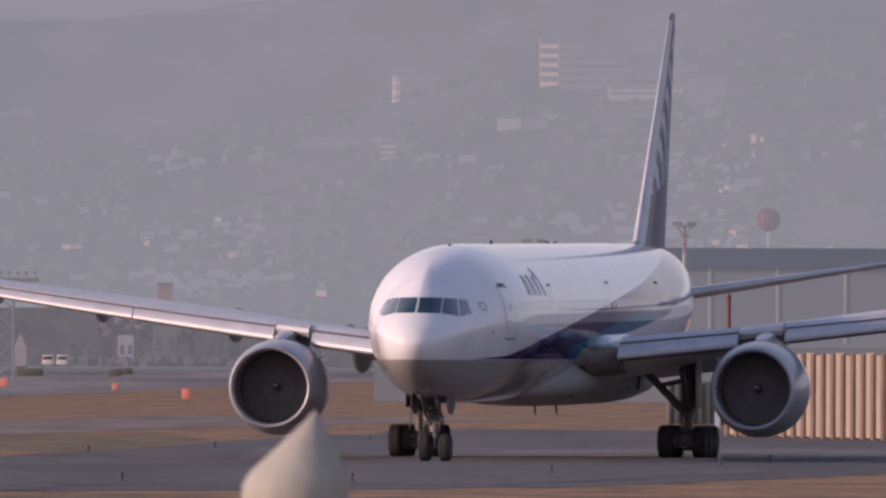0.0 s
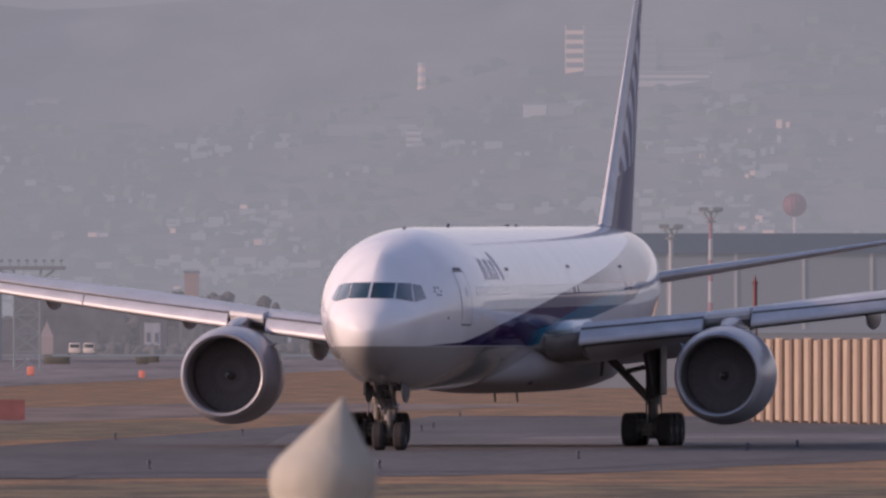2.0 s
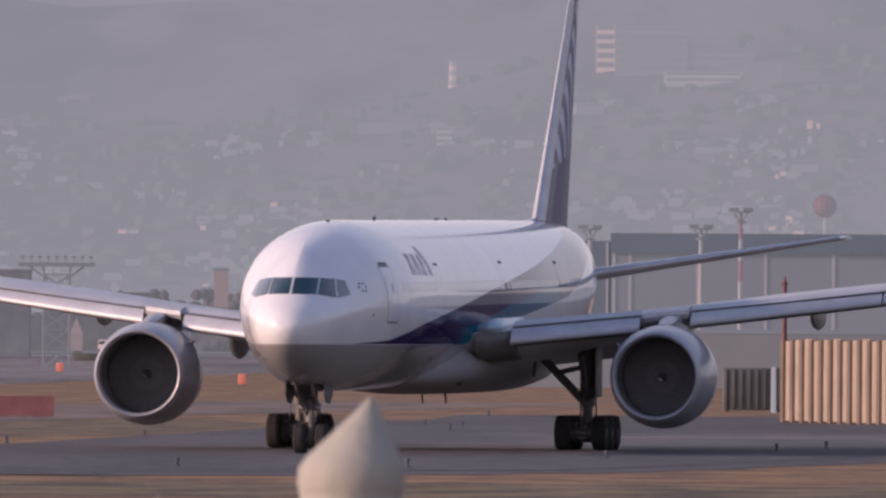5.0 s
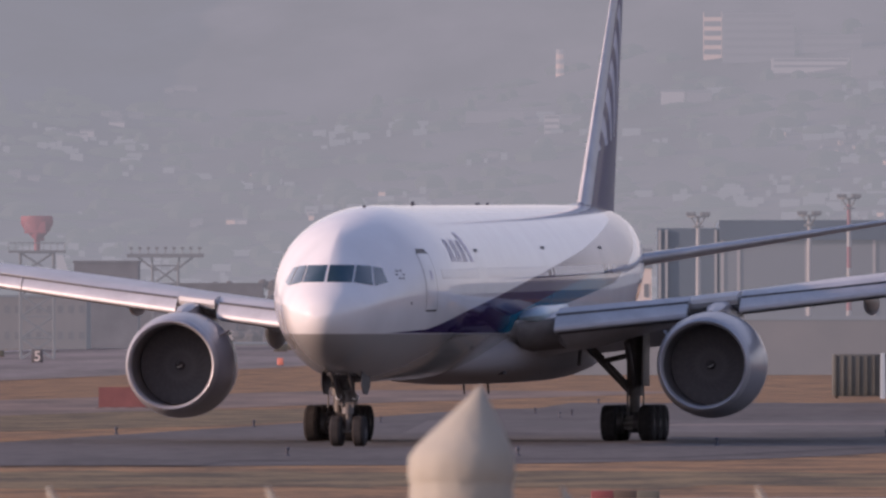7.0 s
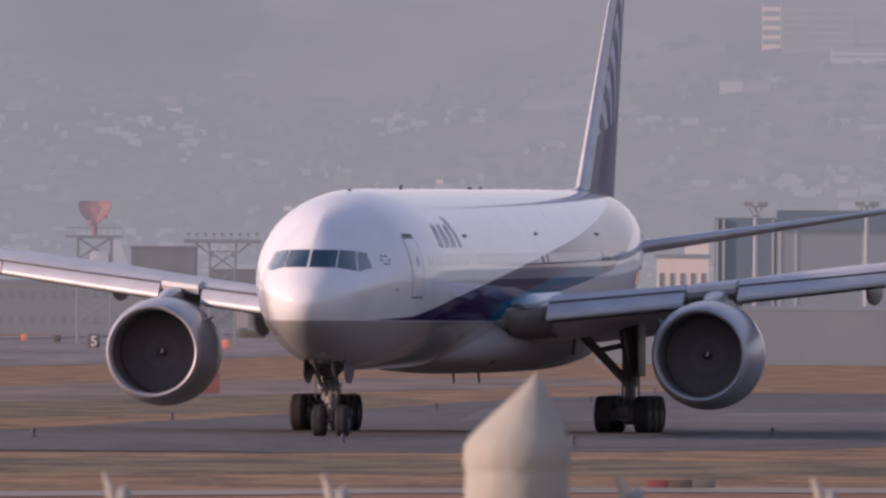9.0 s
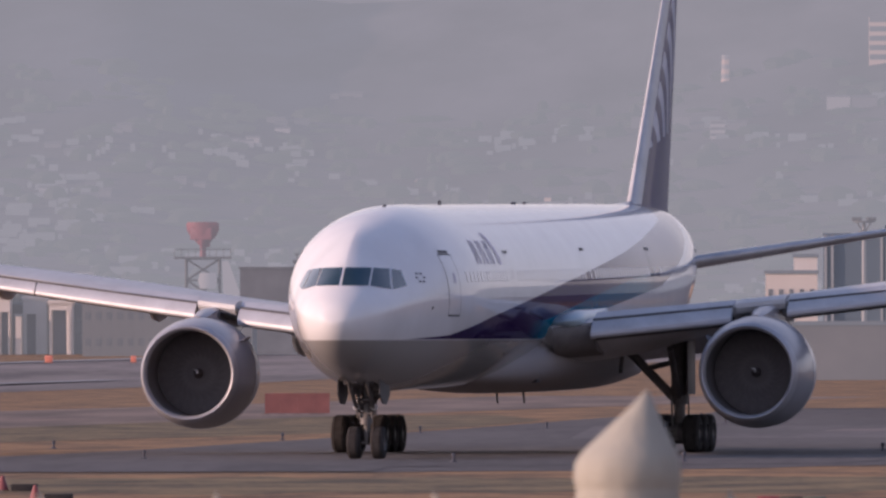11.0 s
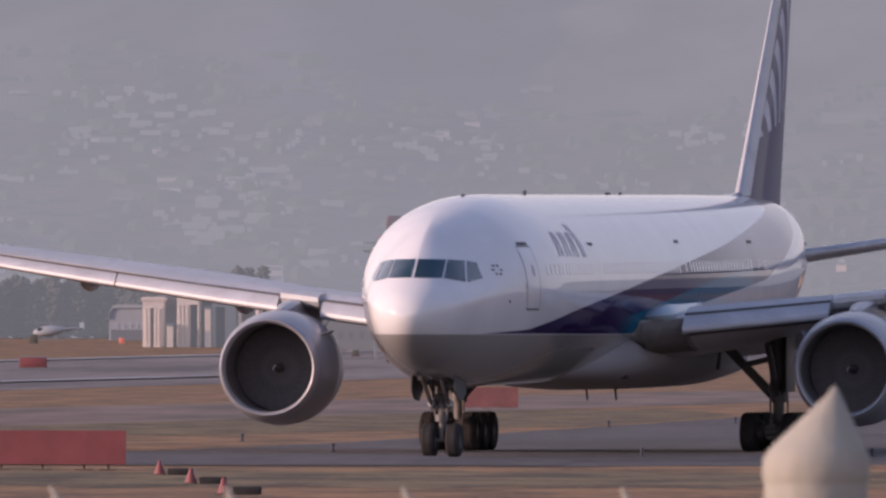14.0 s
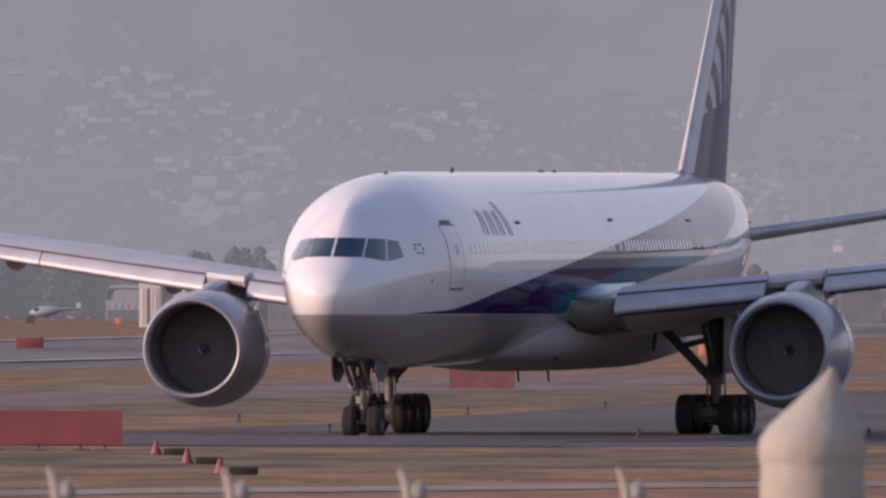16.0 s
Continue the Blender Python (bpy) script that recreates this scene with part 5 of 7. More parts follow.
pavilion(-104.3, -101.0, 2400.0, 9.35, (-103.85, -101.8), 1.45, ((-104.2, -103.95), (-101.7, -101.2)))
block('gate_lodge', -109.1, -108.25, 2398.5, 3.0, 7.0, M_PALE, 0, 0, 'narrow sunlit stone lodge between two pavilions', 'building')
block('sentry_box', -114.5, -113.6, 2397.0, 1.5, 4.6, M_PALE, 0, 0, 'small pale sentry box beside a pavilion', 'kiosk')
block('low_link', -116.1, -98.2, 2406.0, 6.0, 8.7, M_GREYHALL, 1, 5, 'grey hall wall behind white pavilions', 'building')
store_tank(-146.0, -139.6, 2850.0, 8.3)
helicopter(-158.6, 2900.0)
van(-65.0, 2745.0)
van(-62.6, 2745.0)
block('low_wall', -71.5, -9.0, 2500.0, 0.6, 1.95, M_GREYHALL, 0, 0, 'low pale wall along the apron edge', 'wall')

block('low_shed', -52.6, -50.0, 2700.0, 8.0, 7.4, M_STORE, 1, 2, 'small pale shed with a lit front by the apron', 'building')
block('low_shed', -47.3, -43.5, 2720.0, 8.0, 9.0, M_GREYHALL, 1, 2, 'small pale grey shed among dark trees', 'building')


def tree_belt(x0, x1, y, low, high, seed):
    """A dense belt of far trees: many overlapping crowns, with an uneven top."""
    rnd = random.Random(seed)
    bm = bmesh.new()
    g = far_rise(y)
    for k in range(int((x1 - x0) * 5)):
        x, yy = rnd.uniform(x0, x1), y + rnd.uniform(-12, 12)
        top = low + (high - low) * (0.5 + 0.5 * noise.noise(Vector((x * 0.09, 3.0, seed)))) + rnd.uniform(-0.6, 0.4)
        z, w, h = g + rnd.uniform(0.0, 0.85) * (top - g), rnd.uniform(0.7, 1.6), rnd.uniform(0.8, 1.5)
        z = min(z, top - h)
        ring = lambda r, q: [(x + r * w * math.cos(a) * rnd.uniform(0.85, 1.15), yy + r * w * math.sin(a), z + q * h) for a in (0.3, 1.1, 2.0, 2.9, 3.8, 4.8, 5.6)]
        loft(bm, [ring(0.55, -0.6), ring(1.0, 0.0), ring(0.9, 0.5), ring(0.5, 0.9), ring(0.15, 1.05)])
    thing("tree_belt", bm, M_BELT, "dark hazy belt of dense trees behind the apron", "trees", kind="stuff")


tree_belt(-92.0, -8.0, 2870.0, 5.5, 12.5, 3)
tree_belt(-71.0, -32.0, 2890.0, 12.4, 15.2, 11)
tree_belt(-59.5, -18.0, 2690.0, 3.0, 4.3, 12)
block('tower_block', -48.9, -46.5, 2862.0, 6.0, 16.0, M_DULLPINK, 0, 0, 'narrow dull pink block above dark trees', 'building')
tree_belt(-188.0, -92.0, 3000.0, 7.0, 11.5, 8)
sheet("lawn", [(-95, 2560), (0, 2560), (10, 2820), (-95, 2820)], 0.03, M_VERGE, "dark olive grass before a belt of trees", "grass")

# trees in front of the hill
tree(-181.4, 2980.7, 10.71, 2.01, 618)
tree(-179.3, 2981.3, 10.42, 2.01, 930)
tree(-177.1, 2976.1, 10.87, 2.01, 734)
tree(-175.5, 2985.4, 10.58, 2.01, 654)
tree(-173.3, 2975.7, 10.97, 2.01, 948)
tree(-171.6, 2983.9, 10.34, 2.01, 65)
tree(-170.0, 2987.3, 11.11, 2.01, 798)
tree(-168.2, 2985.8, 10.58, 2.01, 736)
tree(-165.5, 2978.2, 10.20, 2.01, 437)
tree(-164.0, 2984.8, 10.62, 2.01, 958)
tree(-162.3, 2977.8, 11.11, 2.01, 506)
tree(-160.3, 2987.4, 10.63, 2.01, 641)
tree(-157.9, 2978.7, 10.15, 2.01, 587)
tree(-156.4, 2981.4, 10.45, 2.01, 925)
tree(-154.5, 2986.7, 11.12, 2.01, 286)
tree(-152.1, 2982.7, 10.96, 2.01, 881)
tree(-150.7, 2980.7, 10.46, 2.01, 106)
tree(-148.4, 2975.4, 10.15, 2.01, 587)
tree(-146.9, 2974.0, 10.57, 2.01, 654)
tree(-144.4, 2973.4, 10.19, 2.01, 420)
tree(-137.4, 2992.3, 11.92, 1.25, 425)
tree(-136.3, 2992.7, 11.69, 1.25, 46)
tree(-135.5, 3001.4, 11.77, 1.25, 944)
tree(-131.1, 3000.1, 12.04, 1.73, 317)
tree(-130.2, 2993.7, 12.60, 1.73, 971)
tree(-128.4, 2998.5, 12.51, 1.73, 159)
tree(-126.3, 3007.7, 12.84, 1.73, 368)
tree(-131.6, 2766.3, 9.67, 2.58, 471)
tree(-129.2, 2758.2, 9.12, 2.58, 697)
tree(-127.0, 2761.9, 9.03, 2.58, 519)
tree(-124.8, 2762.1, 9.29, 2.58, 958)
tree(-122.3, 2767.6, 9.50, 2.58, 561)
tree(-119.8, 2764.6, 8.98, 2.58, 322)
tree(-117.6, 2761.9, 9.38, 2.58, 61)
tree(-114.7, 2757.3, 9.69, 2.58, 939)
tree(17.0, 2000.0, 10.55, 1.50, 77)

# boards, boxes and cabinets beside the runway
orange_board(-22.2, 1445.0, 0.73, 1.08)
orange_board(-32.7, 1666.0, 0.62, 0.85)
orange_board(-45.7, 1738.0, 0.77, 1.06)
orange_board(-85.5, 1966.0, 0.93, 1.00)
orange_board(-75.5, 1966.0, 0.67, 0.93)
orange_board(-128.8, 2552.0, 0.86, 1.04)
distance_board(-60.2, 1760.0)
cabinet(-53.9, 2181.0, 3.33, 1.03, M_OLIVE)
cabinet(-42.8, 2181.0, 1.63, 1.03, M_OLIVE)
cabinet(-60.6, 2399.0, 1.30, 0.81, M_OLIVE)
cabinet(-43.0, 2263.0, 1.84, 0.92, M_OLIVE)
cabinet(-145.0, 2600.0, 1.23, 1.41, M_OLIVE)
cabinet(-89.2, 1599.0, 2.60, 1.08, M_BARRIER)
cabinet(-71.6, 1966.0, 0.80, 0.80, M_OLIVE)

# ---------------------------------------------------------------- airliner (its own space: x to port, y aft from the nose, z up from the ground)
top_table = smooth_table([0, 0.12, 0.42, 0.8, 1.15, 1.6, 2.6, 3.65, 4.8, 6.4, 8.0, 10.0, 12.0], [-0.75, -0.36, -0.02, 0.25, 0.50, 0.87, 1.56, 2.06, 2.40, 2.75, 2.95, 3.07, 3.10])
tail_top = smooth_table([48.5, 58.5, 63.5, 67.0, 69.5], [3.10, 3.05, 2.85, 2.5, 2.1])
tail_low = smooth_table([47.5, 52.5, 58.0, 62.5, 67.0, 69.5], [-3.10, -2.7, -1.6, -0.1, 1.3, 1.75])
tail_wide = smooth_table([46.5, 52.5, 59.0, 63.0, 67.0, 69.5], [3.10, 3.0, 2.35, 1.45, 0.7, 0.18])


def axis_height(s):
    return 5.34 + 0.0080 * (s - 10.0)


nose_pinch = smooth_table([0, 0.8, 1.7, 3.2, 4.9, 6.0, 7.0, 12.0], [1.0, 1.0, 0.95, 0.915, 0.95, 0.985, 1.0, 1.0])
nose_fullness = smooth_table([0, 0.7, 1.9, 3.5, 4.9, 6.5, 12.0], [2.0, 2.0, 1.46, 1.46, 1.75, 2.0, 2.0])


def fullness(s):
    """The exponent of the upper half of the body's outline: below 2 it is wedge-shaped, as round the cockpit."""
    return nose_fullness(s) if s < 12 else 2.0


def section(s):
    """Half width, height of the widest line, top and bottom at station s."""
    c = axis_height(s)
    if s < 12:
        w = 3.1 * math.sqrt(max(0.0, 1 - (1 - s / 12.0) ** 2)) * nose_pinch(s)
        low = -0.75 - 2.35 * math.sqrt(max(0.0, 1 - (1 - min(s, 8.5) / 8.5) ** 2))
        mid = -0.75 * (1 - min(s, 6.0) / 6.0) ** 2
        return w, c + mid, c + top_table(s), c + low
    if s < 47.5:
        return 3.1, c, c + 3.1, c - 3.1
    t, b = tail_top(s), tail_low(s)
    return tail_wide(s), c + (t + b) / 2 + 0.0, c + t, c + b


def skin_x(s, z):
    w, m, t, b = section(s)
    h = (t - m) if z > m else (m - b)
    u = (z - m) / max(h, 1e-4)
    p = fullness(s) if z > m else 2.0
    return w * max(0.0, 1 - abs(u) ** p) ** (1 / p) if abs(u) < 1 else 0.0


def skin_s(x, z):
    """Station at which the nose's skin passes through (x, z), seen from ahead."""
    lo, hi = 0.0, 12.0
    for _ in range(40):
        mid = (lo + hi) / 2
        w, m, t, b = section(mid)
        if b < z < t and skin_x(mid, z) >= abs(x):
            hi = mid
        else:
            lo = mid
    return hi


def on_side(s, z, side, out=0.012):
    w, m, t, b = section(s)
    x = skin_x(s, z)
    h = (t - m) if z > m else (m - b)
    n = Vector((x / max(w * w, 1e-3), 0, (z - m) / (h * h))).normalized()
    return (side * (x + n.x * out), s, z + n.z * out)


def patch(bm, fn, nu, nv):
    """A thin curved panel: fn(u, v) on a grid."""
    rows = [[bm.verts.new(fn(i / nu, j / nv)) for i in range(nu + 1)] for j in range(nv + 1)]
    for a, b in zip(rows, rows[1:]):
        for i in range(nu):
            bm.faces.new((a[i], a[i + 1], b[i + 1], b[i]))


def fuselage(plane):
    bm = bmesh.new()
    st = [0.0, 0.02, 0.06, 0.13, 0.24, 0.4, 0.6, 0.85] + [1.1 + 0.3 * i for i in range(30)] + [10.2 + 0.9 * i for i in range(3)] + [13 + 2.0 * i for i in range(17)] + [47 + 0.9 * i for i in range(26)]
    n = 128
    rings = []
    for s in st:
        w, m, t, b = section(max(s, 0.004))
        ring = []
        for a in [2 * math.pi * i / n for i in range(n)]:
            k = 2.0 / fullness(s) if math.sin(a) > 0 else 1.0
            x, z = math.copysign(abs(math.cos(a)) ** k, math.cos(a)), math.copysign(abs(math.sin(a)) ** k, math.sin(a))
            ring.append((w * x, s, m + (t - m if z > 0 else m - b) * z))
        rings.append(ring)
    loft(bm, rings)
    body = part("fuselage", bm, M_BODY, plane, "white glossy body with grey belly and dark blue sweep")

    # cockpit glass, three panes a side, laid on the nose
    panes = (((0.04, 5.72), (0.86, 5.71), (0.82, 6.30), (0.04, 6.31)),
             ((0.91, 5.71), (1.46, 5.60), (1.28, 6.27), (0.87, 6.30)),
             ((1.51, 5.59), (1.80, 5.71), (1.56, 6.21), (1.33, 6.26)))
    for side in (-1, 1):
        for q in panes:
            def fn(u, v):
                x = (q[0][0] * (1 - u) + q[1][0] * u) * (1 - v) + (q[3][0] * (1 - u) + q[2][0] * u) * v
                z = (q[0][1] * (1 - u) + q[1][1] * u) * (1 - v) + (q[3][1] * (1 - u) + q[2][1] * u) * v
                s = skin_s(x, z)
                return (side * (x + 0.006), s - 0.02, z + 0.008)
            bm = bmesh.new()
            patch(bm, fn, 6, 6)
            part("cockpit_pane", bm, M_GLASS, body, "dark glossy cockpit glass")

    # doors, with dark seams and a dark lip over each
    for side in (-1, 1):
        for s0, z0, z1, w in ((6.30, 4.76, 6.72, 1.2), (16.1, 4.92, 6.76, 1.07), (31.5, 5.0, 6.93, 1.07), (45.0, 5.1, 7.0, 1.07), (58.6, 5.3, 7.0, 0.95)):
            bm = bmesh.new()
            patch(bm, lambda u, v: on_side(s0 + u * w, z0 + v * (z1 - z0), side, 0.006 if s0 < 10 else 0.003), 4, 24)
            door = part("door", bm, M_BODY, body)
            e = 0.03 if s0 < 10 else 0.02
            for u0, u1, v0, v1 in () if s0 > 10 else ((-e, 0, z0 - e, z1 + e), (w, w + e, z0 - e, z1 + e), (0, w, z1, z1 + e * 1.4), (0, w, z0 - 2 * e, z0)):
                bm = bmesh.new()
                patch(bm, lambda u, v: on_side(s0 + u0 + u * (u1 - u0), v0 + v * (v1 - v0), side, 0.011), 2, 8)
                part("door_seam", bm, M_BLACK if s0 < 10 else M_SEAM, door)
            bm = bmesh.new()
            patch(bm, lambda u, v: on_side(s0 + 0.15 + u * (w - 0.3), z1 + 0.06 + v * 0.10, side, 0.016), 3, 2)
            part("rain_lip", bm, M_BLACK, door)
            bm = bmesh.new()
            patch(bm, lambda u, v: on_side(s0 + w * 0.5 + u * 0.24, z0 + 1.05 + v * 0.32, side, 0.012), 2, 3)
            part("door_window", bm, M_MARK if s0 < 10 else M_CABIN, door)

    # cabin windows: one small oval each
    bm = bmesh.new()
    ring = [(0.005, 0.125 * math.copysign(abs(math.cos(a)) ** 0.6, math.cos(a)), 0.19 * math.copysign(abs(math.sin(a)) ** 0.6, math.sin(a))) for a in [2 * math.pi * (i + 0.5) / 12 for i in range(12)]]
    back = [(-0.03, y, z) for _, y, z in ring]
    loft(bm, [back, ring])
    first = part("cabin_window", bm, M_CABIN, body, smooth=False)
    k = 0
    for side in (1, -1):
        s = 8.6
        while s < 57.5:
            if not any(abs(s - d) < 0.95 for d in (16.6, 32.0, 45.5)):
                z = axis_height(s) + 0.68
                w, m, t, b = section(s)
                lean = math.degrees(math.asin(min(1, (z - m) / (t - m))))
                mtx = Matrix.Translation((side * skin_x(s, z), s, z)) @ pose(0, 0, 0, 0, -lean if side > 0 else lean, 0 if side > 0 else 180)
                if k == 0:
                    first.matrix_basis = mtx
                else:
                    c = first.copy()
                    scene.collection.objects.link(c)
                    c.matrix_basis = mtx
                k += 1
            s += 0.533

    # name on the side as plain slanted bars, with a small round emblem ahead of the door
    for side in (-1, 1):
        for s0, lean, w in ((10.7, 0.3, 0.24), (11.25, 0.12, 0.24), (11.9, 0.26, 0.28), (12.5, 0.12, 0.28), (13.15, 0.3, 0.24), (13.7, 0.12, 0.24)):
            bm = bmesh.new()
            patch(bm, lambda u, v: on_side(s0 + u * w + v * lean, 6.45 + v * 0.78, side, 0.012), 2, 6)
            part("name_bar", bm, M_MARK, body)
        bm = bmesh.new()
        patch(bm, lambda u, v: on_side(14.6 + u * 0.6 + v * 0.10 - v * v * 0.5, 6.45 + v * 1.05, side, 0.012), 2, 6)
        part("name_slash", bm, M_MARK, body)
        for i in range(6 if side > 0 else 0):
            a = 2 * math.pi * i / 6
            bm = bmesh.new()
            patch(bm, lambda u, v: on_side(4.40 + 0.22 * math.cos(a) + 0.13 * u, 5.95 + 0.15 * math.sin(a) + 0.06 * v, side, 0.012), 1, 1)
            part("emblem_mark", bm, M_LAMP, body)

    # aerials and beacons on the crown, drain masts under the belly, static ports
    for s, h, w in ((9.2, 0.06, 0.3), (19.5, 0.13, 0.25), (34.0, 0.07, 0.7), (36.2, 0.07, 0.3)):
        bm = bmesh.new()
        z = section(s)[2]
        rings = [[(x * r, s + y * w * r + (1 - r) * 0.2, z + q) for x, y in ((0.05, -0.5), (0.05, 0.5), (-0.05, 0.5), (-0.05, -0.5))] for q, r in ((-0.05, 1.0), (h * 0.6, 0.85), (h, 0.5))]
        loft(bm, rings)
        part("aerial", bm, M_BLACK, body, "small dark blade aerial")
    for s, x in ((27.6, 0.5), (30.6, 0.9)):
        bm = bmesh.new()
        tube(bm, (x, s, 2.3), (x, s + 0.3, 1.75), 0.05, 0.03)
        part("drain_mast", bm, M_DARK, body)
    bm = bmesh.new()
    patch(bm, lambda u, v: on_side(4.9 + 0.12 * u, 4.93 + 0.1 * v, 1, 0.012), 1, 1)
    part("static_port", bm, M_BLACK, body)
    return body


def wing_fairing(plane):
    """The swollen body under the wing root."""
    bm = bmesh.new()
    st = [19.5, 20.5, 22, 24, 27, 31, 36, 41, 45, 48]
    wide = smooth_table([19.5, 22, 25, 29, 40, 45, 48], [1.2, 2.3, 3.0, 3.34, 3.3, 2.8, 1.4])
    low = smooth_table([19.5, 22, 26, 40, 45, 48], [2.42, 2.24, 2.08, 2.12, 2.35, 2.7])
    high = smooth_table([19.5, 24, 28, 40, 48], [3.0, 4.1, 4.55, 4.6, 3.4])
    rings = []
    for s in st:
        w, a, b = wide(s), low(s), high(s)
        c, h = (a + b) / 2, (b - a) / 2
        rings.append([(w * math.copysign(abs(math.cos(t)) ** 0.85, math.cos(t)), s, c + h * math.copysign(abs(math.sin(t)) ** 0.75, math.sin(t))) for t in [2 * math.pi * i / 40 for i in range(40)]])
    loft(bm, rings)
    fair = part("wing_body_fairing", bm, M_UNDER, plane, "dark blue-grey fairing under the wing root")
    for sd in (-1, 1):
        bm = bmesh.new()
        box(bm, sd * 2.2 - 0.40, sd * 2.2 + 0.40, 23.9, 24.6, 2.45, 2.8, 0.08)
        part("air_inlet", bm, M_BLACK, fair)
    return fair


def aerofoil(lead, chord, thick, z, x, twist=0.0, n=14, belly=1.0, crown=1.0):
    """A closed wing section at spanwise place x: list of points round it from the trailing edge over the top."""
    up, lo = [], []
    for i in range(n + 1):
        u = 0.5 * (1 - math.cos(math.pi * i / n))
        h = 5 * thick * (0.2969 * math.sqrt(u) - 0.126 * u - 0.3516 * u * u + 0.2843 * u ** 3 - 0.1036 * u ** 4)
        v = u ** 1.6                                  # the upper skin is fullest half-way back
        over = 5 * thick * (0.2969 * math.sqrt(v) - 0.126 * v - 0.3516 * v * v + 0.2843 * v ** 3 - 0.1036 * v ** 4)
        camber = 0.012 * math.sin(math.pi * u)
        zz = z - twist * u * chord
        up.append((x, lead + u * chord, zz + (over * crown + camber) * chord))
        lo.append((x, lead + u * chord, zz + (-h * belly + camber) * chord))
    return up[::-1] + lo[1:-1]


def wing_lead(x):
    return 24.3 + (x - 3.0) * 0.70


def wing_trail(x):
    return 38.6 + 0.16 * (x - 3.0) if x < 10.2 else 39.75 + (x - 10.2) * 0.295


def wing_z(x):
    return 4.12 + 0.095 * x + 0.0008 * x * x


def wing(plane, side):
    flat = smooth_table([1.0, 8.0, 13.0, 20.0, 31.0], [0.64, 0.64, 0.98, 1.12, 1.2])
    deep = smooth_table([1.0, 5.0, 7.5, 10.2, 13.0, 16.0, 31.0], [1.9, 1.9, 1.25, 1.0, 1.0, 1.0, 1.0])
    bm = bmesh.new()
    rings = []
    for x in (1.0, 3.0, 5.0, 7.5, 10.2, 13, 16, 19, 22, 25, 28, 29.8, 30.4):
        lead, trail = wing_lead(max(x, 2.0)), wing_trail(x)
        if x > 29.9:
            lead += 0.5
        thick = 0.095 - 0.005 * min(1, (x - 1) / 12)
        drop = 0.14 * max(0.0, 1 - max(0, x - 3) / 12) - 0.09
        rings.append([(side * a, b, c) for a, b, c in aerofoil(lead + 0.25, trail - lead - 0.25, thick, wing_z(x) - drop, x, 0.034, belly=deep(x), crown=flat(x))])
    loft(bm, rings)
    w = part("wing", bm, M_WING, plane, "grey painted wing with bright bare leading edge")

    # drooped leading-edge slats: a bright nose with a grey upper skin, split at the engine
    for x0, x1, kink in ((4.25, 8.6, 0.0), (10.35, 16.9, 0.0), (16.95, 23.5, 0.0), (23.55, 29.6, 0.0)):
        bm = bmesh.new()
        rings = []
        for k in range(7):
            x = x0 + (x1 - x0) * k / 6
            big = 1.0 - 0.55 * (x - 4.0) / 26.0
            y, z = wing_lead(x) - 0.30 * big, wing_z(x) - 0.05
            prof = [(1.50, 0.36), (1.0, 0.22), (0.55, 0.05), (0.22, -0.16), (0.06, -0.33), (0.0, -0.44), (0.03, -0.50), (0.10, -0.53), (0.30, -0.48), (0.50, -0.36), (0.8, -0.12), (1.20, 0.16)]
            rings.append([(side * x, y + a * big * 0.9, z + b * big) for a, b in prof])
        loft(bm, rings)
        slat = part("slat", bm, M_METAL, w, "bright bare-metal drooped slat")
        bm = bmesh.new()
        rings = []
        for k in range(7):
            x = x0 + (x1 - x0) * k / 6
            big = 1.0 - 0.55 * (x - 4.0) / 26.0
            y, z = wing_lead(x) - 0.30 * big - 0.012, wing_z(x) - 0.05
            rings.append([(side * x, y + a * big * 0.9, z + b * big) for a, b in ((0.05, -0.34), (0.0, -0.44), (0.03, -0.515), (0.10, -0.55), (0.14, -0.42))])
        loft(bm, rings)
        part("slat_nose_strip", bm, M_LIP, slat, "bright polished lower edge")
        bm = bmesh.new()
        rings = []
        for k in range(7):
            x = x0 + (x1 - x0) * k / 6
            big = 1.0 - 0.55 * (x - 4.0) / 26.0
            y, z = wing_lead(x) - 0.30 * big, wing_z(x) - 0.05
            rings.append([(side * x, y + a * big * 0.9, z + b * big) for a, b in ((0.56, 0.07), (0.60, 0.13), (0.72, 0.16), (0.72, 0.06))])
        loft(bm, rings)
        part("slat_gap", bm, M_DARK, slat, "dark slot above the slat")
    bm = bmesh.new()
    rings = []
    for x in (8.75, 9.3, 9.8, 10.25):
        y, z = wing_lead(x) - 0.05, wing_z(x) + 0.02
        rings.append([(side * x, y + a, z + b) for a, b in ((1.3, 0.27), (0.5, 0.22), (0.05, 0.10), (0.0, -0.05), (0.2, -0.22), (0.8, -0.2))])
    loft(bm, rings)
    part("leading_edge_panel", bm, M_WING, w)
    # cove in painted shade behind slats, seen in gaps and under their lower edge
    for x0, x1 in ((4.3, 8.55), (10.4, 29.4)):
        bm = bmesh.new()
        rings = []
        for k in range(6):
            x = x0 + (x1 - x0) * k / 5
            big = 1.0 - 0.55 * (x - 4.0) / 26.0
            y, z = wing_lead(x) + 0.18, wing_z(x) - 0.06
            rings.append([(side * x, y + a * big, z + b * big) for a, b in ((0.40, 0.06), (0.20, -0.05), (0.10, -0.2), (0.14, -0.52), (0.35, -0.60), (1.0, -0.60), (1.0, 0.1))])
        loft(bm, rings)
        part("slat_cove", bm, M_DARK, w)
    # root glove at the body
    bm = bmesh.new()
    rings = []
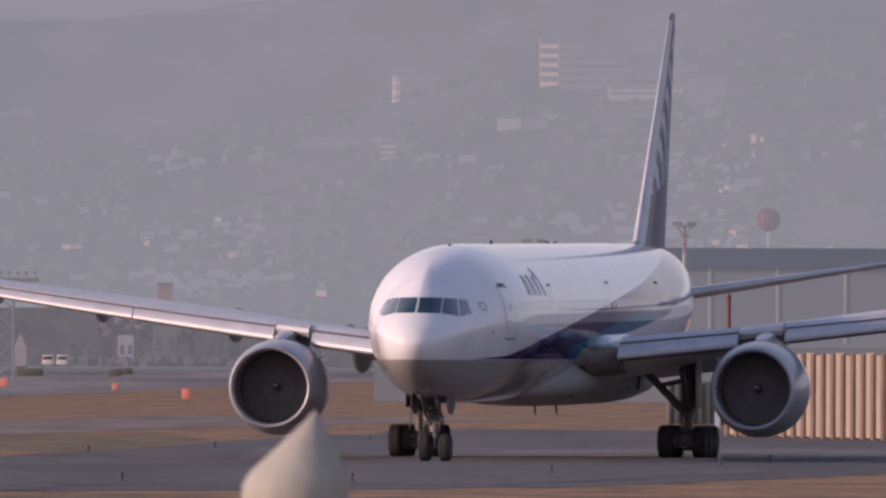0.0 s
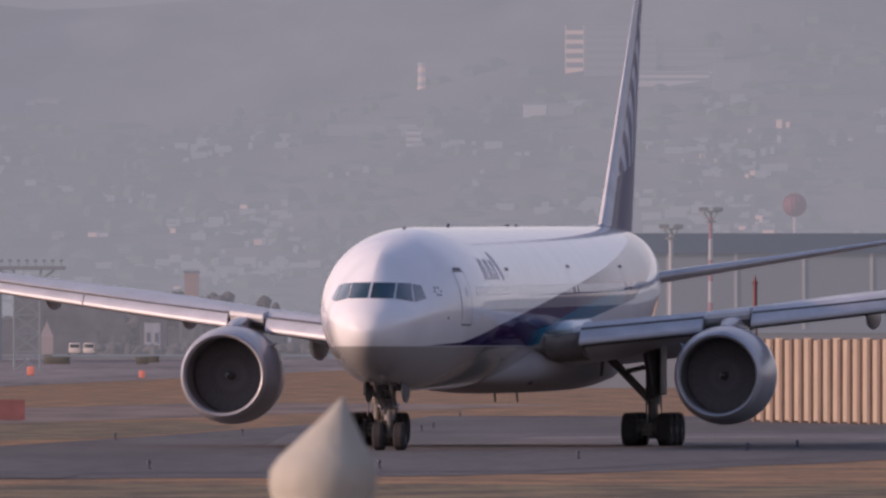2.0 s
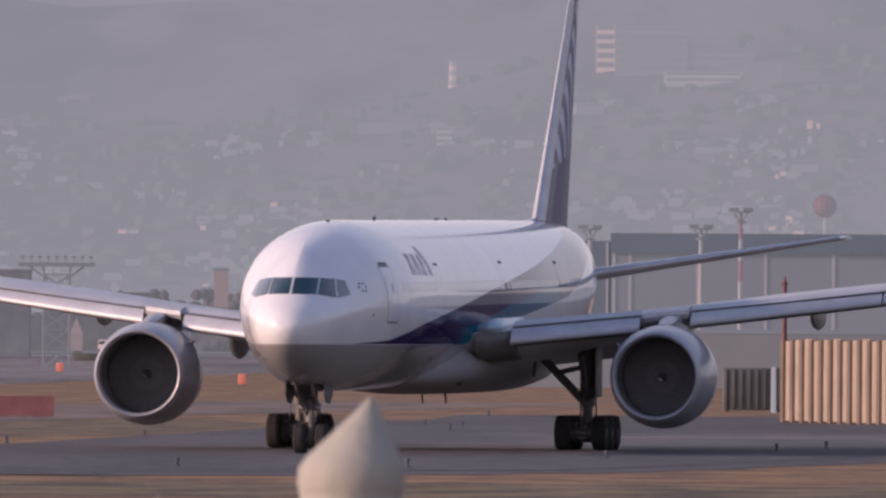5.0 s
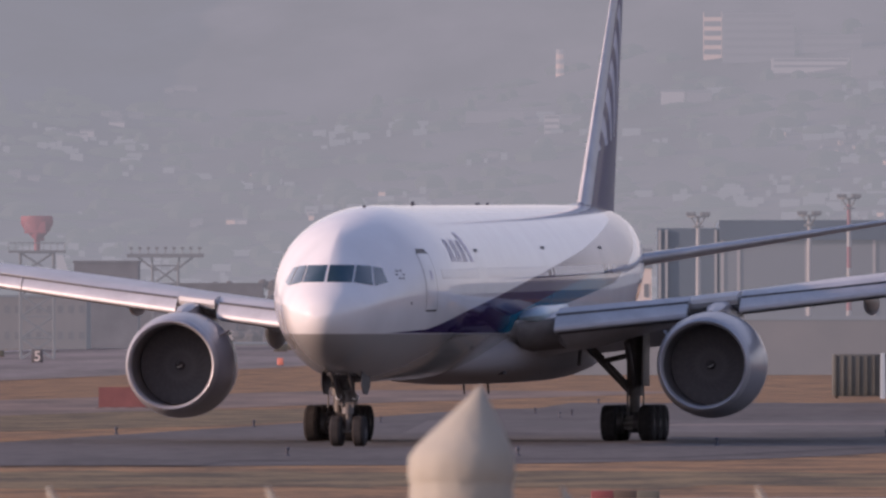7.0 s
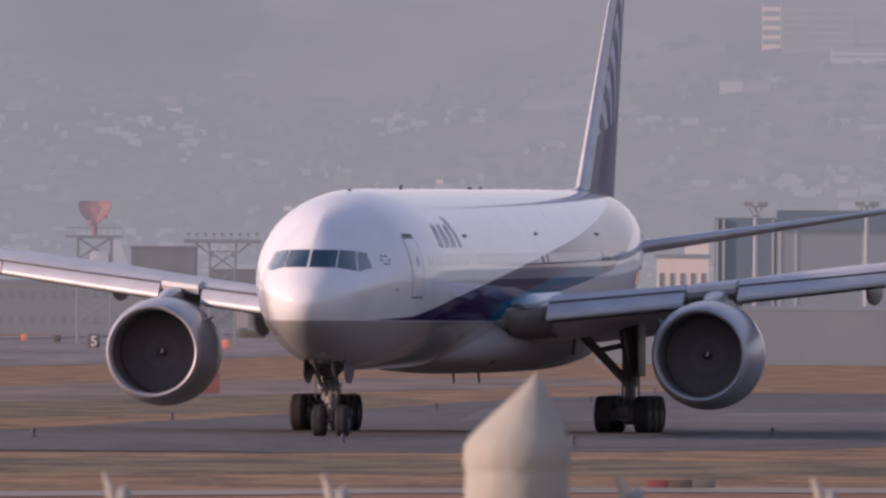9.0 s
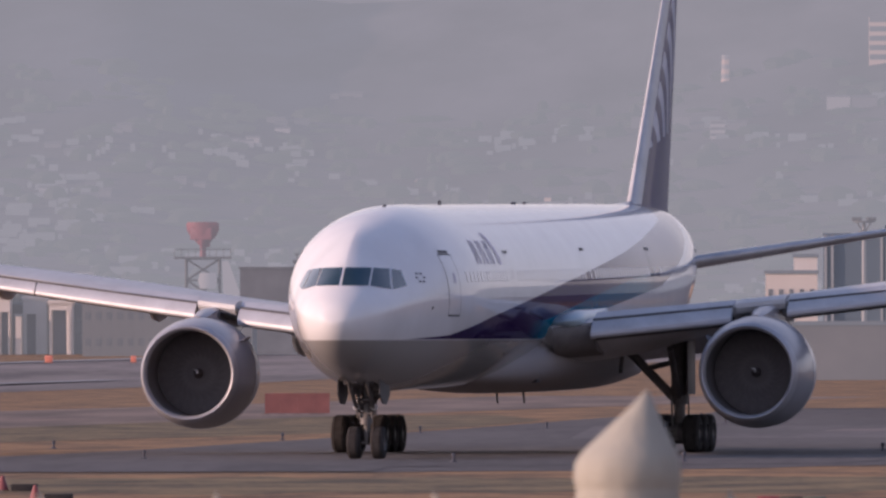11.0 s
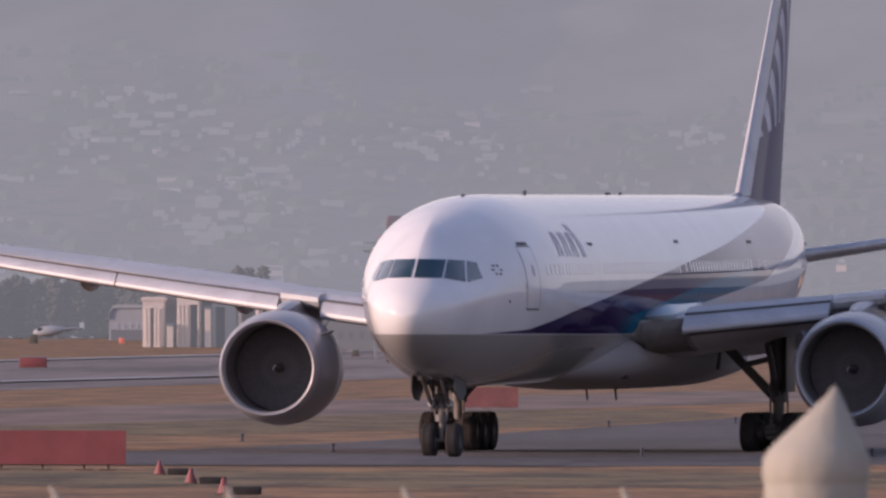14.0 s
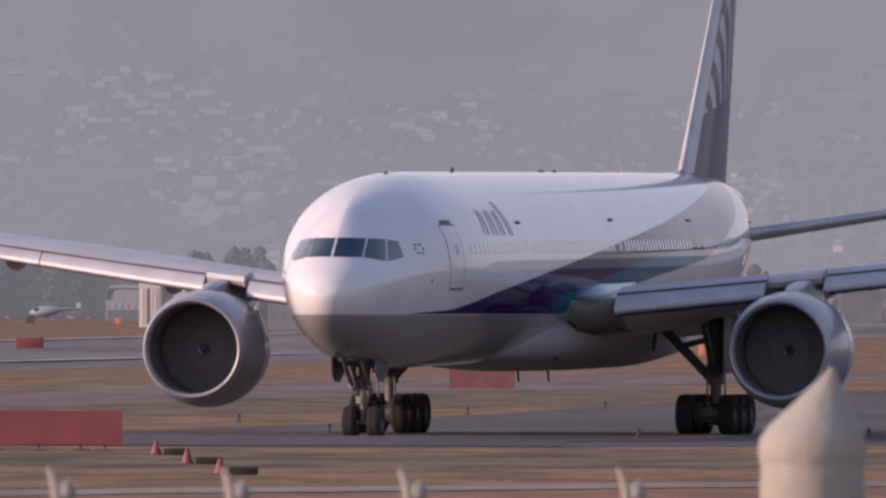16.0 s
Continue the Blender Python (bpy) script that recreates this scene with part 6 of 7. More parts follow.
    for x, d, h in ((2.9, -0.7, 0.22), (3.15, -0.25, 0.30), (3.4, 0.02, 0.36), (3.6, 0.12, 0.38), (3.76, 0.10, 0.37), (3.88, -0.02, 0.31), (3.95, -0.22, 0.22), (3.98, -0.5, 0.10)):
        y, z = wing_lead(x) - d, wing_z(x) + 0.09
        rings.append([(side * x, y + (1 - math.cos(a)) * 1.6, z + h * math.sin(a)) for a in [math.pi * (0.55 - 1.1 * i / 10) for i in range(11)]] + [(side * x, y + 4.5, z - 0.4), (side * x, y + 4.5, z + 0.4)])
    loft(bm, rings)
    part("root_glove", bm, M_GLOVE, w)
    # dark filler piece, painted as the shade between the body and the inner slat
    bm = bmesh.new()
    rings = []
    for x in (3.0, 3.6, 4.0, 4.3):
        y, z = wing_lead(x), wing_z(x)
        rings.append([(side * x, y + a, z + b) for a, b in ((0.5, -0.02), (0.12, -0.12), (0.05, -0.35), (0.2, -0.7), (0.8, -0.98), (2.2, -1.15), (2.2, 0.0))])
    loft(bm, rings)
    part("root_shade", bm, M_GEAR, w, "dark filler painted as shade beside the inner slat")
    bm = bmesh.new()
    rings = [[(side * (29.75 + 0.16 * math.sin(a) * k), wing_lead(29.7) + 0.1 + u, wing_z(29.7) - 0.02 + 0.09 * k * math.cos(a)) for a in [2 * math.pi * i / 10 for i in range(10)]] for u, k in ((0.0, 0.15), (0.1, 0.7), (0.3, 1.0), (0.6, 0.7))]
    loft(bm, rings)
    part("wing_tip_lamp", bm, M_LIP, w, "small clear lamp cover")
    # inboard flap, lowered for take-off
    bm = bmesh.new()
    rings = []
    for x in (3.3, 4.6, 6.0, 7.3):
        y, z = wing_trail(x) - 0.7, wing_z(x) - 0.034 * (wing_trail(x) - wing_lead(x)) + 0.02
        rings.append([(side * x, y + a, z + b) for a, b in ((0.0, 0.02), (0.25, 0.10), (0.8, 0.06), (1.7, -0.28), (2.5, -0.78), (2.48, -0.82), (1.6, -0.45), (0.7, -0.16), (0.15, -0.10))])
    loft(bm, rings)
    part("flap", bm, M_WING, w, "grey lowered inboard flap")
    # flap-track fairings: long pods hung under the trailing edge
    for x, r, drop in ((8.25, 0.70, 1.62), (13.7, 0.46, 1.0), (19.5, 0.40, 0.92), (24.2, 0.32, 0.80)):
        bm = bmesh.new()
        c = wing_trail(x)
        rings = []
        for u, k in ((-2.6, 0.05), (-2.3, 0.5), (-1.7, 0.88), (-0.9, 1.0), (-0.1, 0.85), (0.5, 0.45), (0.8, 0.06)):
            z = wing_z(x) - drop + r * 1.1
            rings.append([(side * (x + 0.50 * r * k * math.cos(a)), c + u, z + 1.1 * r * k * math.sin(a)) for a in [2 * math.pi * i / 20 for i in range(20)]])
        loft(bm, rings)
        part("flap_track_fairing", bm, M_WING, w)
    return w


def engine(plane, side):
    """A large fan engine on its pylon; inlet lip at station 24.65."""
    cx, cy, cz = side * 9.70, 24.65, 2.80
    at = (cx, cy, cz)
    bm = bmesh.new()
    lathe(bm, [(0.33, 1.70), (0.7, 1.785), (1.3, 1.875), (2.1, 1.925), (2.3, 1.922), (2.32, 1.895), (2.4, 1.895), (2.42, 1.918), (3.0, 1.90), (3.9, 1.78), (4.7, 1.60), (5.2, 1.47), (5.2, 1.40), (4.6, 1.36), (4.0, 1.33)], 56, at=at)
    cowl = part("engine_nacelle", bm, M_NACELLE, plane, "pale grey engine cowling with bright inlet lip")
    bm = bmesh.new()
    lathe(bm, [(2.43, 1.922), (3.0, 1.906), (3.9, 1.786), (4.7, 1.606), (5.19, 1.476)], 56, at=at)
    part("reverser_sleeve", bm, M_SLEEVE, cowl, "pale rear cowl sleeve behind a dark seam")
    bm = bmesh.new()
    lathe(bm, [(2.31, 1.90), (2.33, 1.905), (2.39, 1.905), (2.41, 1.90)], 56, at=at)
    part("cowl_seam", bm, M_BLACK, cowl)
    bm = bmesh.new()
    lathe(bm, [(0.34, 1.703), (0.16, 1.662), (0.05, 1.615), (0.0, 1.575), (0.02, 1.535), (0.10, 1.495), (0.24, 1.465)], 56, at=at)
    part("inlet_lip", bm, M_LIP, cowl, "bright bare-metal inlet lip")
    bm = bmesh.new()
    lathe(bm, [(0.24, 1.465), (0.6, 1.45), (1.2, 1.46), (2.15, 1.48), (2.16, 0.3)], 56, at=at)
    part("inlet_duct", bm, M_INLET, cowl)
    # fan: a pointed hub with a white swirl, and many twisted blades, in its own space
    bm = bmesh.new()
    lathe(bm, [(-0.62, 0.01), (-0.55, 0.06), (-0.35, 0.11), (-0.1, 0.15), (0.15, 0.18), (0.3, 0.19)], 28, caps=True)
    fan = part("fan", bm, M_HUB, plane, "dark fan hub with many twisted blades")
    fan.location = (cx, cy + 2.0, cz)
    bm = bmesh.new()
    for i in range(7):
        a0, a1 = 0.6 + i * 0.3, 0.6 + (i + 1) * 0.3
        r0, r1 = 0.025 + 0.012 * i, 0.025 + 0.012 * (i + 1)
        pt = lambda a, r, k: ((r + k) * math.cos(a), -0.68 + 1.35 * (r + k), (r + k) * math.sin(a))
        bm.faces.new([bm.verts.new(q) for q in (pt(a0, r0, 0), pt(a1, r1, 0), pt(a1, r1, 0.045), pt(a0, r0, 0.045))])
    part("spinner_swirl", bm, M_WHITE, fan, "white swirl mark", smooth=False)
    bm = bmesh.new()
    rows = []
    for r, tw, wd in ((0.17, 1.15, 0.08), (0.8, 1.25, 0.16), (1.15, 1.32, 0.22), (1.45, 1.38, 0.27)):
        ring = []
        for e, t in ((-1, 0.0), (0, 0.018), (1, 0.0), (0, -0.018)):
            ang = (e * wd * math.sin(tw) + t * math.cos(tw)) / r
            ring.append((r * math.cos(ang), e * wd * math.cos(tw) * 0.6 - t * math.sin(tw), r * math.sin(ang)))
        rows.append(ring)
    loft(bm, rows)
    blade = part("fan_blade", bm, M_FAN, fan)
    for i in range(1, 22):
        c = blade.copy()
        scene.collection.objects.link(c)
        c.matrix_basis = pose(0, 0, 0, 0, 360.0 * i / 22, 0)
    # core exhaust
    bm = bmesh.new()
    lathe(bm, [(3.9, 1.1), (5.0, 1.05), (6.0, 0.86), (6.8, 0.68), (6.8, 0.60), (6.2, 0.55), (7.0, 0.35), (7.7, 0.04)], 40, at=at)
    part("core_nozzle", bm, M_CORE, cowl)
    # chine strakes and a latch fairing
    for a in (math.pi - 0.62 if side > 0 else 0.62,):
        bm = bmesh.new()
        c, q = math.cos(a), math.sin(a)
        pts = [(1.1, 1.83, 0), (1.9, 2.14, 0), (2.5, 2.12, 0), (2.6, 1.84, 0)]
        for k in (-0.02, 0.02):
            bm.faces.new([bm.verts.new((cx + r * c - k * q, cy + u, cz + r * q + k * c)) for u, r, _ in pts])
        bmesh.ops.bridge_loops(bm, edges=list(bm.edges))
        part("strake", bm, M_NACELLE, cowl)
    # pylon from the cowl up to the wing
    bm = bmesh.new()
    rings = []
    for u, wd, zl, zh in ((1.9, 0.10, 1.72, 1.95), (2.6, 0.26, 1.5, 2.06), (3.4, 0.32, 1.2, 2.20), (4.6, 0.32, 0.9, 2.30), (6.0, 0.28, 0.7, 2.3), (8.0, 0.2, 1.1, 2.2), (10.0, 0.06, 1.7, 2.1)):
        rings.append([(cx + wd, cy + u, cz + zl), (cx + wd, cy + u, cz + zh - 0.08), (cx + wd * 0.5, cy + u, cz + zh), (cx - wd * 0.5, cy + u, cz + zh), (cx - wd, cy + u, cz + zh - 0.08), (cx - wd, cy + u, cz + zl)])
    loft(bm, rings)
    part("pylon", bm, M_NACELLE, cowl)
    return fan


FIN_SET = -2.94      # the fin stands this far ahead of the tail cone's end


def tail(plane):
    bm = bmesh.new()
    rings = []
    for z, lead, trail, th in ((7.6, 60.4, 69.4, 0.056), (8.9, 61.5, 69.7, 0.056), (12.0, 64.5, 70.6, 0.058), (15.0, 67.4, 71.5, 0.060), (17.6, 69.9, 72.2, 0.062), (18.4, 70.7, 72.5, 0.06), (18.62, 71.2, 72.5, 0.03)):
        lead, trail = lead + FIN_SET, trail + FIN_SET
        rings.append([(zz - 0.0, y, z) for (_, y, zz) in [(0, p[1], p[2]) for p in aerofoil(lead, trail - lead, th, 0.0, 0.0)]])
    rings = [[(x - 0.0, y, z) for x, y, z in r] for r in rings]
    loft(bm, rings)
    fin = part("tail_fin", bm, M_TAIL, plane, "tall dark blue fin with pale stripes")
    bm = bmesh.new()
    rings = []
    for z, lead, ch in ((8.8, 61.36, 8.2), (10.5, 63.0, 7.1), (13.0, 65.42, 5.5), (16.0, 68.32, 3.4), (18.3, 70.55, 1.85)):
        th = ch * 0.030 + 0.02
        lead += FIN_SET
        rings.append([(th * math.sin(a) / math.sin(0.42 * math.pi), lead - 0.04 + 1.25 * (1 - math.cos(a)), z) for a in [math.pi * (-0.42 + 0.84 * i / 12) for i in range(13)]])
    loft(bm, rings, closed=False, caps=False)
    part("fin_leading_edge", bm, M_METAL, fin, "bright bare-metal leading edge")
    # low fillet ahead of the fin
    bm = bmesh.new()
    rings = []
    for s, h, w in ((53.0, 0.0, 0.05), (55.0, 0.01, 0.12), (57.0, 0.05, 0.2), (58.4, 0.14, 0.22), (60.0, 0.2, 0.2)):
        z = section(s)[2] - 0.12
        rings.append([(w, s, z), (w * 0.5, s, z + 0.12 + h * 0.45), (0.0, s, z + 0.12 + h), (-w * 0.5, s, z + 0.12 + h * 0.45), (-w, s, z)])
    loft(bm, rings)
    part("fin_fillet", bm, M_BODY, fin)
    for side in (-1, 1):
        bm = bmesh.new()
        rings = []
        for x in (0.8, 2.0, 4.0, 6.5, 9.0, 10.5, 10.77):
            lead = 60.5 + (x - 1.2) * 0.86 + (0.4 if x > 10.6 else 0)
            chord = 7.4 - (x - 0.8) * 0.50
            rings.append([(side * a, b, c) for a, b, c in aerofoil(lead, chord - (0.4 if x > 10.6 else 0), 0.075, 6.38 + 0.174 * x, x)])
        loft(bm, rings)
        stab = part("tailplane", bm, M_SLEEVE, plane, "grey tailplane with bright leading edge")
        bm = bmesh.new()
        rings = []
        for x in (1.6, 4.0, 7.0, 10.6):
            lead = 60.5 + (x - 1.2) * 0.86
            th = (7.4 - (x - 0.8) * 0.50) * 0.0375 * 0.9
            rings.append([(side * x, lead - 0.04 + 0.55 * (1 - math.cos(a)), 6.41 + 0.174 * x + th * math.sin(a)) for a in [math.pi * (-0.4 + 0.8 * i / 10) for i in range(11)]])
        loft(bm, rings, closed=False, caps=False)
        part("tailplane_leading_edge", bm, M_METAL, stab)


def wheel_mesh(bm, x, r, w, y=0.0, z=0.0):
    """One tyre and its rim, on an axle along x."""
    prof = [(-0.5, 0.52), (-0.5, 0.80), (-0.44, 0.93), (-0.28, 0.99), (-0.26, 0.965), (-0.22, 0.965), (-0.20, 1.0), (0.20, 1.0), (0.22, 0.965), (0.26, 0.965), (0.28, 0.99), (0.44, 0.93), (0.5, 0.80), (0.5, 0.52)]
    lathe(bm, [(u * w, k * r) for u, k in prof], 32, axis="x", at=(x, y, z), mi=0)
    for sgn in (-1, 1):
        lathe(bm, [(sgn * 0.5 * w, 0.54 * r), (sgn * 0.40 * w, 0.50 * r), (sgn * 0.30 * w, 0.30 * r), (sgn * 0.42 * w, 0.20 * r), (sgn * 0.42 * w, 0.02 * r)], 24, axis="x", at=(x, y, z), mi=1)


def nose_gear(plane):
    bm = bmesh.new()
    tube(bm, (0, 5.75, 3.2), (0, 5.88, 1.25), 0.15)
    tube(bm, (0, 5.86, 1.45), (0, 5.9, 0.54), 0.10)
    tube(bm, (0, 5.75, 1.36), (0, 5.75, 1.14), 0.20)
    tube(bm, (-0.42, 5.9, 0.54), (0.42, 5.9, 0.54), 0.07)
    for x in (-0.28, 0.28):
        tube(bm, (x, 5.8, 1.55), (x * 1.1, 3.6, 2.9), 0.065)
        tube(bm, (x * 0.4, 5.8, 1.6), (x * 1.3, 5.1, 2.7), 0.05)
    tube(bm, (-0.36, 5.78, 1.5), (0.36, 5.78, 1.5), 0.06)
    tube(bm, (0, 6.1, 1.3), (0, 6.28, 0.95), 0.06)
    tube(bm, (0, 6.28, 0.95), (0, 6.0, 0.62), 0.06)
    for x in (-0.24, 0.24):
        tube(bm, (x, 5.7, 2.5), (x * 0.8, 5.72, 1.3), 0.035, n=8)
        tube(bm, (x * 0.5, 6.2, 2.4), (x * 0.5, 5.95, 1.2), 0.05, n=8)
    tube(bm, (-0.26, 5.62, 1.95), (0.26, 5.62, 1.95), 0.07, n=8)
    gear = part("nose_gear", bm, M_GEAR, plane, "steel nose leg with braces and two tyres")
    axles = []
    for x in (-0.40, 0.40):
        bm = bmesh.new()
        wheel_mesh(bm, 0.0, 0.54, 0.43)
        a = part("wheel", bm, [M_TYRE, M_DARK], gear, "black tyre on a grey rim")
        a.location = (x, 5.9, 0.54)
        axles.append(a)
    for side in (-1, 1):
        bm = bmesh.new()
        rings = []
        for s, lo in ((4.4, 2.15), (4.9, 1.84), (5.6, 1.80), (6.2, 2.1)):
            rings.append([(side * 0.68, s, 2.72), (side * 0.72, s, 2.72), (side * 0.72, s, lo), (side * 0.68, s, lo)])
        loft(bm, rings)
        part("gear_door", bm, M_DARK, gear)
        bm = bmesh.new()
        lathe(bm, [(-0.09, 0.10), (-0.1, 0.05), (0.06, 0.11), (0.12, 0.03)], 16, at=(side * 0.3, 5.6, 1.72))
        part("taxi_lamp", bm, M_METAL, gear)
    bm = bmesh.new()
    loft(bm, [[(x, s, section(s)[3] + q) for x, q in ((-0.5, -0.012), (0.5, -0.012), (0.5, 0.2), (-0.5, 0.2))] for s in (4.4, 5.2, 6.0, 6.8)])
    part("gear_bay", bm, M_DARK, gear)
    return axles


def main_gear(plane, side):
    x0, y0 = side * 5.49, 36.0
    bm = bmesh.new()
    tube(bm, (x0, y0 - 0.1, 4.2), (x0, y0, 1.65), 0.29)
    tube(bm, (x0, y0, 1.75), (x0, y0, 0.68), 0.2)
    gear = part("main_gear", bm, M_GEAR, plane, "steel main leg with six-wheel bogie")
    pieces = {
        "bogie_beam": [((x0, y0 - 1.5, 0.66), (x0, y0 + 1.5, 0.66), 0.27)] + [((x0 - 0.85, y0 + k, 0.66), (x0 + 0.85, y0 + k, 0.66), 0.16) for k in (-1.45, 0, 1.45)],
        "side_brace": [((x0 - side * 0.05, y0 - 0.1, 1.75), (side * 3.45, y0 - 0.3, 3.85), 0.16), ((x0 - side * 0.05, y0 - 0.4, 3.15), (side * 4.35, y0 - 0.3, 2.9), 0.10)],
        "drag_brace": [((x0, y0 - 0.2, 1.9), (x0 + side * 0.1, y0 - 2.6, 3.6), 0.11)],
        "torque_link": [((x0, y0 + 0.45, 1.6), (x0, y0 + 0.75, 1.15), 0.07), ((x0, y0 + 0.75, 1.15), (x0, y0 + 0.3, 0.8), 0.07)],
        "brake_hose": [((x0 + side * 0.33, y0 - 0.25, 3.6), (x0 + side * 0.36, y0 - 0.2, 1.0), 0.03)],
        "jack": [((x0 - side * 0.22, y0 - 0.3, 2.3), (x0 - side * 0.22, y0 - 0.3, 0.9), 0.035)],
        "hinge_strut": [((side * 3.62, y0 - 0.5, 3.8), (side * 3.5, y0 - 0.5, 2.75), 0.07)],
    }
    for name, tubes in pieces.items():
        bm = bmesh.new()
        for p, q, r in tubes:
            tube(bm, p, q, r, n=10)
        part(name, bm, M_GEAR, gear)
    for k in (-1.45, 0, 1.45):
        for x in (-0.34, 0.34):
            bm = bmesh.new()
            lathe(bm, [(-0.13, 0.1), (-0.13, 0.36), (0.13, 0.40), (0.13, 0.1)], 20, axis="x", at=(x0 + x, y0 + k, 0.66), caps=True)
            part("brake_pack", bm, M_DARK, gear)
    axles = []
    for k in (-1.45, 0, 1.45):
        for x in (-0.70, 0.70):
            bm = bmesh.new()
            wheel_mesh(bm, 0.0, 0.66, 0.56)
            a = part("wheel", bm, [M_TYRE, M_DARK], gear, "black tyre on a dark rim")
            a.location = (x0 + x, y0 + k, 0.66)
            axles.append(a)
    bm = bmesh.new()
    box(bm, x0 + side * 0.42 - 0.03, x0 + side * 0.42 + 0.03, y0 - 0.9, y0 + 0.7, 2.0, 4.2, 0.02)
    part("gear_door", bm, M_GEAR, gear)
    return axles


plane = tagged(new("airliner"), "large white twin-engine airliner with dark blue sweep, taxiing", "aircraft")
fuselage(plane)
wing_fairing(plane)
tail(plane)
fans = []
bogies = []
for side in (-1, 1):
    wing(plane, side)
    fans.append(engine(plane, side))
    bogies += main_gear(plane, side)
nose_wheels = nose_gear(plane)

# ---------------------------------------------------------------- airfield things between the camera and the aircraft
def edge_lamp():
    e = base("edge_light", -10.3, 536.0, 0.012, "small dark blue-capped taxiway edge light", "light", "taxiway edge lights")
    bm = bmesh.new()
    lathe(bm, [(0.0, 0.11), (0.025, 0.11), (0.05, 0.04), (0.17, 0.04), (0.19, 0.07)], 12, axis="z", caps=True)
    part("stem", bm, M_LAMP, e)
    bm = bmesh.new()
    lathe(bm, [(0.19, 0.07), (0.24, 0.07), (0.28, 0.05), (0.295, 0.01)], 12, axis="z", caps=True)
    part("lens", bm, M_LAMP, e, "blue glass cap")
    return e


first = edge_lamp()
for x, y in ((-2.9, 537), (3.8, 581.8), (-14.8, 697.5), (10.5, 628), (12.7, 645), (-3.5, 805), (-2.2, 765), (-1.7, 789), (-0.5, 908), (-19.1, 648),
             (-20.9, 553.2), (-26.1, 604), (-9.9, 727)):
    copy_thing(first, pose(x, y, 0.012))


def red_barrier(x, y, n, w, h, low, material):
    """A row of close-set barrier panels on short feet."""
    e = base("barrier", x, y, 0.0, "dull red plastic barrier row on short feet", "barrier", "red barriers")
    for i in range(n):
        bm = bmesh.new()
        box(bm, i * w + 0.001, i * w + w - 0.001, -0.12, 0.12, low, h)
        part("block", bm, material, e)
    for i in range(n + 1):
        bm = bmesh.new()
        a = min(max(i * w, 0.08), n * w - 0.5)
        tube(bm, (a, 0, 0.03), (a, 0, low + 0.03), 0.035, n=8)
        box(bm, a - 0.25, a + 0.25, -0.25, 0.25, 0.0, 0.04)
        part("foot", bm, M_RIB, e)


red_barrier(-28.9, 480.0, 4, 1.2, 1.15, 0.17, M_BARRIER)
red_barrier(-26.4, 865.0, 4, 0.84, 1.10, 0.06, M_HAZYRED)


def cone(x, y):
    e = base("traffic_cone", x, y, 0.0, "small red traffic cone on a dark base", "cone", "traffic cones")
    bm = bmesh.new()
    box(bm, -0.19, 0.19, -0.19, 0.19, 0.0, 0.04, 0.01)
    part("foot", bm, M_RIB, e)
    bm = bmesh.new()
    lathe(bm, [(0.04, 0.16), (0.17, 0.12), (0.30, 0.075), (0.40, 0.045), (0.42, 0.01)], 20, axis="z", caps=True)
    part("body", bm, M_BARRIER, e)
    return e


for x, y in ((-22.4, 465.0), (-20.3, 438.5), (-18.2, 410.6)):
    cone(x, y)
    bm = bmesh.new()
    box(bm, x + 0.24, x + 0.92, y - 0.5, y + 0.5, 0.0, 0.19, 0.03)
    thing("rubber_block", bm, M_TYRE, "dark rubber block laid beside a traffic cone", "block", "dark blocks")

# low striped kerb piece near the perimeter road
e = base("low_barrier", -0.4, 398.5, 0.0, "low red, white and black striped barrier on grass", "barrier")
for i, m in enumerate((M_BARRIER, M_RIB, M_OLIVE)):
    bm = bmesh.new()
    box(bm, i * 0.55, i * 0.55 + 0.54, -0.12, 0.12, 0.0, 0.22, 0.02)
    part("block", bm, m, e)


# ---------------------------------------------------------------- perimeter fence close to the camera
FENCE_Y = 16.0


def fence_post(x, z_tip, r):
    """A round post whose pointed cap leans to one side."""
    e = base("fence_post", x, FENCE_Y, 0.0, "pale concrete fence post with a leaning pointed cap", "post", "fence posts")
    bm = bmesh.new()
    lathe(bm, [(0.0, r), (z_tip - 0.110, r), (z_tip - 0.092, r * 0.985)], 40, axis="z", caps=True)
    part("shaft", bm, M_POST, e)
    bm = bmesh.new()
    rings = []
    for z, k, off in ((-0.094, 0.98, 0.0), (-0.088, 1.03, 0.0), (-0.070, 1.02, 0.0), (-0.058, 0.90, 0.0022), (-0.010, 0.16, 0.0165), (-0.003, 0.07, 0.018), (0.0, 0.02, 0.0185)):
        rings.append([(off + r * k * math.cos(a), r * k * math.sin(a), z_tip + z) for a in [2 * math.pi * i / 40 for i in range(40)]])
    loft(bm, rings)
    part("cap", bm, M_POST, e)
    return e


fence_post(-0.1405, 4.012, 0.0500)


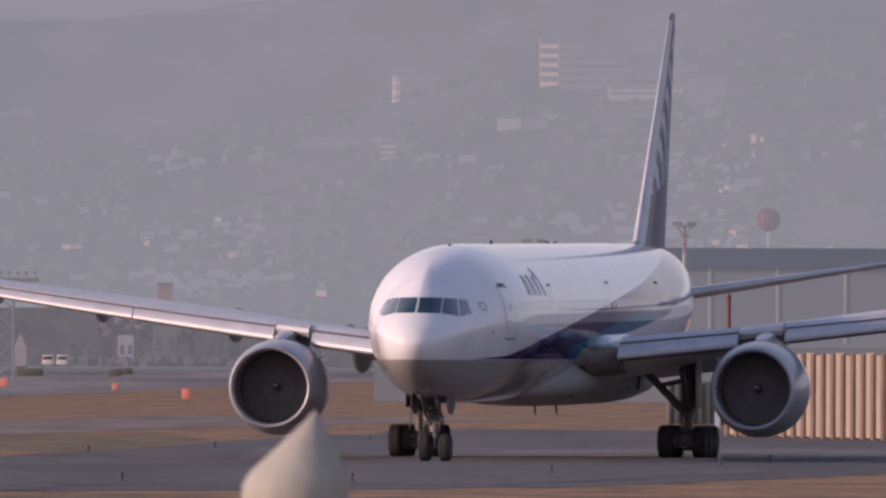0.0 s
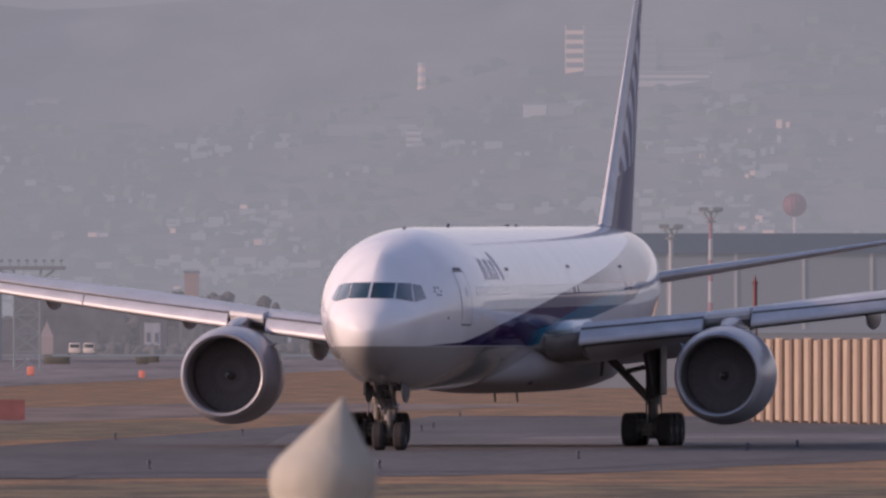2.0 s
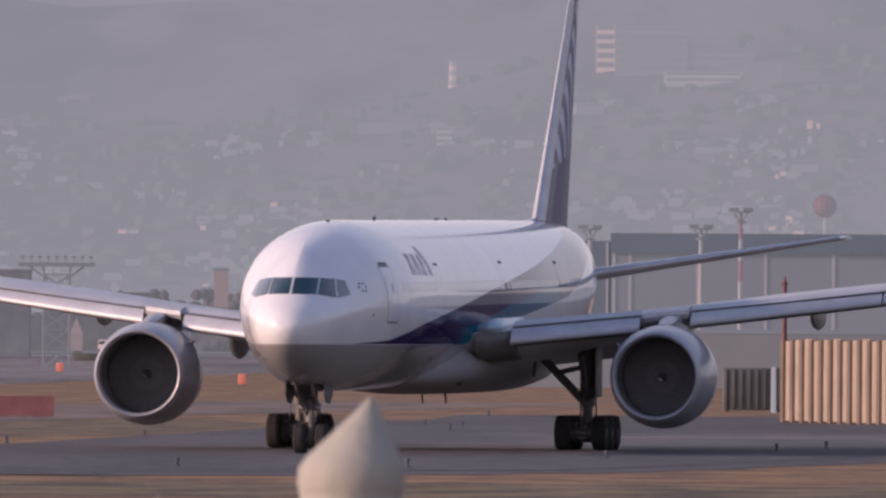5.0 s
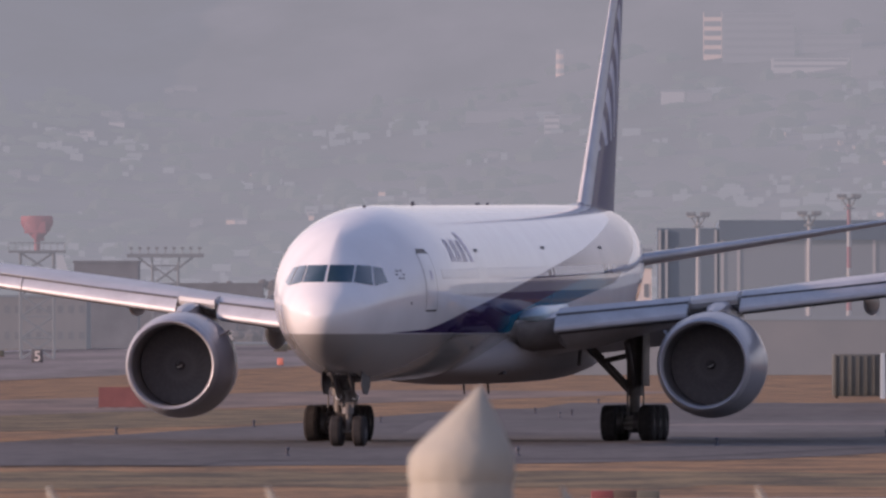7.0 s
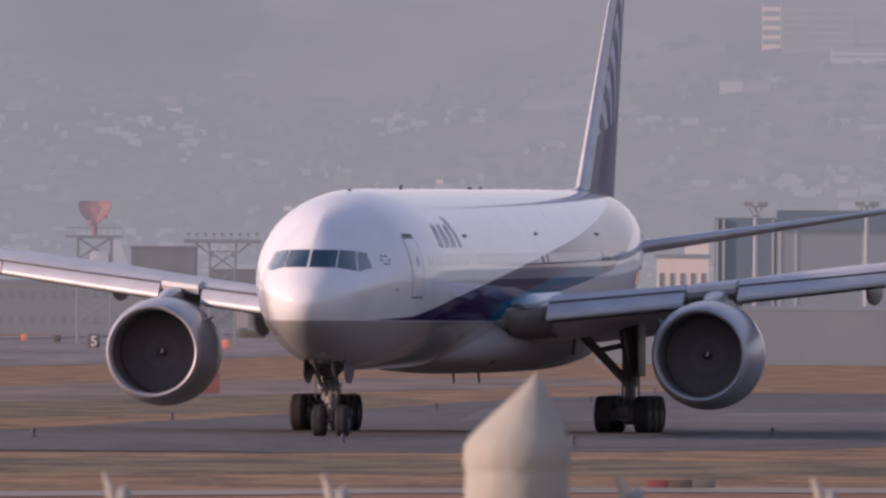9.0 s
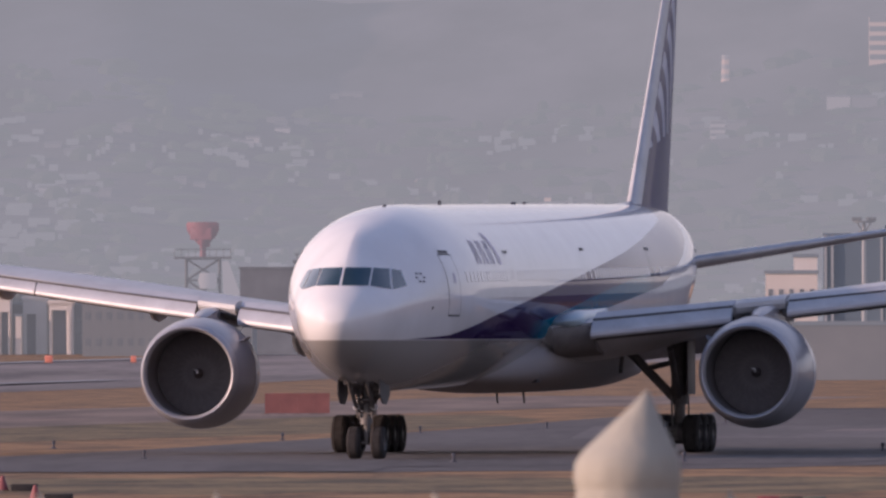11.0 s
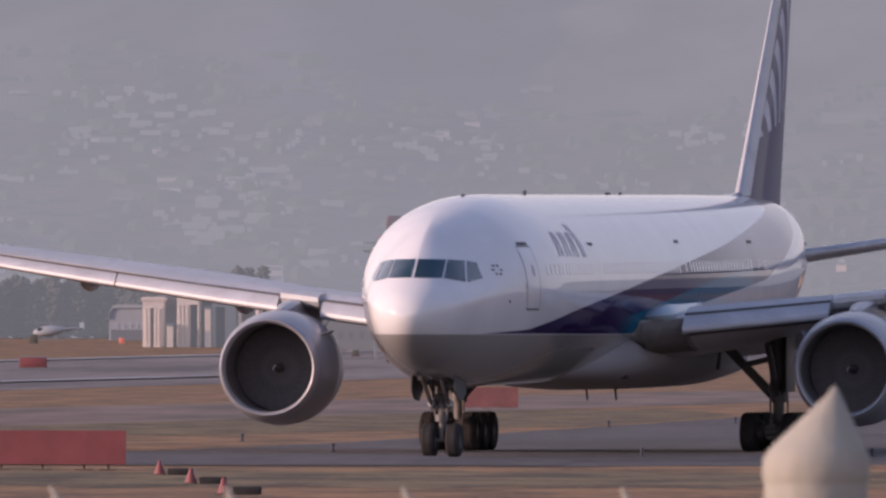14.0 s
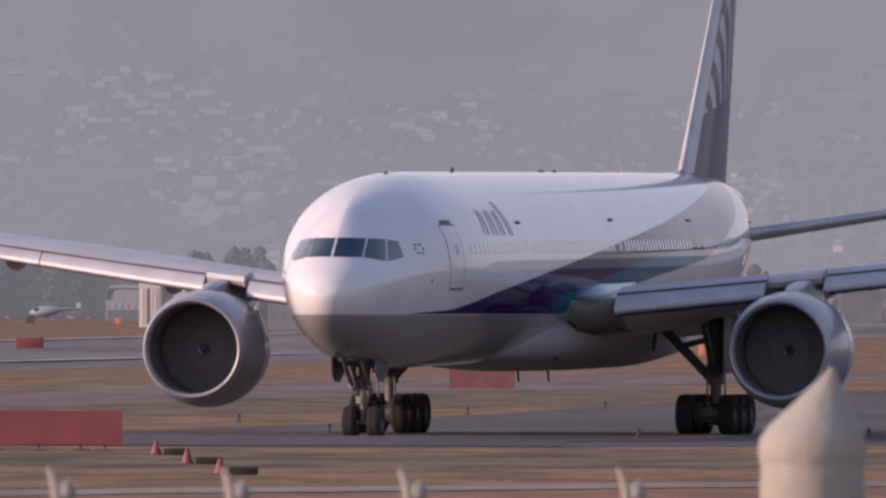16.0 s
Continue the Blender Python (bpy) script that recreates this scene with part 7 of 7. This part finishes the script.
def picket(x, z):
    """A thin upright fence bar that bends over and tapers at its tip, with a small wire clamp beside it."""
    e = base("fence_picket", x, FENCE_Y, 0.0, "thin pale fence bar with a bent tip and grey clamp", "fence", "fence arms")
    bm = bmesh.new()
    tube(bm, (0.0, 0, 0.0), (0.0, 0, z - 0.026), 0.0054)
    tube(bm, (0.0, 0, z - 0.027), (-0.003, 0, z - 0.013), 0.0054, 0.0044)
    tube(bm, (-0.003, 0, z - 0.014), (-0.009, 0, z), 0.0044, 0.0018)
    part("bar", bm, M_POST, e)
    bm = bmesh.new()
    lathe(bm, [(-0.008, 0.003), (-0.005, 0.0065), (0.0, 0.0075), (0.005, 0.0065), (0.008, 0.003)], 14, axis="z", at=(0.0105, -0.003, z - 0.024), caps=True)
    tube(bm, (0.003, -0.004, z - 0.020), (0.013, -0.004, z - 0.013), 0.0025, n=8)
    part("clamp", bm, M_CLAMP, e, "small blue-grey wire clamp")


for x in (-0.866, -0.698, -0.528, -0.318, -0.178, -0.035, 0.152, 0.32):
    picket(x, 3.914)


def motions():
    rows = AIRCRAFT_ROWS
    walk(plane, [(t, pose(x, y, 0, 0, 0, -h)) for t, x, y, h in rows])
    # wheels roll with the ground that the aircraft covers, fans turn steadily
    ts = [r[0] for r in rows]
    way = [0.0]
    for a, b in zip(rows, rows[1:]):
        way.append(way[-1] + math.hypot(b[1] - a[1], b[2] - a[2]))
    beat = [i / 15 for i in range(241)]
    run = [float(np.interp(t, ts, way)) for t in beat]
    for ob, r in [(a, 0.54) for a in nose_wheels] + [(a, 0.635) for a in bogies]:
        at = tuple(ob.location)
        walk(ob, [(t, pose(*at, math.degrees(d / r), 0, 0)) for t, d in zip(beat, run)])
    for ob in fans:
        at = tuple(ob.location)
        walk(ob, [(t, pose(*at, 0, 70.0 * i, 0)) for i, t in enumerate(beat)])
    # the radar makes a turn in four seconds
    at = tuple(radar_antenna.location)
    walk(radar_antenna, [(k * 0.4, pose(*at, 0, 0, -90.0 - 90.0 * (k * 0.4 - 7.8))) for k in range(41)])


motions()
